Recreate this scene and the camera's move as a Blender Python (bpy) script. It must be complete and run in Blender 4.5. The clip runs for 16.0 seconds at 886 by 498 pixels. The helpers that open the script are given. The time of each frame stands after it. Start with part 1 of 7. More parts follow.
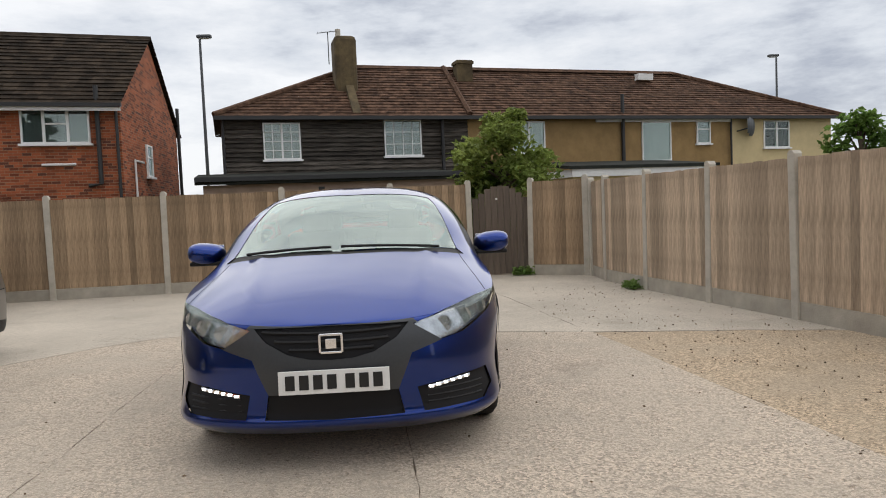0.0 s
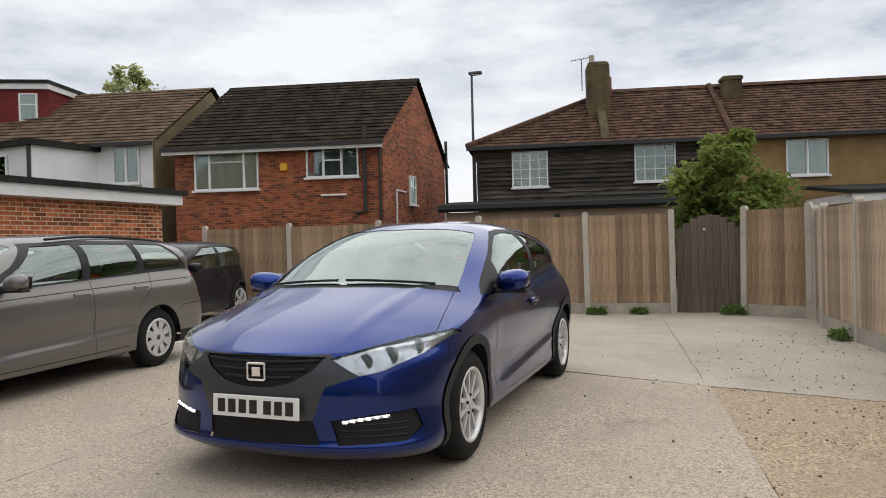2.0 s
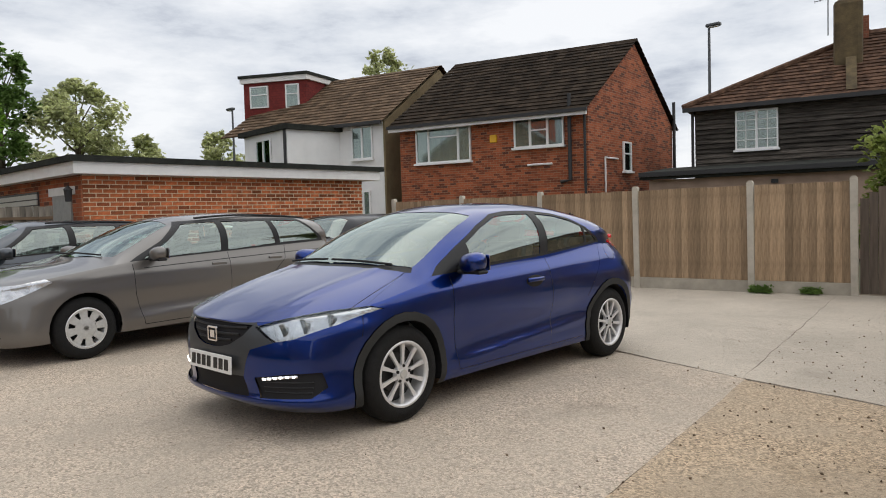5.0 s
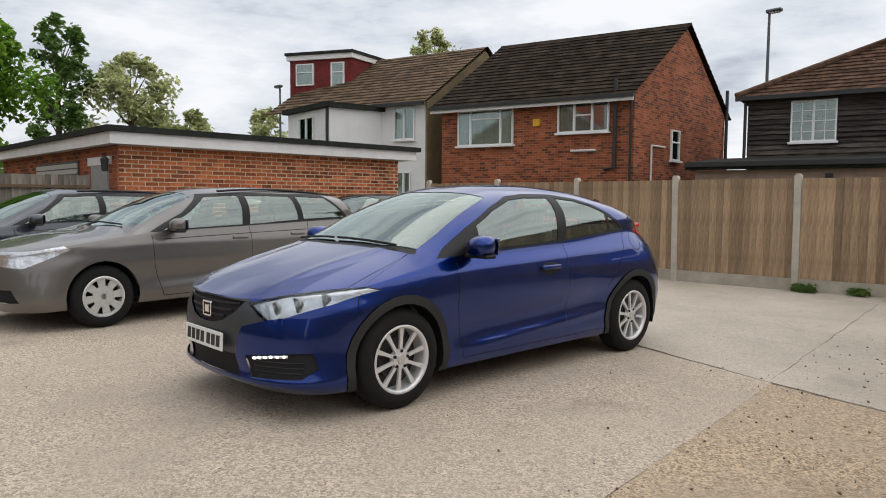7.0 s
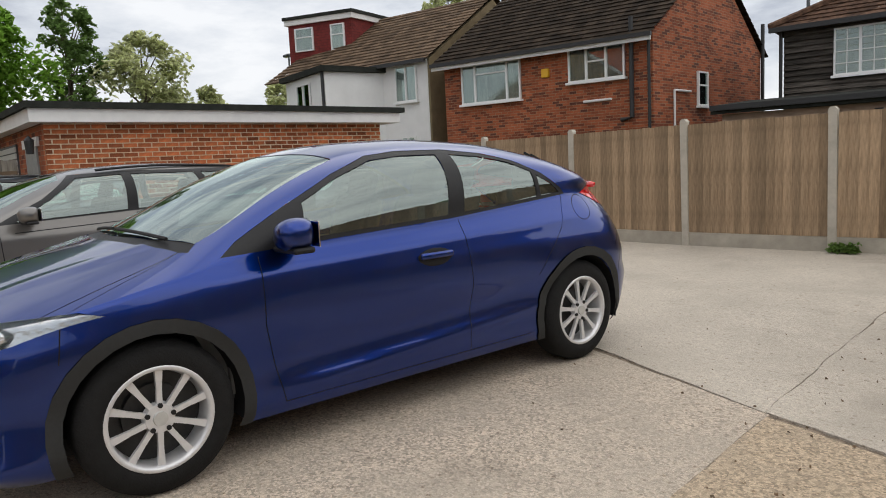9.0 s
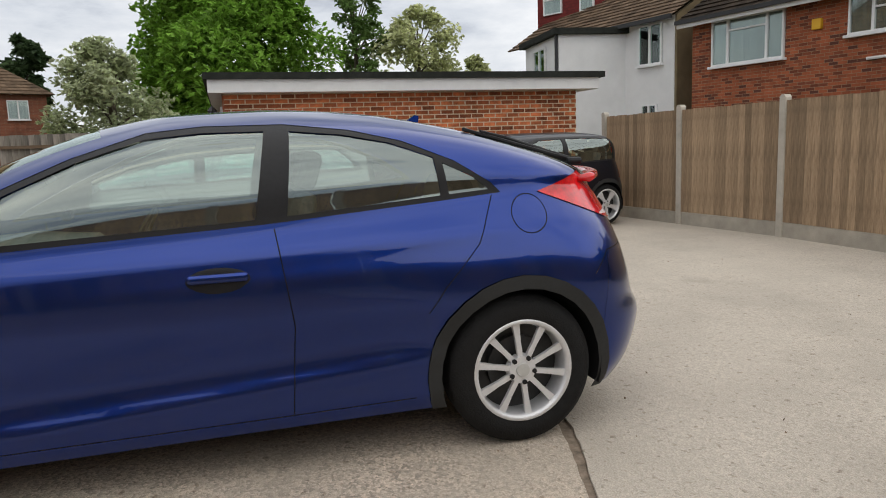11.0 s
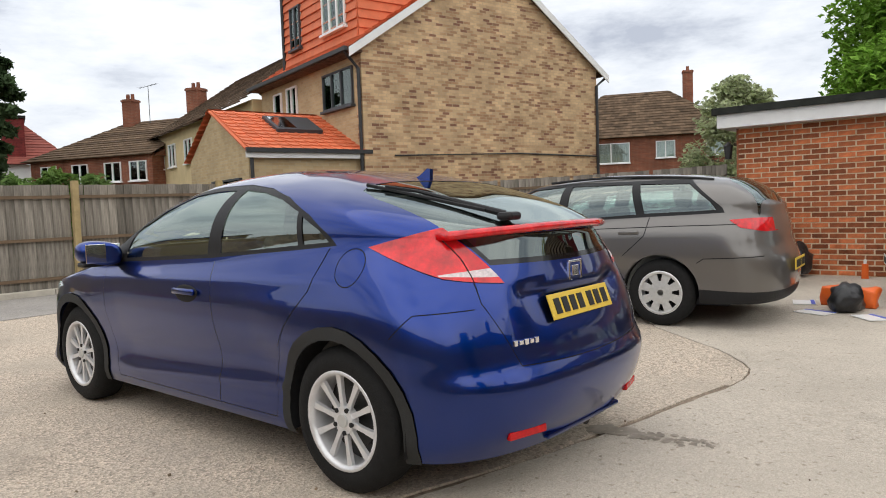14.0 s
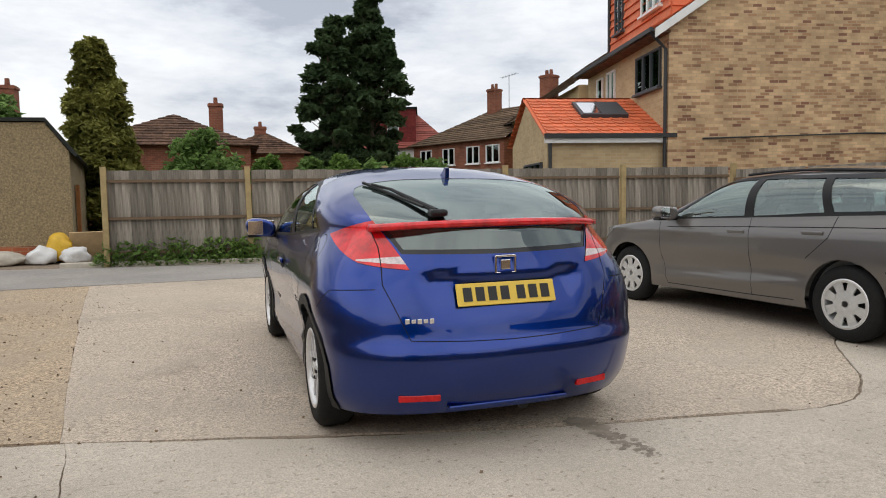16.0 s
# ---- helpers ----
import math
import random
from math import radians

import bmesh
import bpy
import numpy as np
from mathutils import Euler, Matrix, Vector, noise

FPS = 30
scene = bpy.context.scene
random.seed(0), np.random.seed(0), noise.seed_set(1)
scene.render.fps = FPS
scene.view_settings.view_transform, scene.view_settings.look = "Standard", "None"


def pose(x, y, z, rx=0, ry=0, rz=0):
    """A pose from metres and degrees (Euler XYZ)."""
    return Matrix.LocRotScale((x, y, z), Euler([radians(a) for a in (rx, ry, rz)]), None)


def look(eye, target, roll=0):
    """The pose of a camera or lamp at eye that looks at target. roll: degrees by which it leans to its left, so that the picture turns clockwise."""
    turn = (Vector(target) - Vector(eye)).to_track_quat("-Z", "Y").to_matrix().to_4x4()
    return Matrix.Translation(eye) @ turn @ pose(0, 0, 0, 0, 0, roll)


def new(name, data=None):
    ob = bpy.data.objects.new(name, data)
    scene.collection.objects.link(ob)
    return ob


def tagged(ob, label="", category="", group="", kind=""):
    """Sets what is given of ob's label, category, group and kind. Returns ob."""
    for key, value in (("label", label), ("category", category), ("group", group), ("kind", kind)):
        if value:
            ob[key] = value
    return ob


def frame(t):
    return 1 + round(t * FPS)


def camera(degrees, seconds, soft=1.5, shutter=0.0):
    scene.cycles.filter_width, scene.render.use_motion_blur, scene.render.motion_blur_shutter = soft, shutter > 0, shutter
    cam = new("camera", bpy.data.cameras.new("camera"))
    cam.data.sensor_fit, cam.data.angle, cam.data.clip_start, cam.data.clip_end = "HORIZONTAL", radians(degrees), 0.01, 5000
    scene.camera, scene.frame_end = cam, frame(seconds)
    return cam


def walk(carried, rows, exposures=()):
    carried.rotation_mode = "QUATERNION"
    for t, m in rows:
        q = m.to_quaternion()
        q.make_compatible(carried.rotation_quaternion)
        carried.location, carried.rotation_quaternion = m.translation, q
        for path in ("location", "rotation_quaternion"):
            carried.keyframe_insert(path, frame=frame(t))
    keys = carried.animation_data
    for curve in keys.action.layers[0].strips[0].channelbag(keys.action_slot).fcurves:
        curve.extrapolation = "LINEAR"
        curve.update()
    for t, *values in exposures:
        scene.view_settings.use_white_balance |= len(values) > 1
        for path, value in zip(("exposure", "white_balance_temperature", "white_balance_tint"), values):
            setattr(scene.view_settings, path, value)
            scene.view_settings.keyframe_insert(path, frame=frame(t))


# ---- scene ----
cam = camera(64.7, 16.0, soft=1.0)
PATH = [
    (0, (0.385, -5.457, 1.234), (0.491, -3.463, 1.121), -2.4),
    (0.5, (0.87, -5.502, 1.265), (0.78, -3.507, 1.155), -4.6),
    (1, (1.349, -5.384, 1.273), (1.082, -3.405, 1.171), -3.0),
    (1.5, (1.839, -5.355, 1.268), (1.318, -3.425, 1.216), -3.2),
    (2, (2.214, -5.135, 1.253), (1.487, -3.272, 1.238), -1.5),
    (2.5, (2.659, -5.002, 1.313), (1.698, -3.248, 1.304), -2.2),
    (3, (3.092, -4.927, 1.341), (2.007, -3.248, 1.273), -4.0),
    (3.5, (3.433, -4.685, 1.331), (2.266, -3.062, 1.253), 0.4),
    (4, (3.787, -4.514, 1.335), (2.516, -2.972, 1.257), -0.9),
    (6.5, (4.262, -4.194, 1.332), (2.806, -2.829, 1.216), 0.3),
    (7, (4.183, -4.023, 1.306), (2.719, -2.668, 1.166), 0.4),
    (7.5, (3.982, -3.648, 1.302), (2.527, -2.29, 1.104), -1.5),
    (8, (3.878, -3.178, 1.273), (2.401, -1.836, 1.145), -1.4),
    (8.5, (3.766, -2.635, 1.242), (2.261, -1.331, 1.059), -1.5),
    (9, (3.697, -2.099, 1.261), (2.154, -0.848, 1.026), -2.9),
    (11.5, (3.418, 0.806, 1.229), (1.438, 0.970, 0.972), -1.5),
    (12, (3.327, 1.364, 1.218), (1.357, 1.101, 1.002), -1.8),
    (12.5, (3.167, 1.968, 1.225), (1.264, 1.389, 1.009), -4.3),
    (13, (3.095, 2.521, 1.224), (1.277, 1.706, 1.043), -4.0),
    (13.5, (2.907, 3.032, 1.213), (1.205, 1.993, 1.061), -2.4),
    (14, (2.788, 3.534, 1.217), (1.27, 2.238, 1.089), -2.1),
    (14.5, (2.58, 4.016, 1.224), (1.263, 2.515, 1.101), -3.1),
    (15, (2.253, 4.446, 1.241), (1.088, 2.827, 1.102), -2.9),
    (15.5, (1.875, 4.836, 1.261), (0.976, 3.054, 1.127), -2.8),
    (16, (1.42, 5.076, 1.249), (0.768, 3.192, 1.092), -0.8),
]
walk(cam, [(t, look(eye, target, roll)) for t, eye, target, roll in PATH], exposures=((0.0, 0.05), (9.0, 0.05), (11.5, 0.02), (12.5, 0.24), (14.0, 0.3), (14.6, 0.32), (15.4, 0.22), (16.0, 0.08)))

# ---- sky and sun: bright overcast day ----
world = bpy.data.worlds.new("world")
scene.world = world
world.use_nodes = True
wt = world.node_tree
bg = wt.nodes["Background"]
sky = wt.nodes.new("ShaderNodeTexSky")
sky.sky_type, sky.sun_disc = "NISHITA", False
sky.sun_elevation, sky.sun_rotation = radians(55), radians(150)
sky.dust_density = 3.0
wco = wt.nodes.new("ShaderNodeTexCoord")
wmap = wt.nodes.new("ShaderNodeMapping")
wmap.inputs["Scale"].default_value = (1.0, 1.0, 3.2)
wt.links.new(wco.outputs["Generated"], wmap.inputs["Vector"])
cl = wt.nodes.new("ShaderNodeTexNoise")
cl.inputs["Scale"].default_value, cl.inputs["Detail"].default_value, cl.inputs["Roughness"].default_value = 2.7, 9, 0.6
wt.links.new(wmap.outputs[0], cl.inputs["Vector"])
cr = wt.nodes.new("ShaderNodeValToRGB")
cr.color_ramp.elements[0].position, cr.color_ramp.elements[0].color = 0.36, (4.1, 4.4, 5.1, 1)
cr.color_ramp.elements[1].position, cr.color_ramp.elements[1].color = 0.60, (8.6, 8.7, 8.9, 1)
e = cr.color_ramp.elements.new(0.46)
e.color = (6.5, 6.8, 7.3, 1)
wt.links.new(cl.outputs["Fac"], cr.inputs[0])
wmix = wt.nodes.new("ShaderNodeMixRGB")
wmix.inputs[0].default_value = 0.9
wt.links.new(sky.outputs[0], wmix.inputs[1])
wt.links.new(cr.outputs[0], wmix.inputs[2])
wt.links.new(wmix.outputs[0], bg.inputs[0])
bg.inputs[1].default_value = 0.113
sun = new("sun", bpy.data.lights.new("sun", "SUN"))
sun.data.energy, sun.data.angle, sun.data.color = 1.5, radians(115), (1.0, 0.95, 0.87)
sun.matrix_world = look((4, 6, 12), (0, 0, 0))
# ---- materials ----
def mat(name, col, rough=0.6, metal=0.0, var=0.0, scale=8.0, bump=0.0, bscale=60.0, coat=0.0, col2=None, obj_random=0.0, spec=0.5, stretch=None, island=0.0, emit=0.0):
    m = bpy.data.materials.new(name)
    m.use_nodes = True
    nt = m.node_tree
    b = nt.nodes["Principled BSDF"]
    b.inputs["Roughness"].default_value, b.inputs["Metallic"].default_value = rough, metal
    b.inputs["Specular IOR Level"].default_value = spec
    b.inputs["Coat Weight"].default_value, b.inputs["Coat Roughness"].default_value = coat, 0.02
    b.inputs["Base Color"].default_value = (*col, 1)
    if emit:
        b.inputs["Emission Color"].default_value, b.inputs["Emission Strength"].default_value = (*col, 1), emit
    co = nt.nodes.new("ShaderNodeTexCoord")
    vec = co.outputs["Object"]
    if stretch:
        mp = nt.nodes.new("ShaderNodeMapping")
        mp.inputs["Scale"].default_value = stretch
        nt.links.new(vec, mp.inputs["Vector"])
        vec = mp.outputs[0]
    out = None
    if var or col2:
        n1 = nt.nodes.new("ShaderNodeTexNoise")
        n1.inputs["Scale"].default_value, n1.inputs["Detail"].default_value, n1.inputs["Roughness"].default_value = scale, 8, 0.65
        nt.links.new(vec, n1.inputs["Vector"])
        r = nt.nodes.new("ShaderNodeValToRGB")
        lo = tuple(c * (1 - var) for c in col)
        hi = col2 if col2 else tuple(min(1, c * (1 + var)) for c in col)
        r.color_ramp.elements[0].position, r.color_ramp.elements[0].color = 0.3, (*lo, 1)
        r.color_ramp.elements[1].position, r.color_ramp.elements[1].color = 0.72, (*hi, 1)
        nt.links.new(n1.outputs["Fac"], r.inputs[0])
        out = r.outputs[0]
    for amount, node, sock in ((obj_random, "ShaderNodeObjectInfo", "Random"), (island, "ShaderNodeNewGeometry", "Random Per Island")):
        if amount:
            oi = nt.nodes.new(node)
            hs = nt.nodes.new("ShaderNodeHueSaturation")
            if out is not None:
                nt.links.new(out, hs.inputs["Color"])
            else:
                hs.inputs["Color"].default_value = (*col, 1)
            mr = nt.nodes.new("ShaderNodeMapRange")
            mr.inputs["To Min"].default_value, mr.inputs["To Max"].default_value = 1 - amount, 1 + amount
            nt.links.new(oi.outputs[sock], mr.inputs["Value"])
            nt.links.new(mr.outputs[0], hs.inputs["Value"])
            out = hs.outputs[0]
    if out is not None:
        nt.links.new(out, b.inputs["Base Color"])
    if bump:
        n2 = nt.nodes.new("ShaderNodeTexNoise")
        n2.inputs["Scale"].default_value, n2.inputs["Detail"].default_value = bscale, 6
        nt.links.new(vec, n2.inputs["Vector"])
        bp = nt.nodes.new("ShaderNodeBump")
        bp.inputs["Strength"].default_value, bp.inputs["Distance"].default_value = bump, 0.02
        nt.links.new(n2.outputs["Fac"], bp.inputs["Height"])
        nt.links.new(bp.outputs[0], b.inputs["Normal"])
    return m


def glass(name, tint=(0.7, 0.8, 0.76), ior=1.5, more=0.0):
    """A thin pane: what lies behind it, tinted, with the sky's reflection by Fresnel."""
    m = bpy.data.materials.new(name)
    m.use_nodes = True
    nt = m.node_tree
    nt.nodes.remove(nt.nodes["Principled BSDF"])
    tr, gl, mx = nt.nodes.new("ShaderNodeBsdfTransparent"), nt.nodes.new("ShaderNodeBsdfGlossy"), nt.nodes.new("ShaderNodeMixShader")
    tr.inputs[0].default_value = (*tint, 1)
    gl.inputs["Roughness"].default_value, gl.inputs["Color"].default_value = 0.01, (0.86, 0.97, 0.93, 1)
    fr = nt.nodes.new("ShaderNodeFresnel")
    fr.inputs[0].default_value = ior
    ad = nt.nodes.new("ShaderNodeMath")
    ad.operation = "ADD"
    ad.inputs[1].default_value = more
    nt.links.new(fr.outputs[0], ad.inputs[0])
    nt.links.new(ad.outputs[0], mx.inputs[0])
    nt.links.new(tr.outputs[0], mx.inputs[1])
    nt.links.new(gl.outputs[0], mx.inputs[2])
    nt.links.new(mx.outputs[0], nt.nodes["Material Output"].inputs[0])
    return m


M_BLUE = mat("blue_metallic_paint", (0.001, 0.026, 0.20), 0.28, 1.0, 0.05, 400, coat=1.0)
M_GREY_CAR = mat("grey_metallic_paint", (0.155, 0.145, 0.135), 0.38, 0.6, 0.04, 400, coat=1.0)
M_BLACK_CAR = mat("black_car_paint", (0.006, 0.007, 0.012), 0.3, 0.0, coat=0.5, spec=0.1)
M_SLATE_CAR = mat("slate_car_paint", (0.05, 0.06, 0.075), 0.35, 0.6, coat=1.0)
M_TRIM = mat("black_plastic", (0.012, 0.012, 0.013), 0.5, 0, 0.15, 60, 0.1, 300, spec=0.3)
M_ARCH = mat("grey_arch_plastic", (0.026, 0.027, 0.027), 0.65, 0, 0.15, 60, 0.1, 300, spec=0.3)
M_GUNMETAL = mat("grey_bumper_plastic", (0.06, 0.064, 0.07), 0.38, 0.4, 0.08, 80)
# near-black for gaps, wells and underside; in the handle cups it stands for shade
M_SEAM = mat("gap_and_shade_black", (0.004, 0.004, 0.006), 0.8)
M_GLASS = glass("car_glass", (0.78, 0.92, 0.87), 1.55, 0.17)
M_SCREEN = glass("windscreen_glass", (0.66, 0.79, 0.74), 1.55, 0.23)
M_DARKGLASS = glass("dark_car_glass", (0.2, 0.25, 0.24), 1.6, 0.17)
M_BLACKGLASS = glass("black_car_glass", (0.03, 0.04, 0.04), 1.6, 0.13)
M_LOWGLASS = glass("lower_car_glass", (0.10, 0.13, 0.125), 1.6, 0.12)
M_GLOSS = mat("gloss_black", (0.006, 0.006, 0.007), 0.08)
M_CABIN = mat("cabin_fabric", (0.075, 0.08, 0.08), 0.9, 0, 0.25, 40, 0.2, 200)
M_CABIN2 = mat("cabin_grey_trim", (0.22, 0.225, 0.215), 0.85, 0, 0.15, 20)
M_RUBBER = mat("tyre_rubber", (0.011, 0.011, 0.011), 0.8, 0, 0.25, 30, 0.25, 120, spec=0.25)
M_ALLOY = mat("alloy_silver", (0.70, 0.70, 0.71), 0.3, 0.4, 0.06, 30)
M_COVER = mat("silver_wheel_cover", (0.55, 0.55, 0.53), 0.4, 0.3, 0.1, 30)
M_CHROME = mat("chrome", (0.85, 0.85, 0.87), 0.08, 1.0)
M_LAMPGLASS = glass("lamp_lens", (0.95, 0.97, 0.98), 1.45, 0.0)
M_REFLECTOR = mat("lamp_reflector", (0.62, 0.63, 0.65), 0.18, 0.85, 0.25, 14, 0.25, 16)
M_RED = mat("red_lens", (0.50, 0.006, 0.009), 0.14, 0.0, 0.3, 30, spec=0.4)
M_RED2 = mat("bright_red_lens", (0.60, 0.007, 0.011), 0.12, 0.0, 0.45, 16, spec=0.4, coat=0.6)
M_CLEAR = mat("clear_ribbed_lens", (0.66, 0.58, 0.58), 0.25, 0.0, 0.3, 60, 0.3, 80)
M_DRL = mat("daytime_light", (1.0, 0.98, 0.92), 0.3, emit=2.5)
M_PLATE_W = mat("white_plate", (0.78, 0.78, 0.76), 0.35, 0, 0.04, 30)
M_PLATE_Y = mat("yellow_plate", (0.72, 0.50, 0.06), 0.35, 0, 0.04, 30)
M_INK = mat("black_ink", (0.012, 0.012, 0.012), 0.5)


# ---- small builders ----
def mesh_of(name, bm, material=None, smooth=False):
    me = bpy.data.meshes.new(name)
    bm.to_mesh(me)
    bm.free()
    if material:
        me.materials.append(material)
    if smooth:
        for p in me.polygons:
            p.use_smooth = True
    return me


def part(name, bm, material, parent, label="", smooth=False):
    ob = new(name, mesh_of(name, bm, material, smooth))
    ob.parent = parent
    if label:
        ob["label"] = label
    return ob


def root(name, m, label, category, group="", kind=""):
    ob = new(name)
    ob.matrix_world = m
    return tagged(ob, label, category, group, kind)


def add_box(bm, c, half, m=None, bevel=0.0):
    """An (optionally bevelled) box, of centre c and half sizes, turned by m."""
    vs = bmesh.ops.create_cube(bm, size=2)["verts"]
    bmesh.ops.scale(bm, vec=half, verts=vs)
    if bevel:
        es = list({e for v in vs for e in v.link_edges})
        vs = list({v for f in bmesh.ops.bevel(bm, geom=es, offset=bevel, segments=2, affect="EDGES", profile=0.5)["faces"] for v in f.verts} | {v for v in vs if v.is_valid})
    t = Matrix.Translation(c)
    bmesh.ops.transform(bm, matrix=(m @ t) if m else t, verts=vs)
    return bm


def box(c, half, bevel=0.0):
    return add_box(bmesh.new(), c, half, None, bevel)


def add_tube(bm, a, b, r1, r2=None, n=10):
    a, b = Vector(a), Vector(b)
    m = Matrix.Translation((a + b) / 2) @ (b - a).to_track_quat("Z", "Y").to_matrix().to_4x4()
    bmesh.ops.create_cone(bm, cap_ends=True, segments=n, radius1=r1, radius2=r1 if r2 is None else r2, depth=(b - a).length, matrix=m)
    return bm


def tube(a, b, r1, r2=None, n=10):
    return add_tube(bmesh.new(), a, b, r1, r2, n)


def add_prism(bm, pts, depth, m):
    """A flat outline (u, v) with a depth along +w, placed by the matrix m that takes u, v, w to the place."""
    lo = [bm.verts.new(m @ Vector((u, v, 0))) for u, v in pts]
    hi = [bm.verts.new(m @ Vector((u, v, depth))) for u, v in pts]
    n = len(pts)
    bm.faces.new(hi)
    bm.faces.new(lo[::-1])
    for i in range(n):
        bm.faces.new((lo[i], lo[(i + 1) % n], hi[(i + 1) % n], hi[i]))
    return bm


def add_sweep(bm, pts, r, n=8, closed=False):
    """One unbroken tube through the points."""
    pts = [Vector(p) for p in pts]
    rings = []
    for k, p in enumerate(pts):
        a, c = (pts[k - 1], pts[(k + 1) % len(pts)]) if closed else (pts[max(k - 1, 0)], pts[min(k + 1, len(pts) - 1)])
        q = (c - a).to_track_quat("Z", "Y")
        rings.append([bm.verts.new(p + q @ Vector((r * math.cos(2 * math.pi * i / n), r * math.sin(2 * math.pi * i / n), 0))) for i in range(n)])
    for k in range(len(rings) if closed else len(rings) - 1):
        a, c = rings[k], rings[(k + 1) % len(rings)]
        s = min(range(n), key=lambda s: (a[0].co - c[s].co).length)
        for i in range(n):
            bm.faces.new((a[i], a[(i + 1) % n], c[(i + 1 + s) % n], c[(i + s) % n]))
    if not closed:
        bm.faces.new(rings[0][::-1]), bm.faces.new(rings[-1])
    return bm


def revolve(profile, n=48, bm=None, cx=0.0):
    """Turns a profile of (x, r) round the x axis."""
    bm = bm or bmesh.new()
    rings = [[bm.verts.new((x, r * math.cos(2 * math.pi * i / n), r * math.sin(2 * math.pi * i / n))) for i in range(n)] for x, r in profile]
    for a, b in zip(rings, rings[1:]):
        for i in range(n):
            bm.faces.new((a[i], b[i], b[(i + 1) % n], a[(i + 1) % n]))
    return bm


def curve(table):
    """A smooth curve through (x, y) rows."""
    xs, ys = np.array(table, float).T
    d = np.diff(ys) / np.diff(xs)
    t = np.r_[d[0], [0 if a * b <= 0 else 2 * a * b / (a + b) for a, b in zip(d, d[1:])], d[-1]]

    def at(x):
        x = min(max(x, xs[0]), xs[-1])
        i = min(int(np.searchsorted(xs, x, "right")) - 1, len(xs) - 2)
        h = xs[i + 1] - xs[i]
        u = (x - xs[i]) / h
        return float(ys[i] * (1 + 2 * u) * (1 - u) ** 2 + t[i] * h * u * (1 - u) ** 2 + ys[i + 1] * u * u * (3 - 2 * u) + t[i + 1] * h * u * u * (u - 1))

    return at


def inside(p, poly):
    x, y = p
    hit = False
    for (x1, y1), (x2, y2) in zip(poly, poly[1:] + poly[:1]):
        if (y1 > y) != (y2 > y) and x < (x2 - x1) * (y - y1) / (y2 - y1) + x1:
            hit = not hit
    return hit


def lettering(text, size, material, parent, m, name="lettering", depth=0.001):
    cu = bpy.data.curves.new(name, "FONT")
    cu.body, cu.size, cu.align_x, cu.align_y, cu.extrude = text, size, "CENTER", "CENTER", depth
    tmp = bpy.data.objects.new(name, cu)
    me = bpy.data.meshes.new_from_object(tmp)
    me.name = name
    me.materials.clear()
    me.materials.append(material)
    ob = new(name, me)
    ob.parent = parent
    ob.matrix_basis = m
    return ob
# ---- motor cars ----
from mathutils.bvhtree import BVHTree
from mathutils.interpolate import poly_3d_calc


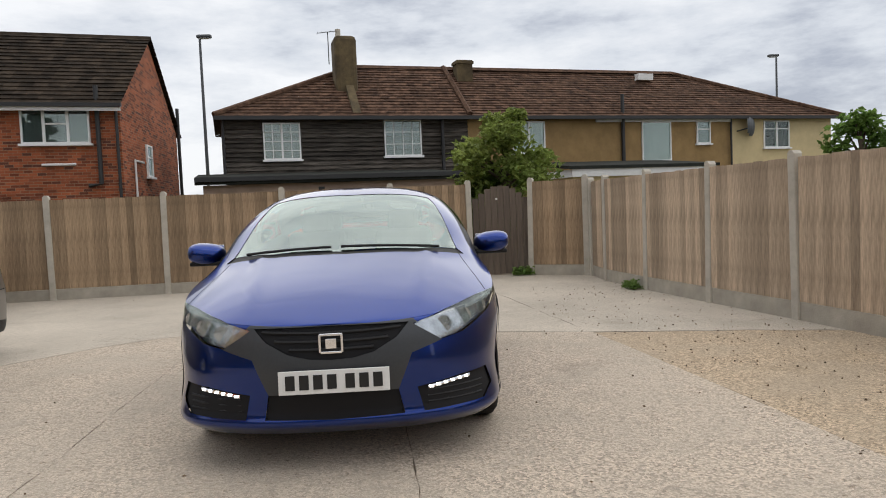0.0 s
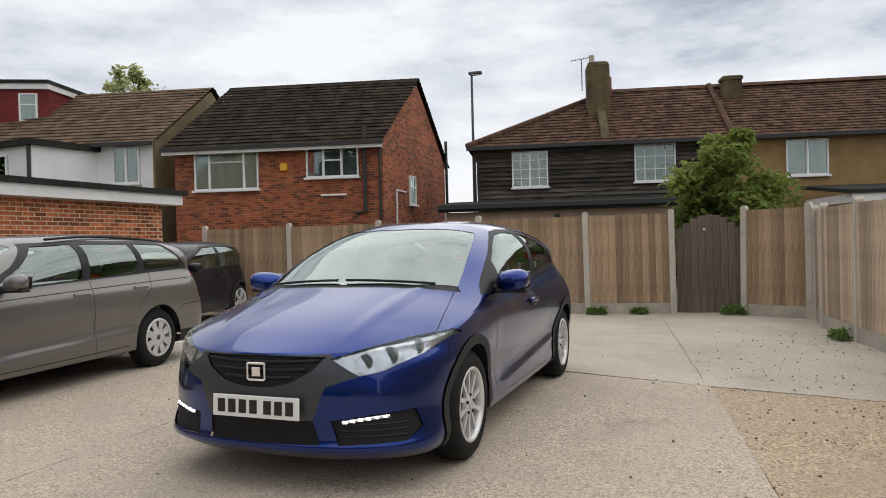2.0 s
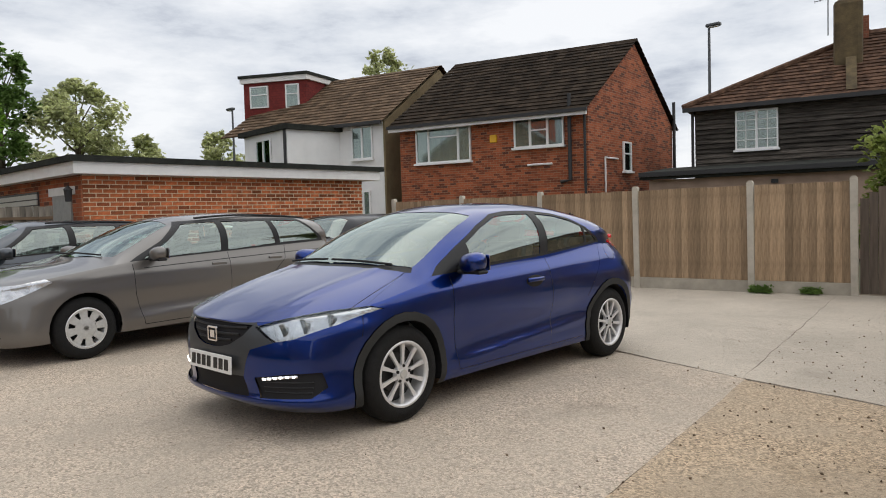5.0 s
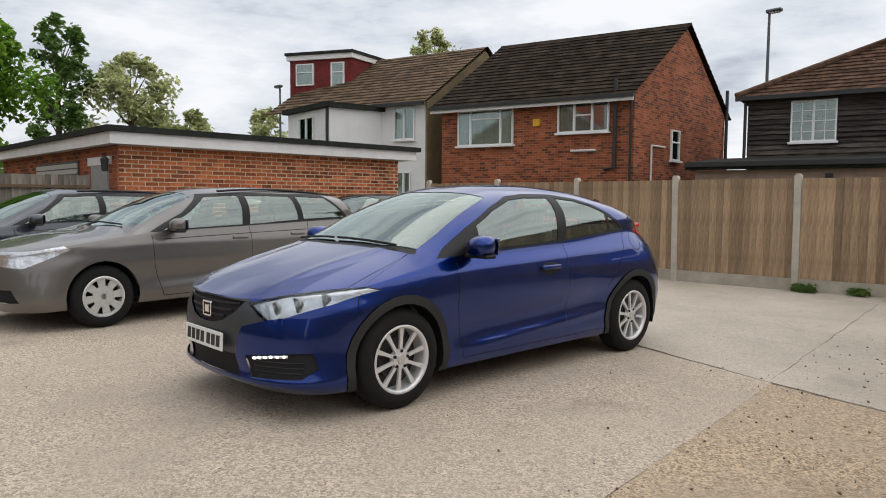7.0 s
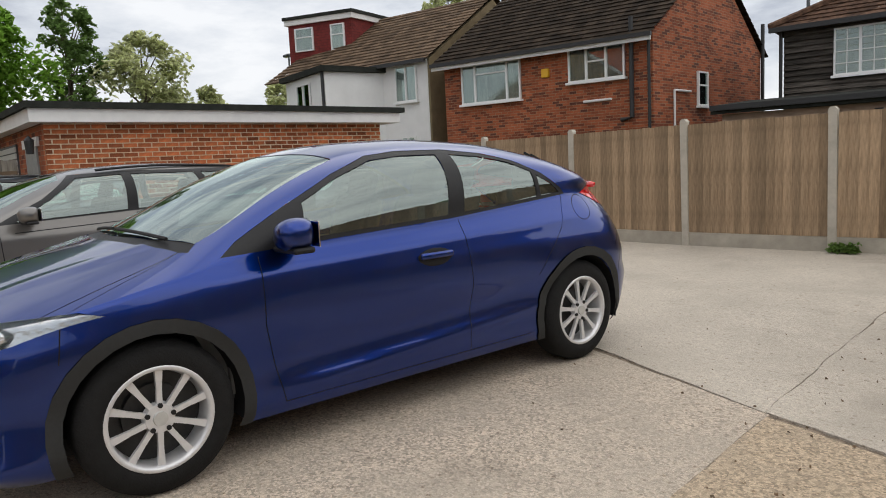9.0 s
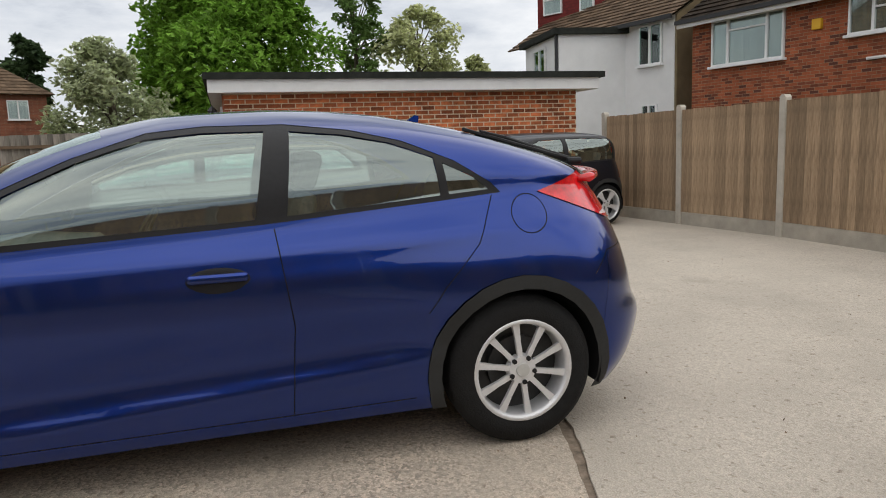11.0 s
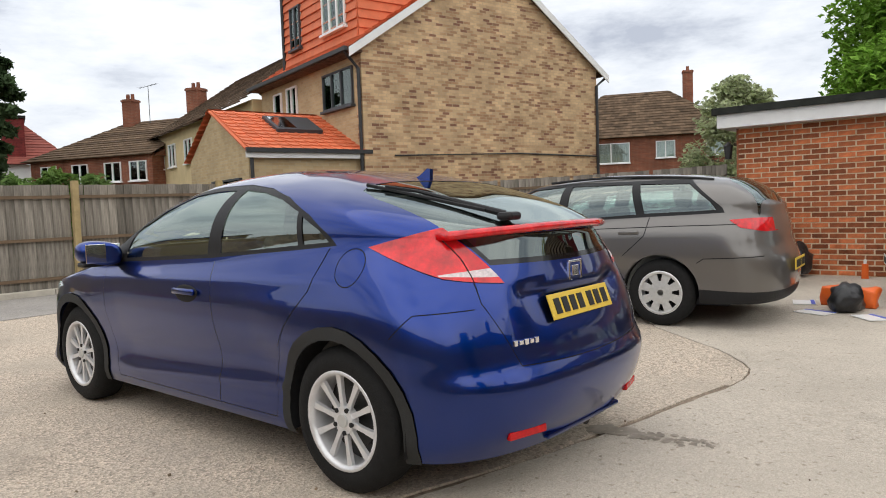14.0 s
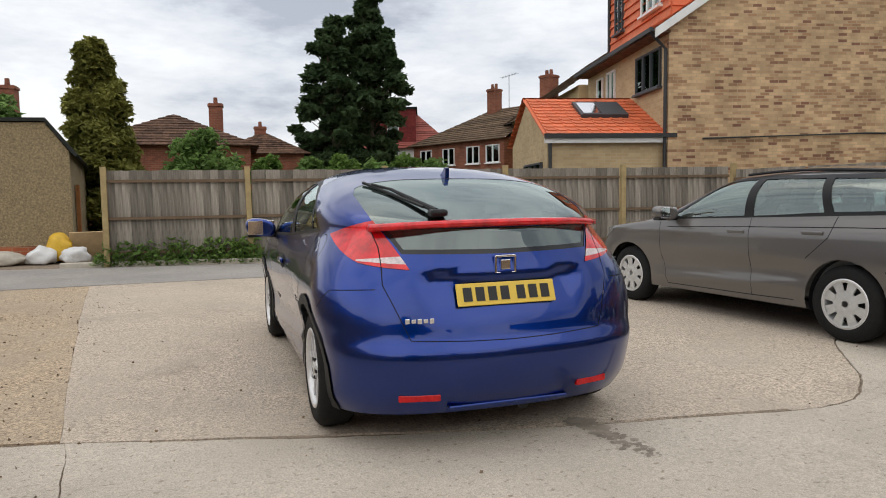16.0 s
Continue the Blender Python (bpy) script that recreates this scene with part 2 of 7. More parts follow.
def car_half(P):
    """The left half of a car's skin: an open shell of belts round the lower body (0) and of sections over bonnet, cabin and tail (1)."""
    zb, zc, w, yf, yr = (curve(P[k]) for k in ("belt", "crown", "width", "nose", "tail"))
    lf, lr, n1, n2, q = (curve(P[k]) for k in ("nose_round", "tail_round", "sec", "sec2", "floor"))
    nu, ns, nt = P["grid"]
    bm = bmesh.new()

    def plan(kind, a, z):
        ww = w(z)
        if kind == 0:
            n, l = 2.5, lf(z)
            return ww * math.sin(a) ** (2 / n), yf(z) + l * (1 - math.cos(a) ** (2 / n))
        if kind == 2:
            n, l = 2.6, lr(z)
            return ww * math.cos(a) ** (2 / n), yr(z) - l * (1 - math.sin(a) ** (2 / n))
        y0, y1 = yf(z) + lf(z), yr(z) - lr(z)
        return ww, y0 + (y1 - y0) * a

    cols = [(0, math.pi / 2 * (i / nu[0]) ** 0.85) for i in range(nu[0])] + [(1, i / nu[1]) for i in range(nu[1])]
    cols += [(2, math.pi / 2 * (1 - (1 - i / nu[2]) ** 0.85)) for i in range(nu[2] + 1)]
    lower, upper = [], []
    for kind, a in cols:
        a = min(a, math.pi / 2 - 1e-6) if kind != 1 else a
        z = zb(0.0)
        for _ in range(12):
            x, y = plan(kind, a, z)
            z = zb(y)
        top = z
        col = []
        for k in range(ns + 1):
            s = k / ns
            zz = q(y) + (top - q(y)) * s
            xx, yy = plan(kind, a, zz)
            side = min(1.0, max(0.0, (xx - 0.5) / 0.25))
            for z0, z1, hgt, wid, ya, yb in P["creases"]:
                if ya - 0.3 < yy < yb + 0.3:
                    u = min(1, max(0, (yy - ya) / (yb - ya)))
                    fade = min(1.0, max(0.0, (yy - ya + 0.3) / 0.3)) * min(1.0, max(0.0, (yb + 0.3 - yy) / 0.3))
                    xx += side * hgt * fade * math.exp(-(((zz - z0 - (z1 - z0) * u) / wid) ** 2))
            if P.get("plate_recess") and yy > 1.7:
                xa, za, zb_, deep = P["plate_recess"]
                side_ = min(1.0, max(0.0, (xa - xx) / 0.05))
                yy -= deep * side_ * min(1.0, max(0.0, (zz - za) / (zb_ - za))) * (1.0 if zz < zb_ else 0.0)
            col.append(bm.verts.new((max(xx, 0.0), yy, zz)))
        lower.append(col)
        xb, yb_ = col[-1].co.x, col[-1].co.y
        up = [col[-1]]
        h = zc(yb_) - col[-1].co.z
        for k in range(1, nt + 1):
            t = math.pi / 2 * k / nt
            xi = math.cos(t) ** (2 / 2.6) if k < nt else 0.0
            f = max(0.0, 1 - xi ** n1(yb_)) ** (1 / n2(yb_))
            zz = col[-1].co.z + h * f
            if P.get("bonnet_ridge") and yb_ < -1.1:
                xr = 0.50 + 0.10 * (yb_ + 1.15)
                zz += 0.011 * math.exp(-(((xb * xi - xr) / 0.035) ** 2)) * min(1.0, (-1.1 - yb_) / 0.1) * min(1.0, max(0.0, (yb_ + 1.98) / 0.3))
            up.append(bm.verts.new((xb * xi, yb_, zz)))
        upper.append(up)
    for grid, tag in ((lower, 0), (upper, 1)):
        for a, b in zip(grid, grid[1:]):
            for k in range(len(a) - 1):
                vs = []
                for v in (a[k], b[k], b[k + 1], a[k + 1]):
                    if v not in vs:
                        vs.append(v)
                try:
                    bm.faces.new(vs).material_index = tag
                except ValueError:
                    pass
    bmesh.ops.remove_doubles(bm, verts=bm.verts, dist=0.0006)
    bmesh.ops.recalc_face_normals(bm, faces=bm.faces)
    bm.normal_update()
    mid = max(bm.faces, key=lambda f: f.calc_center_median().z)
    if mid.normal.z < 0:
        bmesh.ops.reverse_faces(bm, faces=bm.faces)
    return bm


AXES_2D = ((1, 2), (0, 2), (0, 1))


def cut_in(bm, axis, poly, ok):
    """Cuts a polygon's outline, seen along an axis, into the faces for which ok(face, centre) holds."""
    i, j = AXES_2D[axis]
    lo = [min(p[k] for p in poly) - 0.1 for k in (0, 1)]
    hi = [max(p[k] for p in poly) + 0.1 for k in (0, 1)]
    faces = set()
    for f in bm.faces:
        c = f.calc_center_bounds()
        if lo[0] < c[i] < hi[0] and lo[1] < c[j] < hi[1] and ok(f, c):
            faces.add(f)
    for (a0, a1), (b0, b1) in zip(poly, poly[1:] + poly[:1]):
        n0, n1 = b1 - a1, a0 - b0
        l = math.hypot(n0, n1)
        if l < 1e-6:
            continue
        d0, d1 = (b0 - a0) / l, (b1 - a1) / l
        near = []
        for f in faces:
            if not f.is_valid:
                continue
            s = [((v.co[i] - a0) * n0 + (v.co[j] - a1) * n1) / l for v in f.verts]
            if min(s) < -1e-5 and max(s) > 1e-5:
                t = [(v.co[i] - a0) * d0 + (v.co[j] - a1) * d1 for v in f.verts]
                if max(t) > -0.002 and min(t) < l + 0.002:
                    near.append(f)
        if not near:
            continue
        co, no = [0, 0, 0], [0, 0, 0]
        co[i], co[j], no[i], no[j] = a0, a1, n0 / l, n1 / l
        geom = list({*near, *(e for f in near for e in f.edges), *(v for f in near for v in f.verts)})
        res = bmesh.ops.bisect_plane(bm, geom=geom, dist=1e-5, plane_co=co, plane_no=no)
        faces = {f for f in faces if f.is_valid} | {g for g in res["geom"] if isinstance(g, bmesh.types.BMFace)}


def strips(points, width):
    """Thin quads along a polyline, for the gaps between panels."""
    out = []
    for (a0, a1), (b0, b1) in zip(points, points[1:]):
        l = math.hypot(b0 - a0, b1 - a1)
        n0, n1 = -(b1 - a1) / l * width / 2, (b0 - a0) / l * width / 2
        out.append([(a0 - n0, a1 - n1), (b0 - n0, b1 - n1), (b0 + n0, b1 + n1), (a0 + n0, a1 + n1)])
    return out


def disc(y, z, r, n=28):
    return [(y + r * math.cos(2 * math.pi * k / n), z + r * math.sin(2 * math.pi * k / n)) for k in range(n)]


def car_skin(P, thing):
    """Cuts the shell into its panels, panes and lamps and links each as a part. A panel that lies on one side is made twice."""
    bm = car_half(P)
    names = {}
    whole = bm.copy()
    bmesh.ops.triangulate(whole, faces=whole.faces[:])
    whole.normal_update()
    whole.faces.ensure_lookup_table()
    tree_ = BVHTree.FromBMesh(whole)
    for axis, poly, ok in P.get("cuts", ()):
        cut_in(bm, axis, poly, ok)
    for name, axis, poly, ok in P["regions"]:
        cut_in(bm, axis, poly, ok)
    bm.normal_update()
    normals = {}
    bm.verts.index_update()
    for v in bm.verts:
        f = whole.faces[tree_.find_nearest(v.co)[2]]
        n = Vector((0, 0, 0))
        for k, u in zip(f.verts, poly_3d_calc([k.co for k in f.verts], v.co)):
            n += k.normal * u
        if v.co.x < 1e-4:
            n.x = 0
        normals[v.index] = n.normalized()
    for f in bm.faces:
        c = f.calc_center_median()
        got = P["base"]
        for name, axis, poly, ok in P["regions"]:
            i, j = AXES_2D[axis]
            if ok(f, c) and inside((c[i], c[j]), poly):
                got = name
        names.setdefault(got, []).append(([v.index for v in f.verts]))
    co = [tuple(v.co) for v in bm.verts]
    bm.free(), whole.free()
    made = {}
    for name, faces in names.items():
        if name == "hole":
            continue
        material, sided, label, push = P["looks"][name]
        used = sorted({i for f in faces for i in f})
        at = {i: k for k, i in enumerate(used)}
        for sign in ((1, -1) if sided else (0,)):
            vs, ns_, fs = [], [], []
            for s in ((sign,) if sided else (1, -1)):
                off = len(vs)
                for i in used:
                    x, y, z = co[i]
                    nx, ny, nz = normals[i]
                    vs.append((s * (x + nx * push), y + ny * push, z + nz * push))
                    ns_.append((s * nx, ny, nz))
                fs += [[at[i] + off for i in (f if s == 1 else f[::-1])] for f in faces]
            me = bpy.data.meshes.new(name)
            me.from_pydata(vs, [], fs)
            me.materials.append(material)
            me.update()
            for p in me.polygons:
                p.use_smooth = True
            me.normals_split_custom_set_from_vertices(ns_)
            ob = new(name, me)
            ob.parent = thing
            if label:
                ob["label"] = label
            made.setdefault(name, []).append(ob)
            if "glass" in material.name:
                ob.visible_shadow = False
    return made


def wheel(style, r=0.316, width=0.205, rim=0.215):
    """A wheel with its outer face towards +x, as an object with tyre, rim, spokes, bolts and cap."""
    w = width / 2
    tyre = revolve([(-w + 0.01, rim - 0.005), (-w, rim + 0.03), (-w + 0.006, r - 0.035), (-w + 0.03, r - 0.006), (-w + 0.05, r), (0, r + 0.001), (w - 0.05, r), (w - 0.03, r - 0.006), (w - 0.006, r - 0.035), (w, rim + 0.03), (w - 0.004, rim + 0.012), (w - 0.01, rim - 0.004)])
    rimb = revolve([(-w + 0.02, rim - 0.01), (0.02, rim - 0.03), (w - 0.03, rim - 0.022), (w - 0.008, rim - 0.016), (w - 0.004, rim), (w - 0.012, rim + 0.004)])
    spokes = bmesh.new()
    pieces = {"tyre": (tyre, M_RUBBER), "rim": (rimb, M_ALLOY)}
    dark = revolve([(-0.02, 0.0), (-0.02, rim - 0.02)])
    add_tube(dark, (-0.02, 0, 0), (0.012, 0, 0), 0.13, n=28)
    pieces["brake_disc"] = (dark, mat("brake_shadow_steel", (0.06, 0.06, 0.06), 0.5, 0.7, 0.2, 30) if "brake_shadow_steel" not in bpy.data.materials else bpy.data.materials["brake_shadow_steel"])
    if style == "ten":
        for k in range(10):
            a = 2 * math.pi * (k + 0.5) / 10
            m = Matrix.Rotation(a, 4, "X")
            add_prism(spokes, [(0.035, -0.012), (0.12, -0.0105), (rim - 0.014, -0.016), (rim - 0.014, 0.016), (0.12, 0.0105), (0.035, 0.012)], 0.018,
                      m @ Matrix(((0, 0, 1, w - 0.042), (0, 1, 0, 0), (1, 0, 0, 0), (0, 0, 0, 1))))
        add_tube(spokes, (w - 0.05, 0, 0), (w - 0.02, 0, 0), 0.066, 0.058, 30)
    elif style == "star":
        for k in range(5):
            m = Matrix.Rotation(2 * math.pi * k / 5, 4, "X")
            add_prism(spokes, [(0.03, -0.03), (0.10, -0.024), (rim - 0.014, -0.05), (rim - 0.014, 0.05), (0.10, 0.024), (0.03, 0.03)], 0.02,
                      m @ Matrix(((0, 0, 1, w - 0.042), (0, 1, 0, 0), (1, 0, 0, 0), (0, 0, 0, 1))))
        add_tube(spokes, (w - 0.05, 0, 0), (w - 0.018, 0, 0), 0.06, 0.052, 26)
    else:
        revolve([(w - 0.012, 0.0), (w - 0.012, 0.06), (w - 0.018, 0.11)], 40, spokes)
        revolve([(w - 0.006, 0.178), (w - 0.002, rim - 0.01), (w - 0.012, rim + 0.006)], 40, spokes)
        for k in range(8):
            m = Matrix.Rotation(2 * math.pi * (k + 0.5) / 8, 4, "X")
            vane = add_prism(bmesh.new(), [(0.095, -0.030), (0.185, -0.044), (0.185, 0.044), (0.095, 0.030)], 0.012, m @ Matrix(((0, 0, 1, w - 0.024), (0, 1, 0, 0), (1, 0, 0, 0), (0, 0, 0, 1))))
            pieces["vane" + "." * k] = (vane, M_COVER)
    pieces["spokes" if style != "cover" else "wheel_cover"] = (spokes, M_ALLOY if style != "cover" else M_COVER)
    if style != "cover":
        for k in range(5):
            c = Matrix.Rotation(2 * math.pi * (k + 0.25) / 5, 4, "X") @ Vector((0, 0, 0.053))
            pieces["bolt" + "." * k] = (tube((w - 0.03, c.y, c.z), (w - 0.014, c.y, c.z), 0.0105, n=8), M_TRIM)
    cap = bmesh.new()
    add_tube(cap, (w - 0.024, 0, 0), (w - 0.012, 0, 0), 0.031, 0.028, 20)
    pieces["cap"] = (cap, M_COVER)
    return {k: mesh_of(k.strip("."), b, m, smooth=(k in ("tyre", "rim"))) for k, (b, m) in pieces.items()}


def add_wheels(P, thing):
    meshes = wheel(P["wheel"], P.get("tyre", 0.316), P.get("tyre_width", 0.205), P.get("rim", 0.215))
    for y in (-P["wb"] / 2, P["wb"] / 2):
        for s in (1, -1):
            hub = new("wheel")
            hub.parent = thing
            hub.matrix_basis = pose(s * P["track"] / 2, y, P.get("tyre", 0.316), random.uniform(0, 60), 0, 0 if s > 0 else 180)
            for k, me in meshes.items():
                ob = new(k.strip("."), me)
                ob.parent = hub
            well = bmesh.new()
            n = 24
            ra = P["arch"] + 0.004
            rings = [[well.verts.new((s * x, y + ra * math.cos(t), P.get("tyre", 0.316) + ra * math.sin(t))) for t in [radians(-16 + 212 * k / n) for k in range(n + 1)]] for x in (P["arch_x"], 0.42)]
            for k in range(n):
                well.faces.new((rings[0][k], rings[0][k + 1], rings[1][k + 1], rings[1][k]))
            well.faces.new(rings[1])
            part("wheel_well", well, M_SEAM, thing)


def number_plate(thing, m, yellow):
    """A plate with plain bars in place of its characters; local x across, z up, facing -y."""
    p = new("number_plate")
    p.parent, p.matrix_basis = thing, m
    p["label"] = ("yellow" if yellow else "white") + " number plate with black bars"
    part("plate", box((0, 0, 0), (0.26, 0.004, 0.0555), 0.003), M_PLATE_Y if yellow else M_PLATE_W, p)
    for x in (-0.195, -0.13, -0.065, 0.0, 0.085, 0.15, 0.215):
        part("bar", box((x - 0.01, -0.0055, 0), (0.022, 0.002, 0.034)), M_INK, p)


def car_cabin(P, thing):
    """Seats, fascia, steering wheel and floor, seen through the panes."""
    y0, y1, fl, wx = P["cabin"]
    bm = box((0, (y0 + y1) / 2, fl), (wx, (y1 - y0) / 2, 0.02))
    part("cabin_floor", bm, M_CABIN, thing)
    for s in (1, -1):
        part("door_lining", box((s * (wx - 0.01), (y0 + y1) / 2, fl + 0.26), (0.02, (y1 - y0) / 2, 0.26)), M_CABIN2, thing)
    dash = bmesh.new()
    add_prism(dash, [(0, 0), (0.55, 0), (0.55, 0.38), (0.42, 0.50), (0.1, 0.53), (-0.28, 0.50)], 2 * wx - 0.04, Matrix(((0, 0, 1, -wx + 0.02), (1, 0, 0, y0), (0, 1, 0, fl + 0.05), (0, 0, 0, 1))))
    part("fascia", dash, M_CABIN2, thing)
    sw = bmesh.new()
    ring = [Vector((math.cos(2 * math.pi * k / 28), math.sin(2 * math.pi * k / 28), 0)) * 0.18 for k in range(28)]
    m = pose(-0.36, y0 + 0.66, fl + 0.52, 62, 0, 0)
    add_sweep(sw, [m @ a for a in ring], 0.016, 6, True)
    add_box(sw, (0, 0, 0), (0.16, 0.02, 0.012), m)
    add_box(sw, (0, 0, 0), (0.06, 0.05, 0.02), m)
    part("steering_wheel", sw, M_TRIM, thing)
    for y in P["seats"]:
        for x in (-0.36, 0.36):
            st = new("seat")
            st.parent = thing
            st.matrix_basis = pose(x, y, fl)
            part("cushion", box((0, 0, 0.20), (0.25, 0.26, 0.08), 0.05), M_CABIN, st)
            b = bmesh.new()
            add_box(b, (0, 0, 0.3), (0.24, 0.06, 0.32), pose(0, 0.24, 0.20, -18, 0, 0), 0.05)
            part("backrest", b, M_CABIN, st)
            b = bmesh.new()
            add_box(b, (0, 0, 0.70), (0.13, 0.045, 0.085), pose(0, 0.24, 0.20, -18, 0, 0), 0.035)
            part("headrest", b, M_CABIN, st)
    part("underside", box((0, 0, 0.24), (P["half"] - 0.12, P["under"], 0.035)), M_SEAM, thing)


def mirrors(P, thing, material):
    x, y, z = P["mirror"]
    for s in (1, -1):
        mr = new("door_mirror")
        mr.parent = thing
        mr.matrix_basis = pose(s * x, y, z)
        b = bmesh.new()
        bmesh.ops.create_icosphere(b, subdivisions=3, radius=1)
        for v in b.verts:
            c = v.co
            c.x = math.copysign(abs(c.x) ** 0.75, c.x)
            c.z = math.copysign(abs(c.z) ** 0.75, c.z)
            c.y = min(c.y, 0.62)
            c.x, c.y, c.z = s * c.x * 0.118 + s * 0.03, c.y * 0.10 - c.x * 0.03, c.z * 0.074 + 0.012 * c.x
        part("shell", b, material, mr, smooth=True)
        part("lower_cap", box((s * 0.03, -0.01, -0.062), (0.105, 0.05, 0.014), 0.012), M_TRIM, mr)
        part("mirror_pane", box((s * 0.03, 0.0625, 0.002), (0.10, 0.003, 0.055), 0.002), M_CHROME, mr)
        b = bmesh.new()
        add_tube(b, (-s * 0.19, 0.0, -0.055), (-s * 0.03, -0.01, -0.05), 0.028, 0.032, 10)
        part("mirror_arm", b, M_TRIM, mr)


B_ = lambda f, c: f.material_index == 1
A_ = lambda f, c: f.material_index == 0


def hatchback_parts():
    W2 = 2.595 / 2
    front = lambda f, c: f.material_index == 0 and c.y < -1.5
    nose = lambda f, c: c.y < -1.4
    rear = lambda f, c: f.material_index == 0 and c.y > 1.55
    side = lambda f, c: f.material_index == 0 and c.x > 0.45
    pane = lambda f, c: f.material_index == 1 and c.x > 0.3
    tail = lambda f, c: c.y > 1.3
    lamp_in = lambda f, c: c.y > 1.3 and c.x > 0.472 + (c.z - 0.885) * 0.53
    lamp_white = lambda f, c: lamp_in(f, c) and c.z < 0.955 and c.x < 0.70
    R = []
    R += [("bumper", 0, [(-2.4, 0.80), (-1.60, 0.735), (-1.64, 0.5), (-1.70, 0.05), (-2.4, 0.05)], A_)]
    R += [("front_door", 0, [(-0.83, 1.2), (-0.83, 0.62), (-0.75, 0.245), (0.36, 0.25), (0.385, 0.6), (0.33, 1.2)], side)]
    R += [("rear_door", 0, [(0.33, 1.2), (0.385, 0.6), (0.36, 0.25), (0.84, 0.255), (0.86, 0.5), (0.97, 0.70), (1.12, 0.86), (1.2, 1.04), (1.22, 1.2)], side)]
    R += [("rear_bumper", 0, [(1.70, 0.79), (1.86, 0.80), (2.3, 0.80), (2.3, 0.05), (1.6, 0.05), (1.67, 0.45)], A_)]
    R += [("bonnet", 2, [(-0.01, -2.3), (0.95, -2.3), (0.86, -1.66), (0.70, -1.12), (0.45, -1.215), (0.2, -1.255), (-0.01, -1.27)], B_)]
    R += [("cowl", 2, [(-0.01, -1.27), (0.2, -1.255), (0.45, -1.215), (0.70, -1.12), (0.735, -1.09), (0.695, -1.04), (0.45, -1.15), (0.2, -1.19), (-0.01, -1.205)], B_)]
    R += [("windscreen", 2, [(-0.01, -1.205), (0.2, -1.19), (0.45, -1.15), (0.695, -1.04), (0.668, -0.85), (0.628, -0.6), (0.583, -0.36), (0.553, -0.265), (0.3, -0.315), (-0.01, -0.335)], B_)]
    R += [("window_frame", 0, [(-0.99, 0.925), (-0.6, 0.945), (0.3, 0.985), (1.0, 1.035), (1.24, 1.055), (1.2, 1.095), (1.05, 1.19), (0.85, 1.275), (0.65, 1.325), (0.4, 1.355), (0.1, 1.355), (-0.1, 1.335), (-0.35, 1.25), (-0.65, 1.115), (-0.9, 0.985)], pane)]
    R += [("front_window", 0, [(-0.60, 0.967), (0.27, 1.003), (0.325, 1.33), (0.1, 1.33), (-0.1, 1.312), (-0.33, 1.235), (-0.56, 1.13)], pane)]
    R += [("rear_window", 0, [(0.385, 1.01), (0.985, 1.055), (0.965, 1.207), (0.8, 1.27), (0.62, 1.308), (0.42, 1.328)], pane)]
    R += [("quarter_window", 0, [(1.02, 1.058), (1.19, 1.07), (1.12, 1.125), (1.0, 1.185)], pane)]
    R += [("tailgate", 1, [(-0.01, 1.2), (0.60, 1.2), (0.59, 0.93), (0.605, 0.82), (0.50, 0.565), (-0.01, 0.548)], rear)]
    R += [("tailgate_glass", 2, [(-0.01, 1.12), (0.3, 1.13), (0.50, 1.155), (0.585, 1.2), (0.62, 1.32), (0.615, 1.55), (0.585, 1.83), (-0.01, 1.85)], B_)]
    R += [("spoiler_base", 2, [(-0.01, 1.85), (0.585, 1.83), (0.70, 1.80), (0.70, 2.1), (-0.01, 2.1)], B_)]
    R += [("glass_border", 1, [(-0.01, 1.082), (0.57, 1.082), (0.50, 0.962), (-0.01, 0.952)], rear), ("lower_glass", 1, [(-0.01, 1.078), (0.54, 1.078), (0.49, 0.985), (-0.01, 0.976)], rear)]
    R += [("tail_light", 0, [(1.41, 1.048), (1.6, 1.10), (1.75, 1.14), (2.2, 1.2), (2.2, 0.84), (1.93, 0.878), (1.75, 0.92), (1.55, 0.995)], lamp_in)]
    R += [("reversing_light", 0, [(1.7, 0.93), (2.2, 1.0), (2.2, 0.868), (1.93, 0.906), (1.78, 0.925)], lamp_white)]
    for a in (-1, 1):
        R += [("front_arch_trim" if a < 0 else "rear_arch_trim", 0, disc(a * W2, 0.316, 0.408), side)]
    R += [("bumper_insert", 1, [(-0.01, 0.72), (0.39, 0.715), (0.53, 0.60), (0.38, 0.555), (0.31, 0.385), (-0.01, 0.385)], front)]
    R += [("grille", 1, [(-0.01, 0.705), (0.37, 0.70), (0.31, 0.635), (0.2, 0.575), (0.1, 0.552), (-0.01, 0.547)], front)]
    R += [("lower_intake", 1, [(-0.01, 0.385), (0.31, 0.385), (0.335, 0.262), (-0.01, 0.255)], front)]
    R += [("lamp_recess", 1, [(0.40, 0.385), (0.62, 0.415), (0.76, 0.42), (0.79, 0.33), (0.74, 0.272), (0.43, 0.262)], front)]
    R += [("headlight", 1, [(0.39, 0.69), (0.53, 0.602), (0.64, 0.622), (0.79, 0.695), (0.872, 0.765), (0.85, 0.79), (0.72, 0.775), (0.55, 0.737)], nose)]
    g = 0.0045
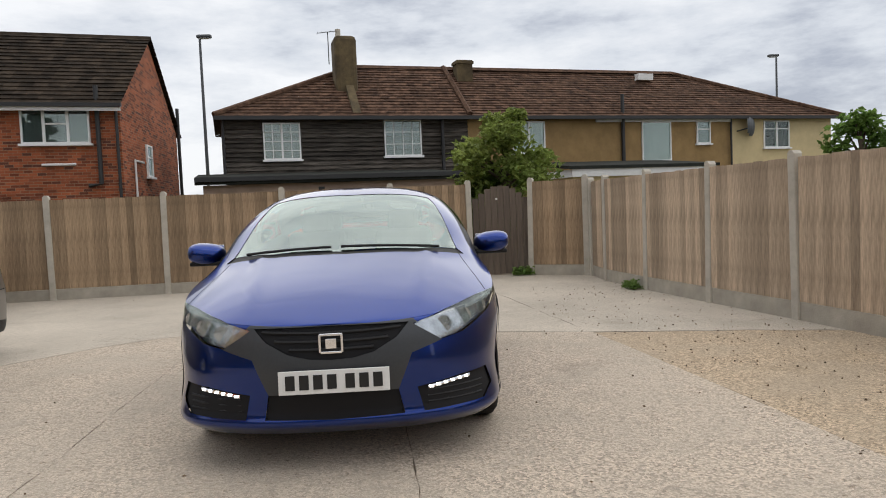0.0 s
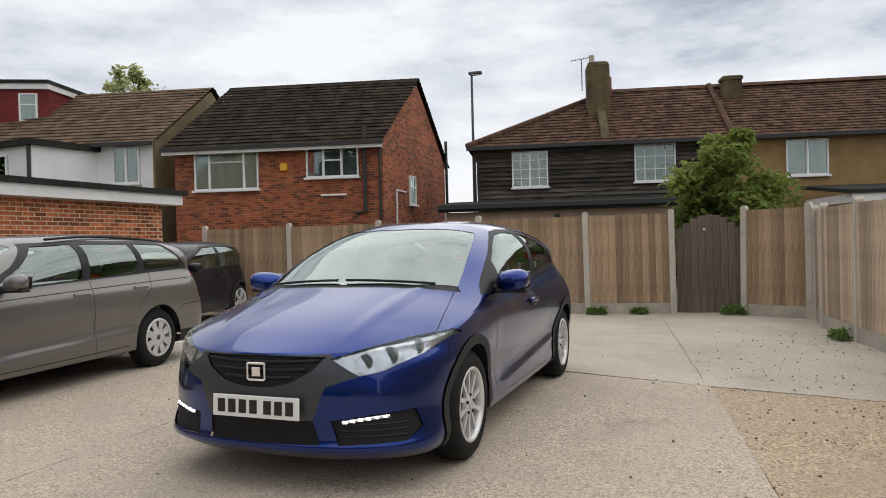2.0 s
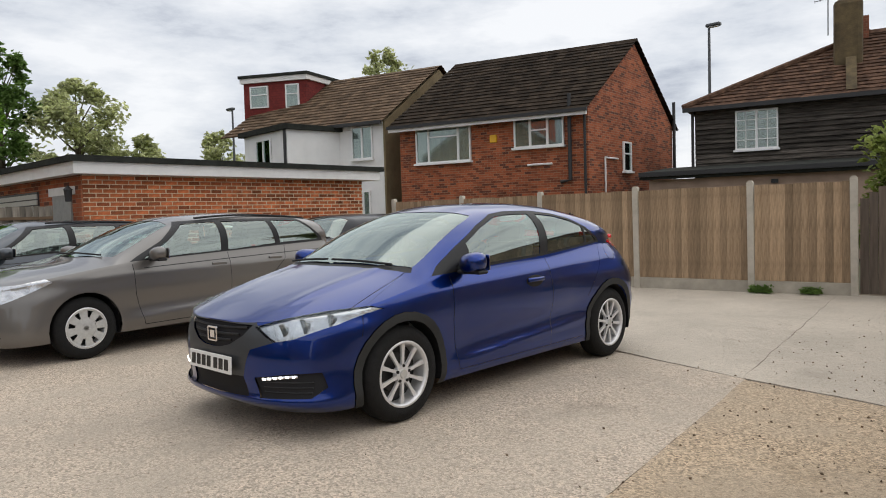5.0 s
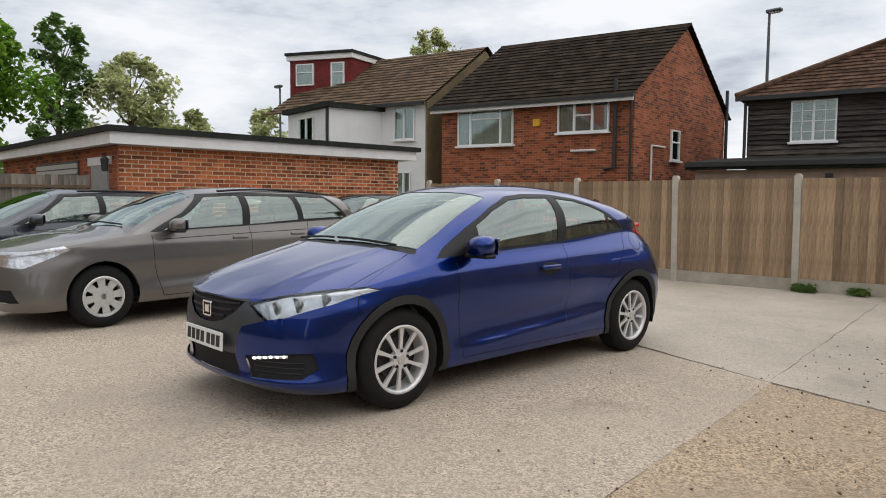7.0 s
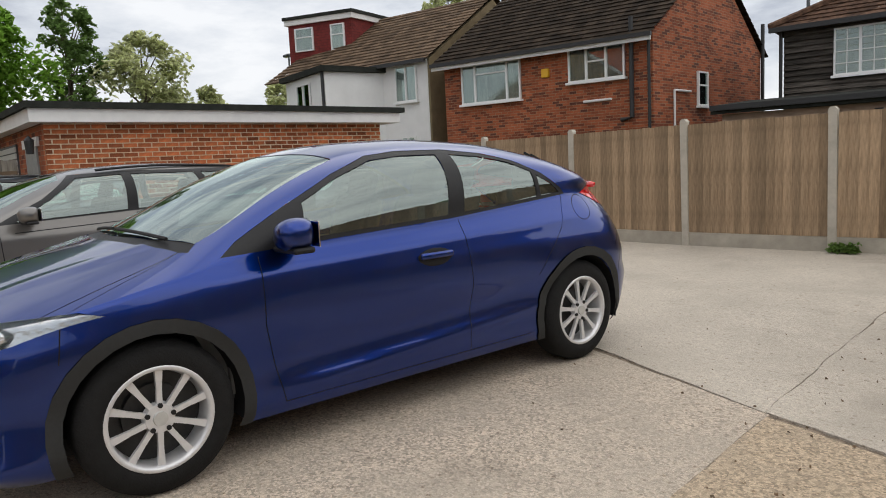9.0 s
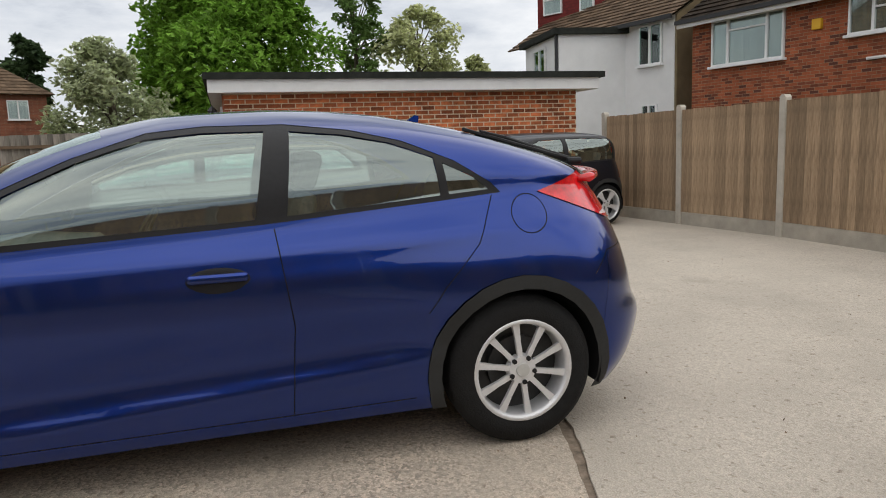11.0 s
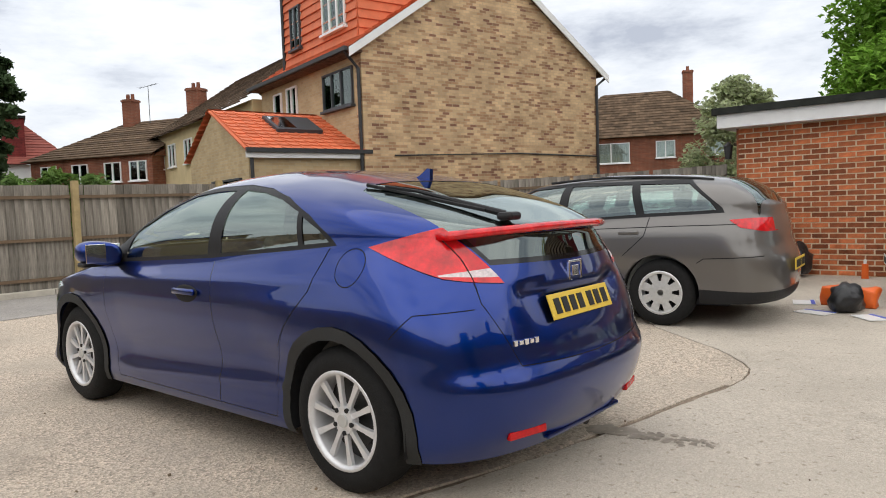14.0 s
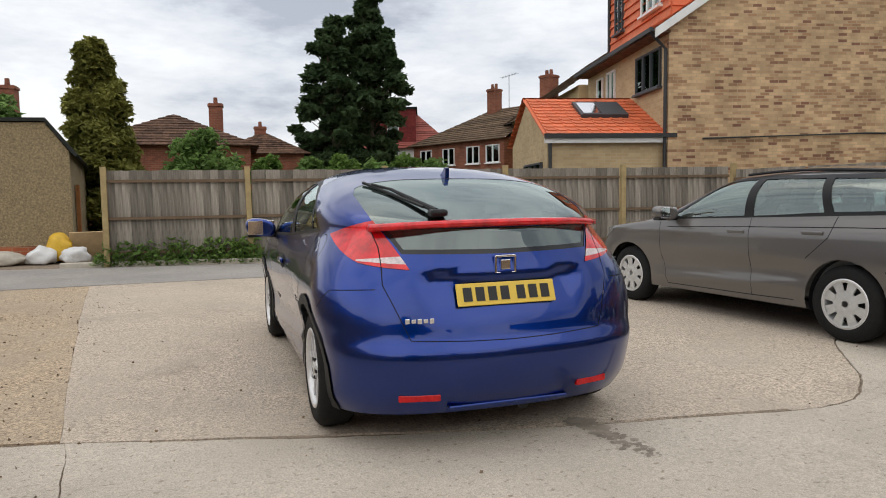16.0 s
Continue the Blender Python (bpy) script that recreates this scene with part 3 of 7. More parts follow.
    for axis, line, ok in (
        (0, [(-0.83, 0.95), (-0.83, 0.62), (-0.75, 0.247), (0.36, 0.252), (0.84, 0.257)], side),
        (0, [(0.33, 1.0), (0.385, 0.6), (0.36, 0.25)], side),
        (0, [(1.205, 1.06), (1.12, 0.86), (0.97, 0.70), (0.9, 0.6)], side),
        (0, [(1.62, 0.70), (1.70, 0.79), (1.86, 0.80)], side),
        (0, [(-1.615, 0.74), (-1.635, 0.61)], side),
        (1, [(0.60, 0.90), (0.605, 0.82), (0.50, 0.565), (0.2, 0.552), (-0.01, 0.548)], rear),
        (2, [(0.80, -1.68), (0.70, -1.12)], B_),
        (1, [(0.615, 1.09), (0.595, 0.99), (0.60, 0.87)], lamp_in),
        (0, disc(1.35, 0.965, 0.078, 24) + disc(1.35, 0.965, 0.078, 24)[:1], lambda f, c: c.x > 0.5),
    ):
        R += [("seam", axis, s, ok) for s in strips(line, g)]
    for a in (-1, 1):
        R += [("hole", 0, disc(a * W2, 0.316, 0.352), side)]
    looks = {
        "body_shell": (M_BLUE, False, "", 0.0), "bumper": (M_BLUE, False, "", 0.0), "front_door": (M_BLUE, True, "", 0.001), "rear_door": (M_BLUE, True, "", 0.001),
        "rear_bumper": (M_BLUE, False, "", 0.001), "bonnet": (M_BLUE, False, "", 0.001), "cowl": (M_TRIM, False, "black plastic cowl", -0.006),
        "windscreen": (M_SCREEN, False, "tinted windscreen", -0.003), "window_frame": (M_TRIM, True, "black window surround", -0.002), "front_window": (M_GLASS, True, "tinted side window", -0.006),
        "rear_window": (M_GLASS, True, "tinted side window", -0.006), "quarter_window": (M_BLACKGLASS, True, "", -0.006), "tailgate": (M_BLUE, False, "", 0.0),
        "tailgate_glass": (M_DARKGLASS, False, "dark sloping rear window", -0.002), "spoiler_base": (M_RED, False, "red spoiler strip", 0.002), "glass_border": (M_GLOSS, False, "gloss black border of the lower window", -0.003), "lower_glass": (M_LOWGLASS, False, "dark lower rear window", -0.004),
        "tail_light": (M_RED2, True, "red wrap-round tail light", 0.004), "reversing_light": (M_CLEAR, True, "clear reversing light", 0.004), "front_arch_trim": (M_ARCH, True, "grey plastic arch moulding", 0.008), "rear_arch_trim": (M_ARCH, True, "grey plastic arch moulding", 0.008),
        "bumper_insert": (M_GUNMETAL, False, "grey bumper insert", 0.001), "grille": (M_SEAM, False, "black grille", -0.012), "lower_intake": (M_SEAM, False, "black lower intake", -0.012),
        "lamp_recess": (M_SEAM, True, "black lamp recess", -0.012), "headlight": (M_LAMPGLASS, True, "clear headlight lens", 0.002), "seam": (M_SEAM, True, "", -0.002),
    }
    return dict(
        belt=[(-2.14, 0.705), (-2.0, 0.73), (-1.61, 0.785), (-1.2, 0.865), (-0.85, 0.912), (0.29, 0.965), (1.21, 1.045), (1.6, 1.065), (1.95, 1.09)],
        crown=[(-2.14, 0.708), (-2.05, 0.75), (-1.9, 0.815), (-1.65, 0.895), (-1.35, 0.972), (-1.2, 1.01), (-1.0, 1.095), (-0.6, 1.275), (-0.3, 1.375), (0, 1.425), (0.35, 1.437), (0.7, 1.415), (1.1, 1.345), (1.5, 1.235), (1.85, 1.12), (1.95, 1.092)],
        width=[(0.14, 0.78), (0.2, 0.832), (0.27, 0.852), (0.4, 0.848), (0.55, 0.862), (0.68, 0.879), (0.76, 0.881), (0.84, 0.868), (0.95, 0.832), (1.05, 0.79), (1.12, 0.755)],
        nose=[(0.14, -2.0), (0.19, -2.09), (0.24, -2.15), (0.28, -2.135), (0.38, -2.155), (0.5, -2.17), (0.62, -2.155), (0.72, -2.125)],
        tail=[(0.14, 1.92), (0.22, 1.97), (0.32, 2.03), (0.43, 2.065), (0.475, 2.07), (0.52, 2.058), (0.56, 2.034), (0.65, 2.012), (0.8, 1.968), (0.95, 1.918), (1.1, 1.875)],
        nose_round=[(0.14, 0.45), (0.26, 0.50), (0.4, 0.64), (0.6, 0.78), (0.78, 0.92)], tail_round=[(0.14, 0.5), (0.5, 0.5), (0.8, 0.54), (0.9, 0.58), (1.0, 0.72), (1.1, 0.85)],
        sec=[(-2.2, 2.6), (-1.3, 2.6), (-0.5, 2.75), (0.36, 2.9), (1.2, 3.6), (2, 3.2)], sec2=[(-2.2, 1.0), (-1.35, 1.0), (-1.0, 1.35), (-0.5, 2.6), (0.36, 2.9), (1.2, 3.3), (2, 2.2)],
        floor=[(-2.2, 0.17), (-1.75, 0.165), (-0.7, 0.19), (0.8, 0.20), (1.7, 0.19), (2.1, 0.2)],
        creases=[(0.31, 0.41, 0.012, 0.022, -0.55, 0.85), (0.43, 0.52, -0.016, 0.08, -0.6, 0.8), (0.83, 0.92, 0.007, 0.035, -1.0, 1.2), (0.62, 0.66, 0.012, 0.14, -1.6, -1.0), (0.62, 0.66, 0.014, 0.14, 1.0, 1.7)],
        grid=((26, 70, 26), 30, 28), regions=R, base="body_shell", looks=looks, wheel="ten", wb=2.595, track=1.535, arch=0.36, arch_x=0.85,
        plate_recess=(0.43, 0.60, 0.846, 0.03), cuts=[(1, [(0.427, 0.80), (0.639, 1.2), (1.2, 1.2), (1.2, 0.80)], tail), (1, [(0.3, 0.8), (0.3, 0.955), (0.70, 0.955), (0.70, 0.8)], tail)],
        bonnet_ridge=True, cabin=(-0.95, 1.25, 0.30, 0.72), seats=(0.05, 0.92), half=0.80, under=1.62, mirror=(0.925, -0.70, 1.0),
    )


def hatchback(m):
    P = hatchback_parts()
    car = root("car", m, "blue metallic five-door hatchback with red tail lights parked on concrete", "car")
    made = car_skin(P, car)
    add_wheels(P, car)
    car_cabin(P, car)
    mirrors(P, car, M_BLUE)
    w_, nose_, round_ = curve(P["width"]), curve(P["nose"]), curve(P["nose_round"])

    def skin_y(x, z):
        """Where the nose's skin stands at a width and a height."""
        l = round_(z)
        return nose_(z) + l - l * max(0.0, 1 - min(1.0, abs(x) / w_(z)) ** 2.5) ** 0.4

    tail_, tround_ = curve(P["tail"]), curve(P["tail_round"])

    def tail_y(x, z):
        """Where the tail's skin stands at a width and a height."""
        l = tround_(z)
        return tail_(z) - l + l * max(0.0, 1 - min(1.0, abs(x) / w_(z)) ** 2.6) ** (1 / 2.6)

    # bowls behind the headlight lenses
    for s, lens in zip((1, -1), made["headlight"]):
        bowl = new("lamp_bowl", lens.data.copy())
        bowl.data.materials.clear()
        bowl.data.materials.append(M_REFLECTOR)
        bowl.matrix_basis = Matrix.Translation((-s * 0.012, 0.03, -0.004))
        bowl.parent = lens
        for x, z, r in ((0.545, 0.668, 0.040), (0.645, 0.69, 0.046), (0.74, 0.722, 0.040)):
            y = skin_y(x, z)
            part("lamp_cup", tube((s * x, y + 0.09, z), (s * x, y + 0.03, z), r * 0.4, r, 20), M_REFLECTOR, lens)
    # grille slats and badge
    g = made["grille"][0]
    for z, hw in ((0.672, 0.33), (0.632, 0.27), (0.595, 0.2)):
        b = bmesh.new()
        n = 12
        pts = [(hw * (2 * k / n - 1)) for k in range(n + 1)]
        add_sweep(b, [(a, skin_y(a, z) + 0.008, z + 0.1 * a * a) for a in pts], 0.008, 6)
        part("slat", b, M_TRIM, g)
    for y, z in ((skin_y(0, 0.625) - 0.006, 0.625), (tail_y(0, 0.90) + 0.006, 0.90)):
        b = bmesh.new()
        for dx, dz, hx, hz in ((-0.052, 0, 0.006, 0.042), (0.052, 0, 0.006, 0.042), (0, 0.042, 0.054, 0.006), (0, -0.042, 0.05, 0.006), (0, 0, 0.026, 0.024)):
            add_box(b, (dx, y, z + dz), (hx, 0.007, hz), None, 0.003)
        part("badge", b, M_CHROME, car, "chrome maker's badge")
    number_plate(car, pose(0.01, -2.192, 0.452, -3, 0, 0), False)
    number_plate(car, pose(0.01, tail_y(0, 0.765) - 0.004, 0.765, -20, 0, 180), True)
    b = bmesh.new()
    for k in range(5):
        add_box(b, (0.40 + 0.028 * k, tail_y(0.40 + 0.028 * k, 0.655) + 0.003, 0.655), (0.011, 0.006, 0.009 if k % 2 else 0.012), None, 0.002)
    part("model_badge", b, M_CHROME, car, "small chrome bars")
    # daytime lights
    for s in (1, -1):
        strip = new("daytime_light")
        strip.parent = car
        b = bmesh.new()
        pts = [(x, skin_y(x, z) + 0.012, z) for x, z in ((0.45, 0.376), (0.52, 0.386), (0.59, 0.395), (0.66, 0.40))]
        add_sweep(b, [(s * p[0], p[1], p[2]) for p in pts], 0.011, 8)
        part("housing", b, M_CHROME, strip)
        for p, q in zip(pts, pts[1:]):
            for u in (0.25, 0.75):
                c = [p[k] + (q[k] - p[k]) * u for k in range(3)]
                part("bulb", box((s * c[0], c[1] - 0.008, c[2]), (0.013, 0.007, 0.007), 0.004), M_DRL, strip)
        for z in (0.30, 0.33, 0.36):
            b = bmesh.new()
            add_sweep(b, [(s * x, skin_y(x, z) + 0.015, z) for x in (0.45, 0.55, 0.65, 0.73)], 0.006, 6)
            part("louvre", b, M_TRIM, strip)
    # spoiler bar across the rear glass
    b = bmesh.new()
    n = 24
    prof = [(-0.06, 0.008), (0.0, 0.02), (0.026, 0.013), (0.03, -0.006), (0.012, -0.017), (-0.06, -0.012)]
    rings = []
    for k in range(n + 1):
        x = 0.63 * (2 * k / n - 1)
        y, z = 1.914 - 0.175 * abs(x / 0.60) ** 2.6, 1.088 + 0.018 * (1 - abs(x / 0.60) ** 2.5)
        rings.append([b.verts.new((x, y + dy, z + dz)) for dy, dz in prof])
    for r0, r1 in zip(rings, rings[1:]):
        for k in range(len(prof)):
            b.faces.new((r0[k], r0[(k + 1) % 6], r1[(k + 1) % 6], r1[k]))
    b.faces.new(rings[0]), b.faces.new(rings[-1][::-1])
    bmesh.ops.recalc_face_normals(b, faces=b.faces)
    part("spoiler", b, M_RED2, car, "glossy red spoiler bar", smooth=True)
    # handles, wipers, fin, reflectors
    for s in (1, -1):
        for y, z in ((0.125, 0.80),):
            h = new("door_handle")
            h.parent = car
            cup = bmesh.new()
            bmesh.ops.create_uvsphere(cup, u_segments=20, v_segments=10, radius=1)
            bmesh.ops.scale(cup, vec=(0.013, 0.115, 0.050), verts=cup.verts)
            bmesh.ops.translate(cup, vec=(s * 0.8755, y, z - 0.004), verts=cup.verts)
            # body-coloured recess in truth; its shade is put into the near-black colour
            part("cup", cup, M_SEAM, h, smooth=True)
            b = bmesh.new()
            add_box(b, (s * 0.894, y, z + 0.010), (0.012, 0.105, 0.017), pose(0, 0, 0, 0, 0, 0), 0.011)
            part("grip", b, M_BLUE, h, smooth=True)
    for x0, x1 in ((0.58, -0.02), (-0.08, -0.6)):
        b = bmesh.new()
        f = lambda x: (x, -1.16 + 0.14 * abs(x) ** 2 - 0.01, 1.035 - 0.08 * abs(x) ** 2)
        xs = [x0 + (x1 - x0) * k / 8 for k in range(9)]
        add_sweep(b, [f(p) for p in xs], 0.009, 6)
        part("wiper", b, M_TRIM, car)
    b = bmesh.new()
    add_tube(b, (0.30, 1.78, 1.165), (0.43, 1.40, 1.278), 0.016, 0.009, 8)
    add_box(b, (0.30, 1.80, 1.156), (0.045, 0.04, 0.018), None, 0.015)
    add_tube(b, (0.34, 1.70, 1.185), (0.53, 1.17, 1.318), 0.009, n=6)
    add_tube(b, (0.43, 1.40, 1.278), (0.50, 1.26, 1.306), 0.008, n=6)
    part("rear_wiper", b, M_TRIM, car)
    b = bmesh.new()
    add_prism(b, [(-0.11, 0), (0.05, 0), (0.055, 0.06), (0.035, 0.065), (-0.02, 0.03)], 0.024, Matrix(((0, 0, 1, -0.012), (1, 0, 0, 1.05), (0, 1, 0, 1.343), (0, 0, 0, 1))))
    part("roof_fin", b, M_BLUE, car)
    for s in (1, -1):
        b = bmesh.new()
        add_box(b, (0, 0, 0), (0.10, 0.014, 0.017), pose(s * 0.46, tail_y(0.46, 0.286) - 0.004, 0.286, 0, 0, -s * 14), 0.006)
        part("reflector", b, M_RED, car, "red bumper reflector")
    b = bmesh.new()
    add_box(b, (0, 1.955, 0.225), (0.32, 0.03, 0.010), None, 0.008)
    part("bumper_blade", b, M_BLUE, car)
    part("exhaust", tube((-0.1, 1.5, 0.2), (-0.1, 1.93, 0.19), 0.03), M_TRIM, car)
    return car




def other_car(m, P, label, paint, mirror_paint):
    car = root("car", m, label, "car", "parked cars")
    yn, yt, W2 = P["ends"][0], P["ends"][1], P["wb"] / 2
    a0, b0, c0, top, wl = P["win"]
    zb = curve(P["belt"])
    r = P.get("tyre", 0.312)
    front = lambda f, c: f.material_index == 0 and c.y < yn + 0.45
    rear = lambda f, c: c.y > yt - 0.5
    side = lambda f, c: f.material_index == 0 and c.x > 0.4
    pane = lambda f, c: f.material_index == 1 and c.x > 0.3
    gl = lambda y, d: zb(y) + d
    R = [("bumper", 0, [(yn - 0.3, 0.62), (-W2 - 0.32, 0.62), (-W2 - 0.36, 0.05), (yn - 0.3, 0.05)], A_)]
    R += [("rear_bumper", 0, [(W2 + 0.33, 0.66), (yt + 0.3, 0.62), (yt + 0.3, 0.05), (W2 + 0.33, 0.05)], A_)]
    R += [("valance", 0, [(W2 + 0.36, 0.36), (yt + 0.3, 0.33), (yt + 0.3, 0.05), (W2 + 0.3, 0.05)], A_)]
    R += [("windscreen", 2, P["screen"], B_), ("rear_glass", 2 if P["sloped"] else 1, P["back"], rear)]
    R += [("window_frame", 0, [(a0 - 0.06, gl(a0, 0.008)), (b0, gl(b0, 0.008)), (c0 + 0.05, gl(c0, 0.012)), (c0 + 0.03, gl(c0, 0.06)), (wl, top + 0.022), (b0, top + 0.03), (b0 - 0.45, top + 0.01), (a0 + 0.35, top - 0.2)], pane)]
    R += [("front_window", 0, [(a0 + 0.1, gl(a0, 0.03)), (b0 - 0.05, gl(b0, 0.025)), (b0 - 0.03, top), (b0 - 0.42, top - 0.02), (a0 + 0.42, top - 0.2)], pane)]
    if P["four"]:
        e = P["four"]
        R += [("rear_window", 0, [(b0 + 0.05, gl(b0, 0.025)), (e - 0.05, gl(e, 0.03)), (e - 0.12, top - 0.005), (b0 + 0.06, top)], pane)]
        R += [("quarter_window", 0, [(e + 0.03, gl(e, 0.035)), (c0 - 0.02, gl(c0, 0.04)), (c0 - 0.08, gl(c0, 0.12)), (wl, top - 0.02), (e - 0.04, top - 0.005)], pane)]
    else:
        R += [("rear_window", 0, [(b0 + 0.05, gl(b0, 0.025)), (c0 - 0.02, gl(c0, 0.035)), (wl, top - 0.01), (b0 + 0.04, top)], pane)]
    R += [("tail_light", 0, P["tail_lamp"], lambda f, c: c.y > yt - 0.45 and c.x > P["tail_in"] and f.material_index == 0)]
    R += [("headlight", P["lamp_axis"], P["head_lamp"], lambda f, c: c.y < yn + 0.75 and c.x > 0.2)]
    R += [("grille", 1, P["grille"], front), ("lower_intake", 1, P["intake"], front)]
    for line in P["seams"]:
        R += [("seam", 0, s, side) for s in strips(line, 0.008)]
    for a in (-1, 1):
        R += [("front_arch_edge" if a < 0 else "rear_arch_edge", 0, disc(a * W2, r, P["arch"] + P["lip"]), side)] if P["lip"] else []
        R += [("hole", 0, disc(a * W2, r, P["arch"]), side)]
    P.update(regions=R, base="body_shell", looks={
        "body_shell": (paint, False, "", 0.0), "bumper": (paint, False, "", 0.001), "rear_bumper": (paint, False, "", 0.001), "windscreen": (M_SCREEN, False, "", -0.003), "rear_glass": (M_GLASS, False, "", -0.003),
        "window_frame": (M_TRIM, True, "", -0.001), "front_window": (M_GLASS, True, "", -0.006), "rear_window": (M_GLASS, True, "", -0.006), "quarter_window": (M_GLASS, True, "", -0.006),
        "tail_light": (M_RED2, True, "red tail light", 0.003), "headlight": (M_REFLECTOR, True, "clear headlight", 0.003), "grille": (M_SEAM, False, "", -0.012), "lower_intake": (M_SEAM, False, "", -0.02),
        "seam": (M_SEAM, True, "", -0.002), "valance": (M_TRIM, False, "black lower valance", 0.002), "front_arch_edge": (M_ARCH, True, "", 0.008), "rear_arch_edge": (M_ARCH, True, "", 0.008)})
    car_skin(P, car)
    add_wheels(P, car)
    car_cabin(P, car)
    mirrors(P, car, mirror_paint)
    for s in (1, -1):
        for y, z in P["handles"]:
            part("door_handle", box((s * (P["half"] + 0.012), y, z), (0.014, 0.10, 0.016), 0.01), paint, car)
        if P.get("rails"):
            y0, y1, x, z = P["rails"]
            b = bmesh.new()
            zc = curve(P["crown"])
            ys = [y0 + (y1 - y0) * k / 12 for k in range(13)]
            add_sweep(b, [(s * x, p, zc(p) - z) for p in ys], 0.014, 6)
            part("roof_rail", b, M_TRIM, car)
    number_plate(car, pose(0, yn - 0.006, P["plates"][0]), False)
    number_plate(car, pose(0, yt + P["plates"][2], P["plates"][1], 0, 0, 180), True)
    for x0, x1 in ((0.55, 0.0), (-0.05, -0.55)):
        y0, z0 = P["wiper"]
        part("wiper", tube((x0, y0 + 0.05, z0 - 0.01), (x1, y0, z0 + 0.012), 0.009, n=6), M_TRIM, car)
    return car


def estate_parts(low=0.0):
    return dict(
        ends=(-2.17, 2.34), wb=2.636, track=1.545, tyre=0.314, arch=0.36, arch_x=0.82, lip=0.0, half=0.885, under=1.9, wheel="cover", rim=0.205,
        belt=[(-2.17, 0.72), (-1.9, 0.79), (-1.5, 0.86), (-0.9, 0.93), (0.4, 0.985), (1.6, 1.035), (2.34, 1.04)],
        crown=[(-2.17, 0.73), (-2.0, 0.81), (-1.6, 0.91), (-1.15, 0.985), (-1.0, 1.03), (-0.5, 1.25), (-0.2, 1.36), (0.1, 1.425), (0.7, 1.452 - low), (1.4, 1.425 - low), (1.85, 1.37 - low), (2.05, 1.27), (2.2, 1.13), (2.34, 1.045)],
        width=[(0.14, 0.80), (0.2, 0.85), (0.3, 0.875), (0.5, 0.885), (0.7, 0.903), (0.82, 0.90), (0.95, 0.865), (1.05, 0.82)],
        nose=[(0.14, -2.05), (0.24, -2.15), (0.4, -2.17), (0.6, -2.16), (0.73, -2.12)], tail=[(0.14, 2.2), (0.28, 2.32), (0.5, 2.35), (0.62, 2.335), (0.75, 2.29), (0.95, 2.26), (1.05, 2.23)],
        nose_round=[(0.14, 0.4), (0.4, 0.5), (0.75, 0.75)], tail_round=[(0.14, 0.4), (0.6, 0.42), (1.05, 0.5)],
        sec=[(-2.2, 2.6), (-1.1, 2.6), (-0.3, 2.9), (0.5, 3.2), (2.3, 3.8)], sec2=[(-2.2, 1.0), (-1.15, 1.0), (-0.8, 1.4), (-0.2, 2.7), (0.5, 3.1), (2.3, 3.6)], floor=[(-2.2, 0.2), (-0.7, 0.22), (2.4, 0.24)],
        creases=[(0.34, 0.42, 0.014, 0.03, -0.7, 0.8), (0.48, 0.54, -0.014, 0.08, -0.7, 0.8), (0.80, 0.90, 0.009, 0.016, -1.3, 2.0)], grid=((18, 46, 18), 20, 20),
        win=(-0.78, 0.33, 1.84, 1.345 - low * 0.5, 1.56), four=1.14, sloped=True, lamp_axis=0,
        screen=[(-0.01, -1.10), (0.4, -1.05), (0.67, -0.93), (0.60, -0.5), (0.54, -0.22), (0.3, -0.17), (-0.01, -0.15)],
        back=[(-0.01, 1.84), (0.45, 1.85), (0.56, 1.9), (0.62, 2.14), (-0.01, 2.2)],
        tail_lamp=[(1.93, 0.985), (2.1, 0.995), (2.5, 0.985), (2.5, 0.885), (2.2, 0.87), (2.02, 0.915)], tail_in=0.42,
        head_lamp=[(-2.3, 0.66), (-2.0, 0.62), (-1.62, 0.80), (-1.68, 0.835), (-1.9, 0.79), (-2.3, 0.74)],
        grille=[(-0.01, 0.72), (0.40, 0.715), (0.36, 0.62), (-0.01, 0.60)], intake=[(-0.01, 0.40), (0.62, 0.42), (0.70, 0.30), (-0.01, 0.27)],
        seams=[[(-0.82, 0.92), (-0.80, 0.6), (-0.70, 0.27), (0.38, 0.28), (0.85, 0.29)], [(0.36, 1.0), (0.40, 0.28)], [(1.22, 1.02), (1.18, 0.85), (0.97, 0.66)], [(1.66, 0.60), (1.72, 0.64), (2.2, 0.66)], [(-0.7, 0.872), (0.3, 0.905), (1.4, 0.935), (2.0, 0.945)]],
        cabin=(-0.9, 1.5, 0.32, 0.74), seats=(0.05, 0.95), mirror=(0.99, -0.60, 1.02), handles=((0.22, 0.86), (1.03, 0.88)), rails=(0.1, 1.75, 0.60, 0.035), plates=(0.47, 0.55, 0.035), wiper=(-1.04, 1.035),
    )


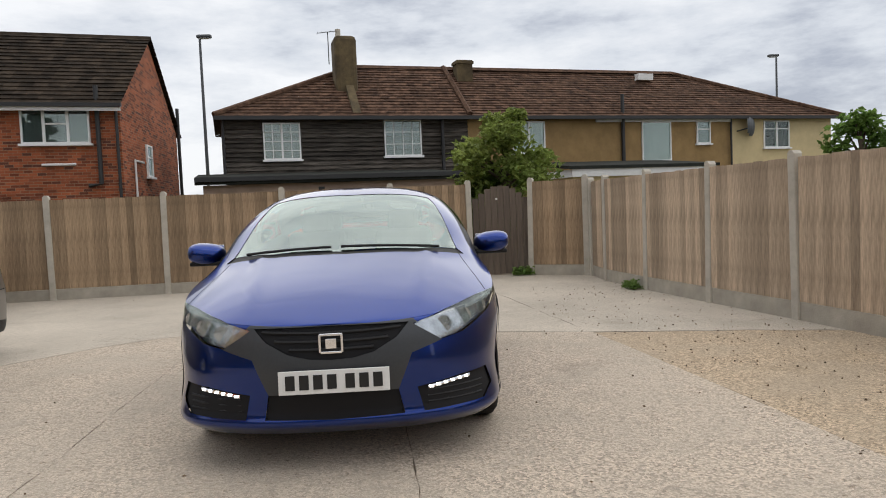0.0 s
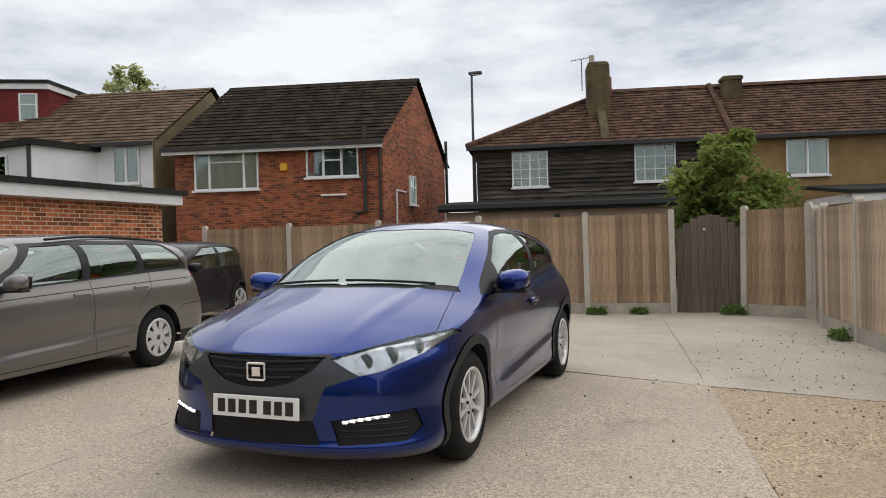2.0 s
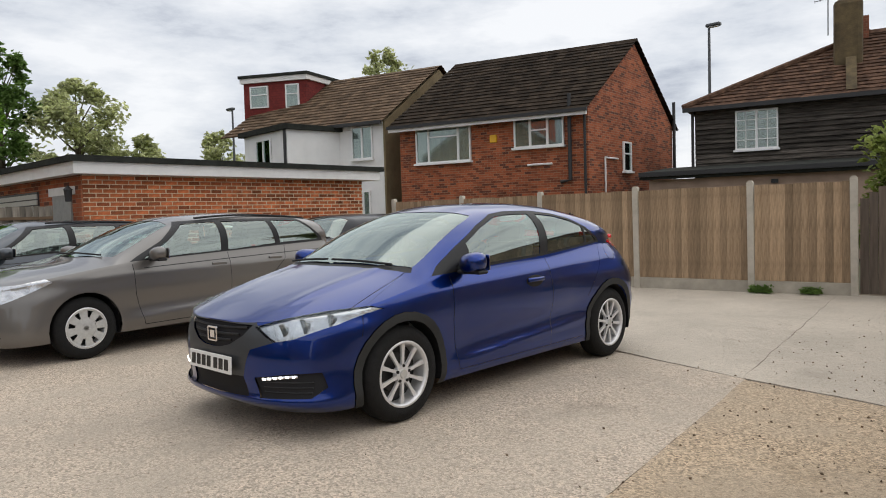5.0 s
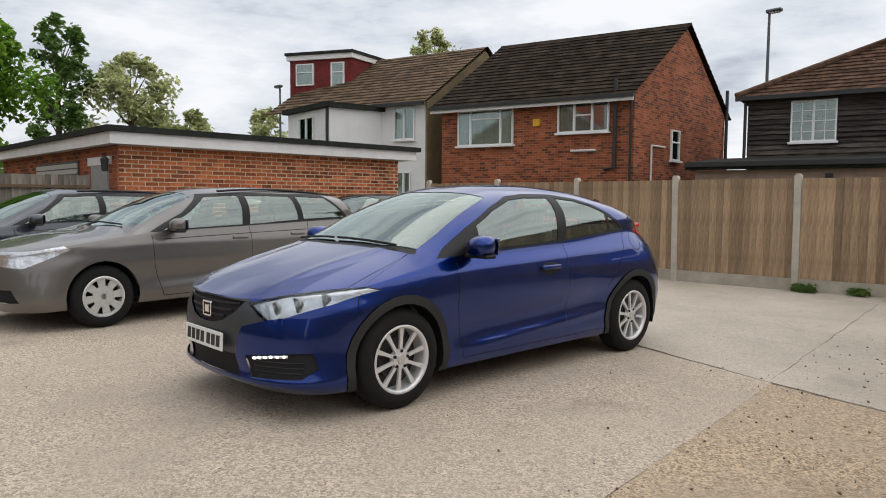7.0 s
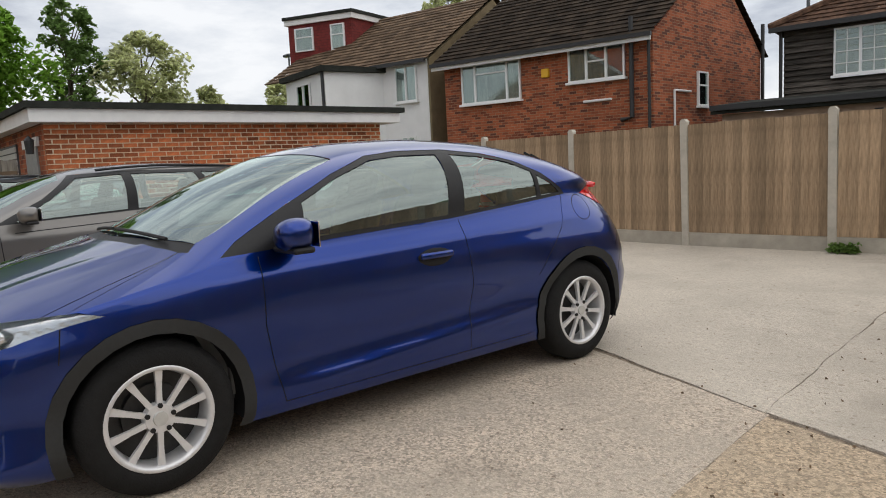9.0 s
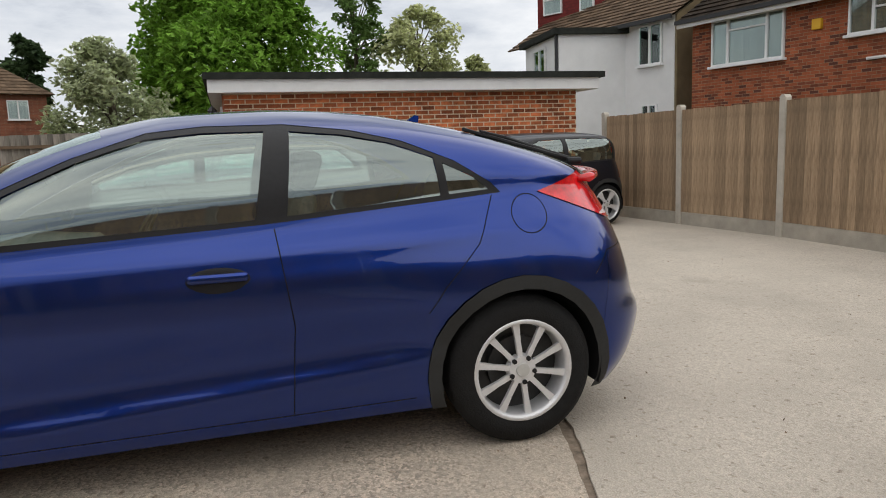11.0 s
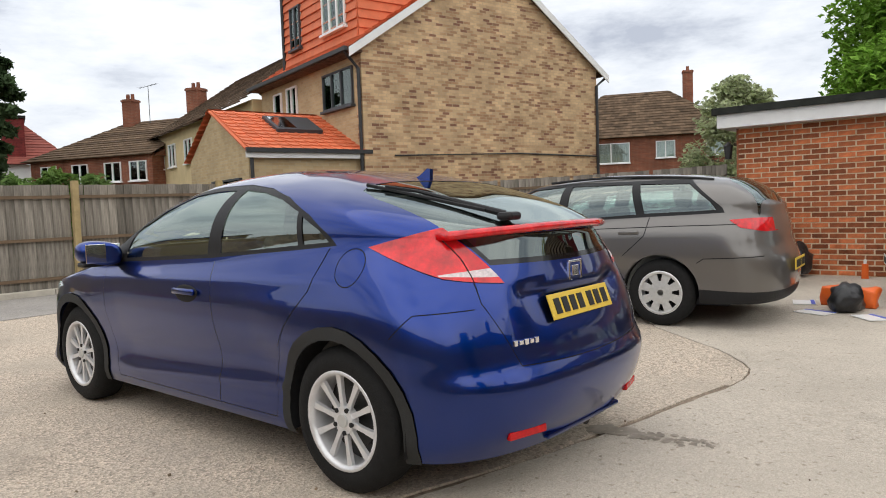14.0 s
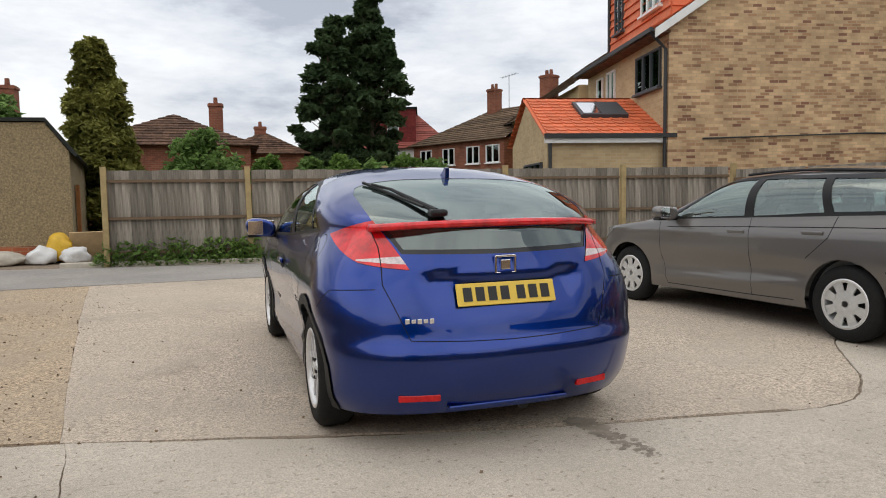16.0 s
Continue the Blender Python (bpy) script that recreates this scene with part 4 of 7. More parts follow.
def small_hatch_parts():
    return dict(
        ends=(-1.86, 1.76), wb=2.467, track=1.46, tyre=0.305, arch=0.34, arch_x=0.78, lip=0.055, half=0.83, under=1.4, wheel="star", rim=0.235, tyre_width=0.2,
        belt=[(-1.86, 0.78), (-1.6, 0.84), (-1.2, 0.875), (-0.6, 0.90), (0.5, 0.93), (1.5, 0.96), (1.76, 0.97)],
        crown=[(-1.86, 0.785), (-1.75, 0.86), (-1.55, 0.93), (-1.28, 0.963), (-1.13, 0.985), (-1.0, 1.045), (-0.80, 1.20), (-0.62, 1.325), (-0.42, 1.385), (0.2, 1.41), (0.8, 1.41), (1.3, 1.375), (1.48, 1.33), (1.62, 1.15), (1.76, 0.975)],
        width=[(0.14, 0.72), (0.22, 0.79), (0.4, 0.825), (0.6, 0.84), (0.8, 0.825), (0.95, 0.79)],
        nose=[(0.14, -1.72), (0.24, -1.83), (0.45, -1.86), (0.62, -1.84), (0.8, -1.80)], tail=[(0.14, 1.62), (0.26, 1.74), (0.5, 1.77), (0.7, 1.74), (0.97, 1.68)],
        nose_round=[(0.14, 0.45), (0.5, 0.55), (0.8, 0.7)], tail_round=[(0.14, 0.45), (0.97, 0.5)],
        sec=[(-1.9, 2.8), (-0.98, 2.8), (-0.38, 3.4), (1.7, 4.2)], sec2=[(-1.9, 1.1), (-1.16, 1.1), (-0.93, 1.7), (-0.53, 3.2), (1.7, 4.0)], floor=[(-1.9, 0.19), (1.8, 0.22)],
        creases=[(0.86, 0.92, 0.006, 0.02, -1.2, 1.4)], grid=((18, 40, 16), 18, 20),
        win=(-0.84, 0.5, 1.42, 1.305, 1.36), four=None, sloped=False, lamp_axis=1,
        screen=[(-0.01, -1.12), (0.4, -1.09), (0.66, -0.98), (0.62, -0.73), (0.57, -0.54), (-0.01, -0.52)],
        back=[(-0.01, 1.31), (0.52, 1.29), (0.60, 1.03), (-0.01, 1.02)],
        tail_lamp=[(1.5, 0.92), (2, 0.92), (2, 0.70), (1.5, 0.70)], tail_in=0.58,
        head_lamp=[(0.56 + 0.105 * math.cos(k * math.pi / 8), 0.735 + 0.125 * math.sin(k * math.pi / 8)) for k in range(16)],
        grille=[(-0.01, 0.73), (0.36, 0.72), (0.40, 0.60), (0.33, 0.545), (-0.01, 0.54)], intake=[(-0.01, 0.40), (0.5, 0.40), (0.55, 0.27), (-0.01, 0.26)],
        seams=[[(-0.55, 0.90), (-0.53, 0.5), (-0.45, 0.26), (0.66, 0.27), (0.72, 0.6), (0.64, 0.93)]],
        cabin=(-0.72, 1.2, 0.3, 0.68), seats=(0.1, 0.85), mirror=(0.92, -0.60, 0.98), handles=((0.48, 0.80),), plates=(0.43, 0.5, 0.02), wiper=(-1.07, 1.02),
    )
# ---- materials of the place ----
def ground_mat(name, base, stone, amount, rough=0.9, stain=(0.16, 0.13, 0.10)):
    """Concrete with exposed pebbles of two sizes, broad stains and fine grit."""
    m = bpy.data.materials.new(name)
    m.use_nodes = True
    nt = m.node_tree
    b = nt.nodes["Principled BSDF"]
    b.inputs["Roughness"].default_value, b.inputs["Specular IOR Level"].default_value = rough, 0.25
    co = nt.nodes.new("ShaderNodeTexCoord")

    def noise_ramp(scale, lo, hi, c0, c1, detail=6, rough_=0.6):
        n = nt.nodes.new("ShaderNodeTexNoise")
        n.inputs["Scale"].default_value, n.inputs["Detail"].default_value, n.inputs["Roughness"].default_value = scale, detail, rough_
        nt.links.new(co.outputs["Object"], n.inputs["Vector"])
        r = nt.nodes.new("ShaderNodeValToRGB")
        r.color_ramp.elements[0].position, r.color_ramp.elements[0].color = lo, c0
        r.color_ramp.elements[1].position, r.color_ramp.elements[1].color = hi, c1
        nt.links.new(n.outputs["Fac"], r.inputs[0])
        return r.outputs[0]

    def mix(kind, fac, a, c):
        x = nt.nodes.new("ShaderNodeMixRGB")
        x.blend_type = kind
        for k, v in ((0, fac), (1, a), (2, c)):
            if isinstance(v, (int, float)):
                x.inputs[k].default_value = v
            elif isinstance(v, tuple):
                x.inputs[k].default_value = v
            else:
                nt.links.new(v, x.inputs[k])
        return x.outputs[0]

    big = noise_ramp(0.55, 0.35, 0.68, (*[c * 0.80 for c in base], 1), (*[min(1, c * 1.12) for c in base], 1), 9, 0.62)
    vor = nt.nodes.new("ShaderNodeTexVoronoi")
    vor.inputs["Scale"].default_value = 85
    nt.links.new(co.outputs["Object"], vor.inputs["Vector"])
    pr = nt.nodes.new("ShaderNodeValToRGB")
    pr.color_ramp.elements[0].position, pr.color_ramp.elements[0].color = 0.0, (*[c * 0.5 for c in stone], 1)
    pr.color_ramp.elements[1].position, pr.color_ramp.elements[1].color = 1.0, (*[min(1, c * 1.75) for c in stone], 1)
    sx = nt.nodes.new("ShaderNodeSeparateColor")
    nt.links.new(vor.outputs["Color"], sx.inputs[0])
    nt.links.new(sx.outputs[0], pr.inputs[0])
    col = mix("MIX", noise_ramp(1.1, 0.38, 0.62, (amount * 0.35,) * 3 + (1,), (min(1, amount),) * 3 + (1,)), big, pr.outputs[0])
    spots = noise_ramp(26, 0.62, 0.70, (1, 1, 1, 1), (0.45, 0.40, 0.35, 1), 3, 0.5)
    col = mix("MULTIPLY", 0.7, col, spots)
    col = mix("MIX", noise_ramp(0.9, 0.56, 0.74, (0, 0, 0, 1), (0.38, 0.38, 0.38, 1), 10, 0.7), col, (*stain, 1))
    col = mix("MULTIPLY", 0.8, col, noise_ramp(170, 0.3, 0.7, (0.62, 0.62, 0.62, 1), (1.2, 1.2, 1.2, 1), 2))
    nt.links.new(col, b.inputs["Base Color"])
    bp = nt.nodes.new("ShaderNodeBump")
    bp.inputs["Strength"].default_value, bp.inputs["Distance"].default_value = 0.55, 0.008
    nt.links.new(vor.outputs["Distance"], bp.inputs["Height"])
    nt.links.new(bp.outputs[0], b.inputs["Normal"])
    return m


def brick_mat(name, c1, c2, mortar, size=(0.225, 0.075), bumpy=0.4, vary=0.3, bias=0.0, c3=None):
    """Bricks of true size, laid in u (x) and z of the object."""
    m = bpy.data.materials.new(name)
    m.use_nodes = True
    nt = m.node_tree
    b = nt.nodes["Principled BSDF"]
    b.inputs["Roughness"].default_value, b.inputs["Specular IOR Level"].default_value = 0.88, 0.25
    co = nt.nodes.new("ShaderNodeTexCoord")
    sp, cb, ad = nt.nodes.new("ShaderNodeSeparateXYZ"), nt.nodes.new("ShaderNodeCombineXYZ"), nt.nodes.new("ShaderNodeMath")
    nt.links.new(co.outputs["Object"], sp.inputs[0])
    ad.operation = "ADD"
    nt.links.new(sp.outputs[0], ad.inputs[0]), nt.links.new(sp.outputs[1], ad.inputs[1])
    nt.links.new(ad.outputs[0], cb.inputs[0]), nt.links.new(sp.outputs[2], cb.inputs[1])
    br = nt.nodes.new("ShaderNodeTexBrick")
    br.inputs["Color1"].default_value, br.inputs["Color2"].default_value, br.inputs["Mortar"].default_value = (*c1, 1), (*c2, 1), (*mortar, 1)
    br.inputs["Scale"].default_value, br.inputs["Mortar Size"].default_value, br.inputs["Mortar Smooth"].default_value = 1.0, 0.006, 0.2
    br.inputs["Bias"].default_value = bias
    br.inputs["Brick Width"].default_value, br.inputs["Row Height"].default_value = size
    nt.links.new(cb.outputs[0], br.inputs["Vector"])
    tone = br.outputs["Color"]
    if c3:
        br.inputs["Color1"].default_value, br.inputs["Color2"].default_value = (0, 0, 0, 1), (1, 1, 1, 1)
        pick = nt.nodes.new("ShaderNodeValToRGB")
        pick.color_ramp.elements[0].position, pick.color_ramp.elements[0].color = 0.0, (*[v * 1.12 for v in c1], 1)
        pick.color_ramp.elements[1].position, pick.color_ramp.elements[1].color = 0.96, (*c3, 1)
        for at, col in ((0.5, [v * 0.9 for v in c1]), (0.72, c2), (0.88, [v * 0.8 for v in c2])):
            pick.color_ramp.elements.new(at).color = (*col, 1)
        nt.links.new(br.outputs["Color"], pick.inputs[0])
        joint = nt.nodes.new("ShaderNodeMixRGB")
        nt.links.new(br.outputs["Fac"], joint.inputs[0])
        nt.links.new(pick.outputs[0], joint.inputs[1])
        joint.inputs[2].default_value = (*mortar, 1)
        tone = joint.outputs[0]
    n = nt.nodes.new("ShaderNodeTexNoise")
    n.inputs["Scale"].default_value, n.inputs["Detail"].default_value, n.inputs["Roughness"].default_value = 1.3, 9, 0.7
    nt.links.new(co.outputs["Object"], n.inputs["Vector"])
    r = nt.nodes.new("ShaderNodeValToRGB")
    r.color_ramp.elements[0].position, r.color_ramp.elements[0].color = 0.3, (1 - vary,) * 3 + (1,)
    r.color_ramp.elements[1].position, r.color_ramp.elements[1].color = 0.7, (1 + vary,) * 3 + (1,)
    nt.links.new(n.outputs["Fac"], r.inputs[0])
    x = nt.nodes.new("ShaderNodeMixRGB")
    x.blend_type, x.inputs[0].default_value = "MULTIPLY", 1.0
    nt.links.new(tone, x.inputs[1]), nt.links.new(r.outputs[0], x.inputs[2])
    nt.links.new(x.outputs[0], b.inputs["Base Color"])
    bp = nt.nodes.new("ShaderNodeBump")
    bp.inputs["Strength"].default_value, bp.inputs["Distance"].default_value, bp.invert = bumpy, 0.01, True
    nt.links.new(br.outputs["Fac"], bp.inputs["Height"])
    nt.links.new(bp.outputs[0], b.inputs["Normal"])
    return m


G_AGG = ground_mat("pebbly_concrete", (0.53, 0.46, 0.375), (0.46, 0.38, 0.30), 0.75)
G_GRAVEL = ground_mat("worn_brown_aggregate", (0.47, 0.385, 0.285), (0.42, 0.325, 0.225), 0.95, stain=(0.26, 0.19, 0.11))
G_SMOOTH = ground_mat("smooth_old_concrete", (0.54, 0.48, 0.40), (0.50, 0.44, 0.37), 0.28)
G_ROAD = ground_mat("light_grey_tarmac", (0.36, 0.34, 0.315), (0.34, 0.31, 0.28), 0.3)
G_SOIL = mat("garden_soil_and_grass", (0.10, 0.10, 0.05), 0.95, 0, 0.4, 2.0, 0.4, 30, col2=(0.13, 0.12, 0.07))
M_CRACK = mat("dark_joint", (0.24, 0.19, 0.145), 0.95, 0, 0.5, 20, spec=0.1)
M_STAIN = mat("damp_oil_stain", (0.23, 0.19, 0.145), 0.7, 0, 0.3, 9, col2=(0.36, 0.31, 0.25))
M_POST = mat("concrete_post", (0.47, 0.43, 0.36), 0.9, 0, 0.18, 5, 0.25, 60)
M_GRAVELBOARD = mat("gravel_board", (0.38, 0.345, 0.285), 0.9, 0, 0.22, 3, 0.25, 60)
M_BOARD = mat("brown_fence_wood", (0.32, 0.225, 0.14), 0.8, 0, 0.34, 5.0, 0.3, 30, obj_random=0.3, stretch=(9, 9, 1.1), spec=0.25)
M_BOARD_R = mat("weathered_fence_wood", (0.43, 0.33, 0.235), 0.85, 0, 0.36, 5.0, 0.3, 30, obj_random=0.3, stretch=(9, 9, 1.1), spec=0.2)
M_GATE = mat("dark_gate_wood", (0.12, 0.092, 0.07), 0.85, 0, 0.35, 3.0, 0.3, 30, obj_random=0.2, stretch=(9, 9, 0.7))
M_OLD = mat("silver_grey_old_wood", (0.24, 0.215, 0.18), 0.9, 0, 0.55, 3.0, 0.5, 30, obj_random=0.38, stretch=(8, 8, 0.6), spec=0.15)
M_OLDPOST = mat("yellowed_timber_post", (0.36, 0.27, 0.13), 0.9, 0, 0.25, 4, 0.2, 40)
M_RAIL = mat("arris_rail_wood", (0.15, 0.10, 0.06), 0.9, 0, 0.2, 6)
M_BRICK_RED = brick_mat("red_house_brick", (0.33, 0.095, 0.042), (0.20, 0.06, 0.032), (0.30, 0.19, 0.12), c3=(0.115, 0.045, 0.032), size=(0.26, 0.075))
M_BRICK_ORANGE = mat("orange_red_brick", (0.40, 0.118, 0.045), 0.85, 0, 0.5, 7, 0.3, 90, obj_random=0.55, spec=0.25)
M_BRICK_JOINED = mat("orange_red_brick_joined", (0.40, 0.118, 0.045), 0.85, 0, 0.5, 7, 0.3, 90, island=0.55, spec=0.25)
M_MORTAR = mat("mortar", (0.62, 0.50, 0.35), 0.95, 0, 0.2, 12, 0.2, 80)
M_BRICK_BEIGE = brick_mat("beige_stock_brick", (0.51, 0.35, 0.20), (0.38, 0.225, 0.125), (0.43, 0.32, 0.20), vary=0.28, c3=(0.22, 0.11, 0.07), size=(0.165, 0.075))
M_BRICK_BEIGE2 = brick_mat("pale_buff_brick", (0.50, 0.38, 0.22), (0.43, 0.31, 0.17), (0.45, 0.37, 0.25), vary=0.15)
M_BRICK_FAR = brick_mat("far_red_brick", (0.26, 0.095, 0.055), (0.19, 0.07, 0.045), (0.24, 0.15, 0.10))
M_BRICK_MAROON = brick_mat("maroon_tile_hanging", (0.20, 0.035, 0.03), (0.15, 0.028, 0.026), (0.10, 0.02, 0.02), (0.17, 0.10), 0.5)
# pale streaks of col2 paint in the light caught by the board tops
M_WEATHER = mat("black_weatherboard_lit_streaks", (0.018, 0.015, 0.013), 0.8, 0, 0.4, 2.5, 0.4, 25, col2=(0.155, 0.135, 0.115), obj_random=0.45, stretch=(0.7, 0.7, 9), spec=0.15)
M_RENDER_OCHRE = mat("ochre_pebbledash", (0.31, 0.20, 0.085), 0.95, 0, 0.2, 2.0, 0.6, 90)
M_RENDER_CREAM = mat("cream_render", (0.60, 0.48, 0.27), 0.9, 0, 0.1, 2.0, 0.2, 60)
M_RENDER_KHAKI = mat("khaki_render", (0.20, 0.155, 0.085), 0.95, 0, 0.2, 2.0, 0.4, 60)
M_RENDER_WHITE = mat("white_render", (0.76, 0.76, 0.75), 0.85, 0, 0.06, 1.5, 0.1, 60)
M_RENDER_PINK = mat("dull_pink_render", (0.36, 0.26, 0.20), 0.95, 0, 0.2, 2.0, 0.2, 60)
M_PEBBLE = mat("brown_pebbledash", (0.27, 0.205, 0.115), 0.95, 0, 0.5, 26, 0.9, 50)
M_TILE_BROWN = mat("brown_roof_tile", (0.085, 0.043, 0.029), 0.85, 0, 0.6, 6.0, 0.6, 25, island=0.42, col2=(0.17, 0.10, 0.066), spec=0.15)
M_TILE_DARK = mat("dark_brown_roof_tile", (0.022, 0.016, 0.012), 0.9, 0, 0.5, 3.0, 0.6, 25, island=0.4, col2=(0.06, 0.044, 0.031), spec=0.1)
M_TILE_GREY = mat("grey_brown_roof_tile", (0.125, 0.085, 0.055), 0.9, 0, 0.4, 3.0, 0.3, 40, island=0.35, spec=0.15)
M_TILE_ORANGE = mat("new_orange_roof_tile", (0.62, 0.155, 0.062), 0.7, 0, 0.15, 3.0, 0.2, 40, island=0.14)
M_TILE_RED = mat("dull_red_roof_tile", (0.28, 0.075, 0.055), 0.8, 0, 0.2, 3.0, 0.2, 40, island=0.2)
M_UPVC = mat("white_upvc", (0.80, 0.80, 0.79), 0.4, 0, 0.04, 5)
M_GREYFRAME = mat("dark_grey_frame", (0.045, 0.048, 0.055), 0.5)
M_FASCIA = mat("white_fascia", (0.74, 0.73, 0.71), 0.6, 0, 0.08, 3)
M_PIPE = mat("black_downpipe", (0.02, 0.02, 0.021), 0.5)
M_FELT = mat("dark_roof_felt", (0.028, 0.03, 0.026), 0.9, 0, 0.4, 5, 0.3, 40, spec=0.15)
M_ROOM = mat("curtained_room", (0.48, 0.51, 0.50), 0.9, 0, 0.25, 1.8, stretch=(6, 6, 0.5))
M_ROOM_MID = mat("net_curtain_room", (0.20, 0.22, 0.23), 0.9, 0, 0.3, 2.2, stretch=(7, 7, 0.5))
M_ROOM_DARK = mat("dim_room", (0.05, 0.06, 0.06), 0.9, 0, 0.4, 1.5)
M_PANE = glass("window_pane", (0.85, 0.88, 0.87), 1.5, 0.06)
M_CHIMNEY = mat("sooty_chimney_render", (0.085, 0.062, 0.038), 0.95, 0, 0.5, 2.0, 0.5, 30, col2=(0.17, 0.125, 0.06))
M_STEEL = mat("grey_steel", (0.10, 0.105, 0.11), 0.5, 0.6)
M_BARK = mat("bark", (0.085, 0.065, 0.045), 0.95, 0, 0.4, 6, 0.6, 30)


def leafy(m):
    """Lets light through the blades."""
    nt = m.node_tree
    b = nt.nodes["Principled BSDF"]
    tr, mx = nt.nodes.new("ShaderNodeBsdfTranslucent"), nt.nodes.new("ShaderNodeMixShader")
    nt.links.new(b.inputs["Base Color"].links[0].from_socket, tr.inputs[0])
    mx.inputs[0].default_value = 0.42
    nt.links.new(b.outputs[0], mx.inputs[1]), nt.links.new(tr.outputs[0], mx.inputs[2])
    nt.links.new(mx.outputs[0], nt.nodes["Material Output"].inputs[0])
    return m


def leaf_mat(name, col, col2):
    return leafy(mat(name, col, 0.6, 0, 0.3, 0.8, col2=col2, island=0.4, spec=0.2))


L_GREEN = leaf_mat("fresh_green_leaf", (0.17, 0.34, 0.04), (0.27, 0.47, 0.07))
L_DARK = leaf_mat("dark_conifer_leaf", (0.042, 0.08, 0.034), (0.085, 0.13, 0.055))
L_PALE = leaf_mat("pale_spring_leaf", (0.50, 0.55, 0.24), (0.72, 0.74, 0.44))
L_OLIVE = leaf_mat("olive_cypress_leaf", (0.19, 0.20, 0.05), (0.33, 0.32, 0.085))
L_BUSH = leaf_mat("bush_leaf", (0.11, 0.22, 0.045), (0.24, 0.36, 0.09))
L_YELLOW = leaf_mat("yellow_green_leaf", (0.15, 0.24, 0.045), (0.36, 0.41, 0.12))
L_MID = leaf_mat("mid_green_leaf", (0.14, 0.25, 0.065), (0.24, 0.36, 0.11))
L_BLOSSOM = leaf_mat("blossom_leaf", (0.34, 0.42, 0.17), (0.68, 0.72, 0.5))
L_WEED = leaf_mat("weed_leaf", (0.13, 0.24, 0.05), (0.24, 0.36, 0.10))


# ---- ground and pavement ----
b = bmesh.new()
bmesh.ops.create_grid(b, x_segments=60, y_segments=60, size=400)
ground = new("ground", mesh_of("ground", b, G_SOIL))
ground.location.z = -0.05
tagged(ground, "dark garden soil and grass beyond the yard", "ground", kind="structure")
pavement = root("pavement", pose(0, 0, 0), "worn concrete yard of large slabs with open joints", "pavement", kind="structure")
b = box((-1.5, -1.5, -0.025), (9.5, 9.0, 0.014))
part("joint_bed", b, M_CRACK, pavement)


def slab(pts, material, rough_edges=0.012, z=0.0, name="concrete_slab", thick=0.03):
    """A slab with slightly broken edges."""
    out = []
    for (x0, y0), (x1, y1) in zip(pts, pts[1:] + pts[:1]):
        n = max(1, int(math.hypot(x1 - x0, y1 - y0) / 0.05))
        for k in range(n):
            x, y = x0 + (x1 - x0) * k / n, y0 + (y1 - y0) * k / n
            w = noise.noise_vector(Vector((x * 3, y * 3, 1.7))) * rough_edges + noise.noise_vector(Vector((x * 11, y * 11, 4.2 + len(pts)))) * rough_edges * 0.55
            out.append((x + w.x, y + w.y))
    b = bmesh.new()
    add_prism(b, out, thick, Matrix.Translation((0, 0, z - thick)))
    bmesh.ops.recalc_face_normals(b, faces=b.faces)
    return part(name, b, material, pavement)


j = 0.0025
slab([(-1.70 + j, 2.02), (-1.28 + j, -6.0), (0.60 - j, -6.0), (0.16 - j, 1.70)], G_AGG)
slab([(0.16 + j, 1.68), (0.60 + j, -6.0), (2.957, -6.0), (2.737, -3.8), (2.477, -1.5), (2.147, 1.12)], G_AGG)
slab([(-2.05, 2.06), (-1.9, 2.075), (-1.70 - j, 2.05), (-1.28 - j, -6.0), (-7.6, -6.0), (-7.6, -2.6), (-3.42, 0.80), (-3.05, 1.22), (-2.72, 1.62), (-2.36, 1.93), (-2.2, 2.02)], G_AGG, 0.018)
slab([(2.15, 1.085), (2.48, -1.5), (2.74, -3.8), (2.96, -6.0), (5.9, -6.0), (5.2, -3.5), (4.72, 0.3), (4.62, 0.45), (3.5, 0.80)], G_GRAVEL)
slab([(2.115 - j, 1.138), (0.8, 1.558), (-0.4, 1.835), (-1.7, 2.064), (-1.9, 2.086), (-2.06, 2.073), (-2.208, 2.032), (-2.37, 1.942), (-2.73, 1.63), (-3.06, 1.23), (-3.43, 0.812), (-7.6, -2.5), (-9.6, -2.4), (-9.4, 6.2), (-7.3, 6.3), (1.30 - j, 7.12)], G_SMOOTH, 0.016)
slab([(4.70, 0.475), (3.5, 0.825), (2.115 + j, 1.142), (1.30 + j, 7.12), (3.75, 7.2)], G_SMOOTH, 0.02)
slab([(5.95, -6.06), (-9.6, -6.06), (-9.6, -2.5), (-10.6, -2.5), (-10.6, -8.4), (-1.5, -8.45), (0.6, -8.4), (3.2, -8.9), (9, -10.2), (9, -6.06)], G_ROAD, 0.02)
# repairs and stains on the slabs
b, stain_rng = bmesh.new(), random.Random(21)
for k in range(150):
    u = stain_rng.random() ** 1.4
    x, y, q = -0.49 - 0.1 * u + stain_rng.gauss(0, 0.035), 1.76 + 0.6 * u + stain_rng.gauss(0, 0.03), stain_rng.uniform(0.008, 0.036) * (1.15 - 0.7 * u)
    b.faces.new([b.verts.new((x + q * stain_rng.uniform(0.6, 1.3) * math.cos(t), y + q * stain_rng.uniform(0.6, 1.3) * math.sin(t), 0.0012 + 0.00002 * k)) for t in (v * 0.785 for v in range(8))])
part("oil_stain", b, M_STAIN, pavement)
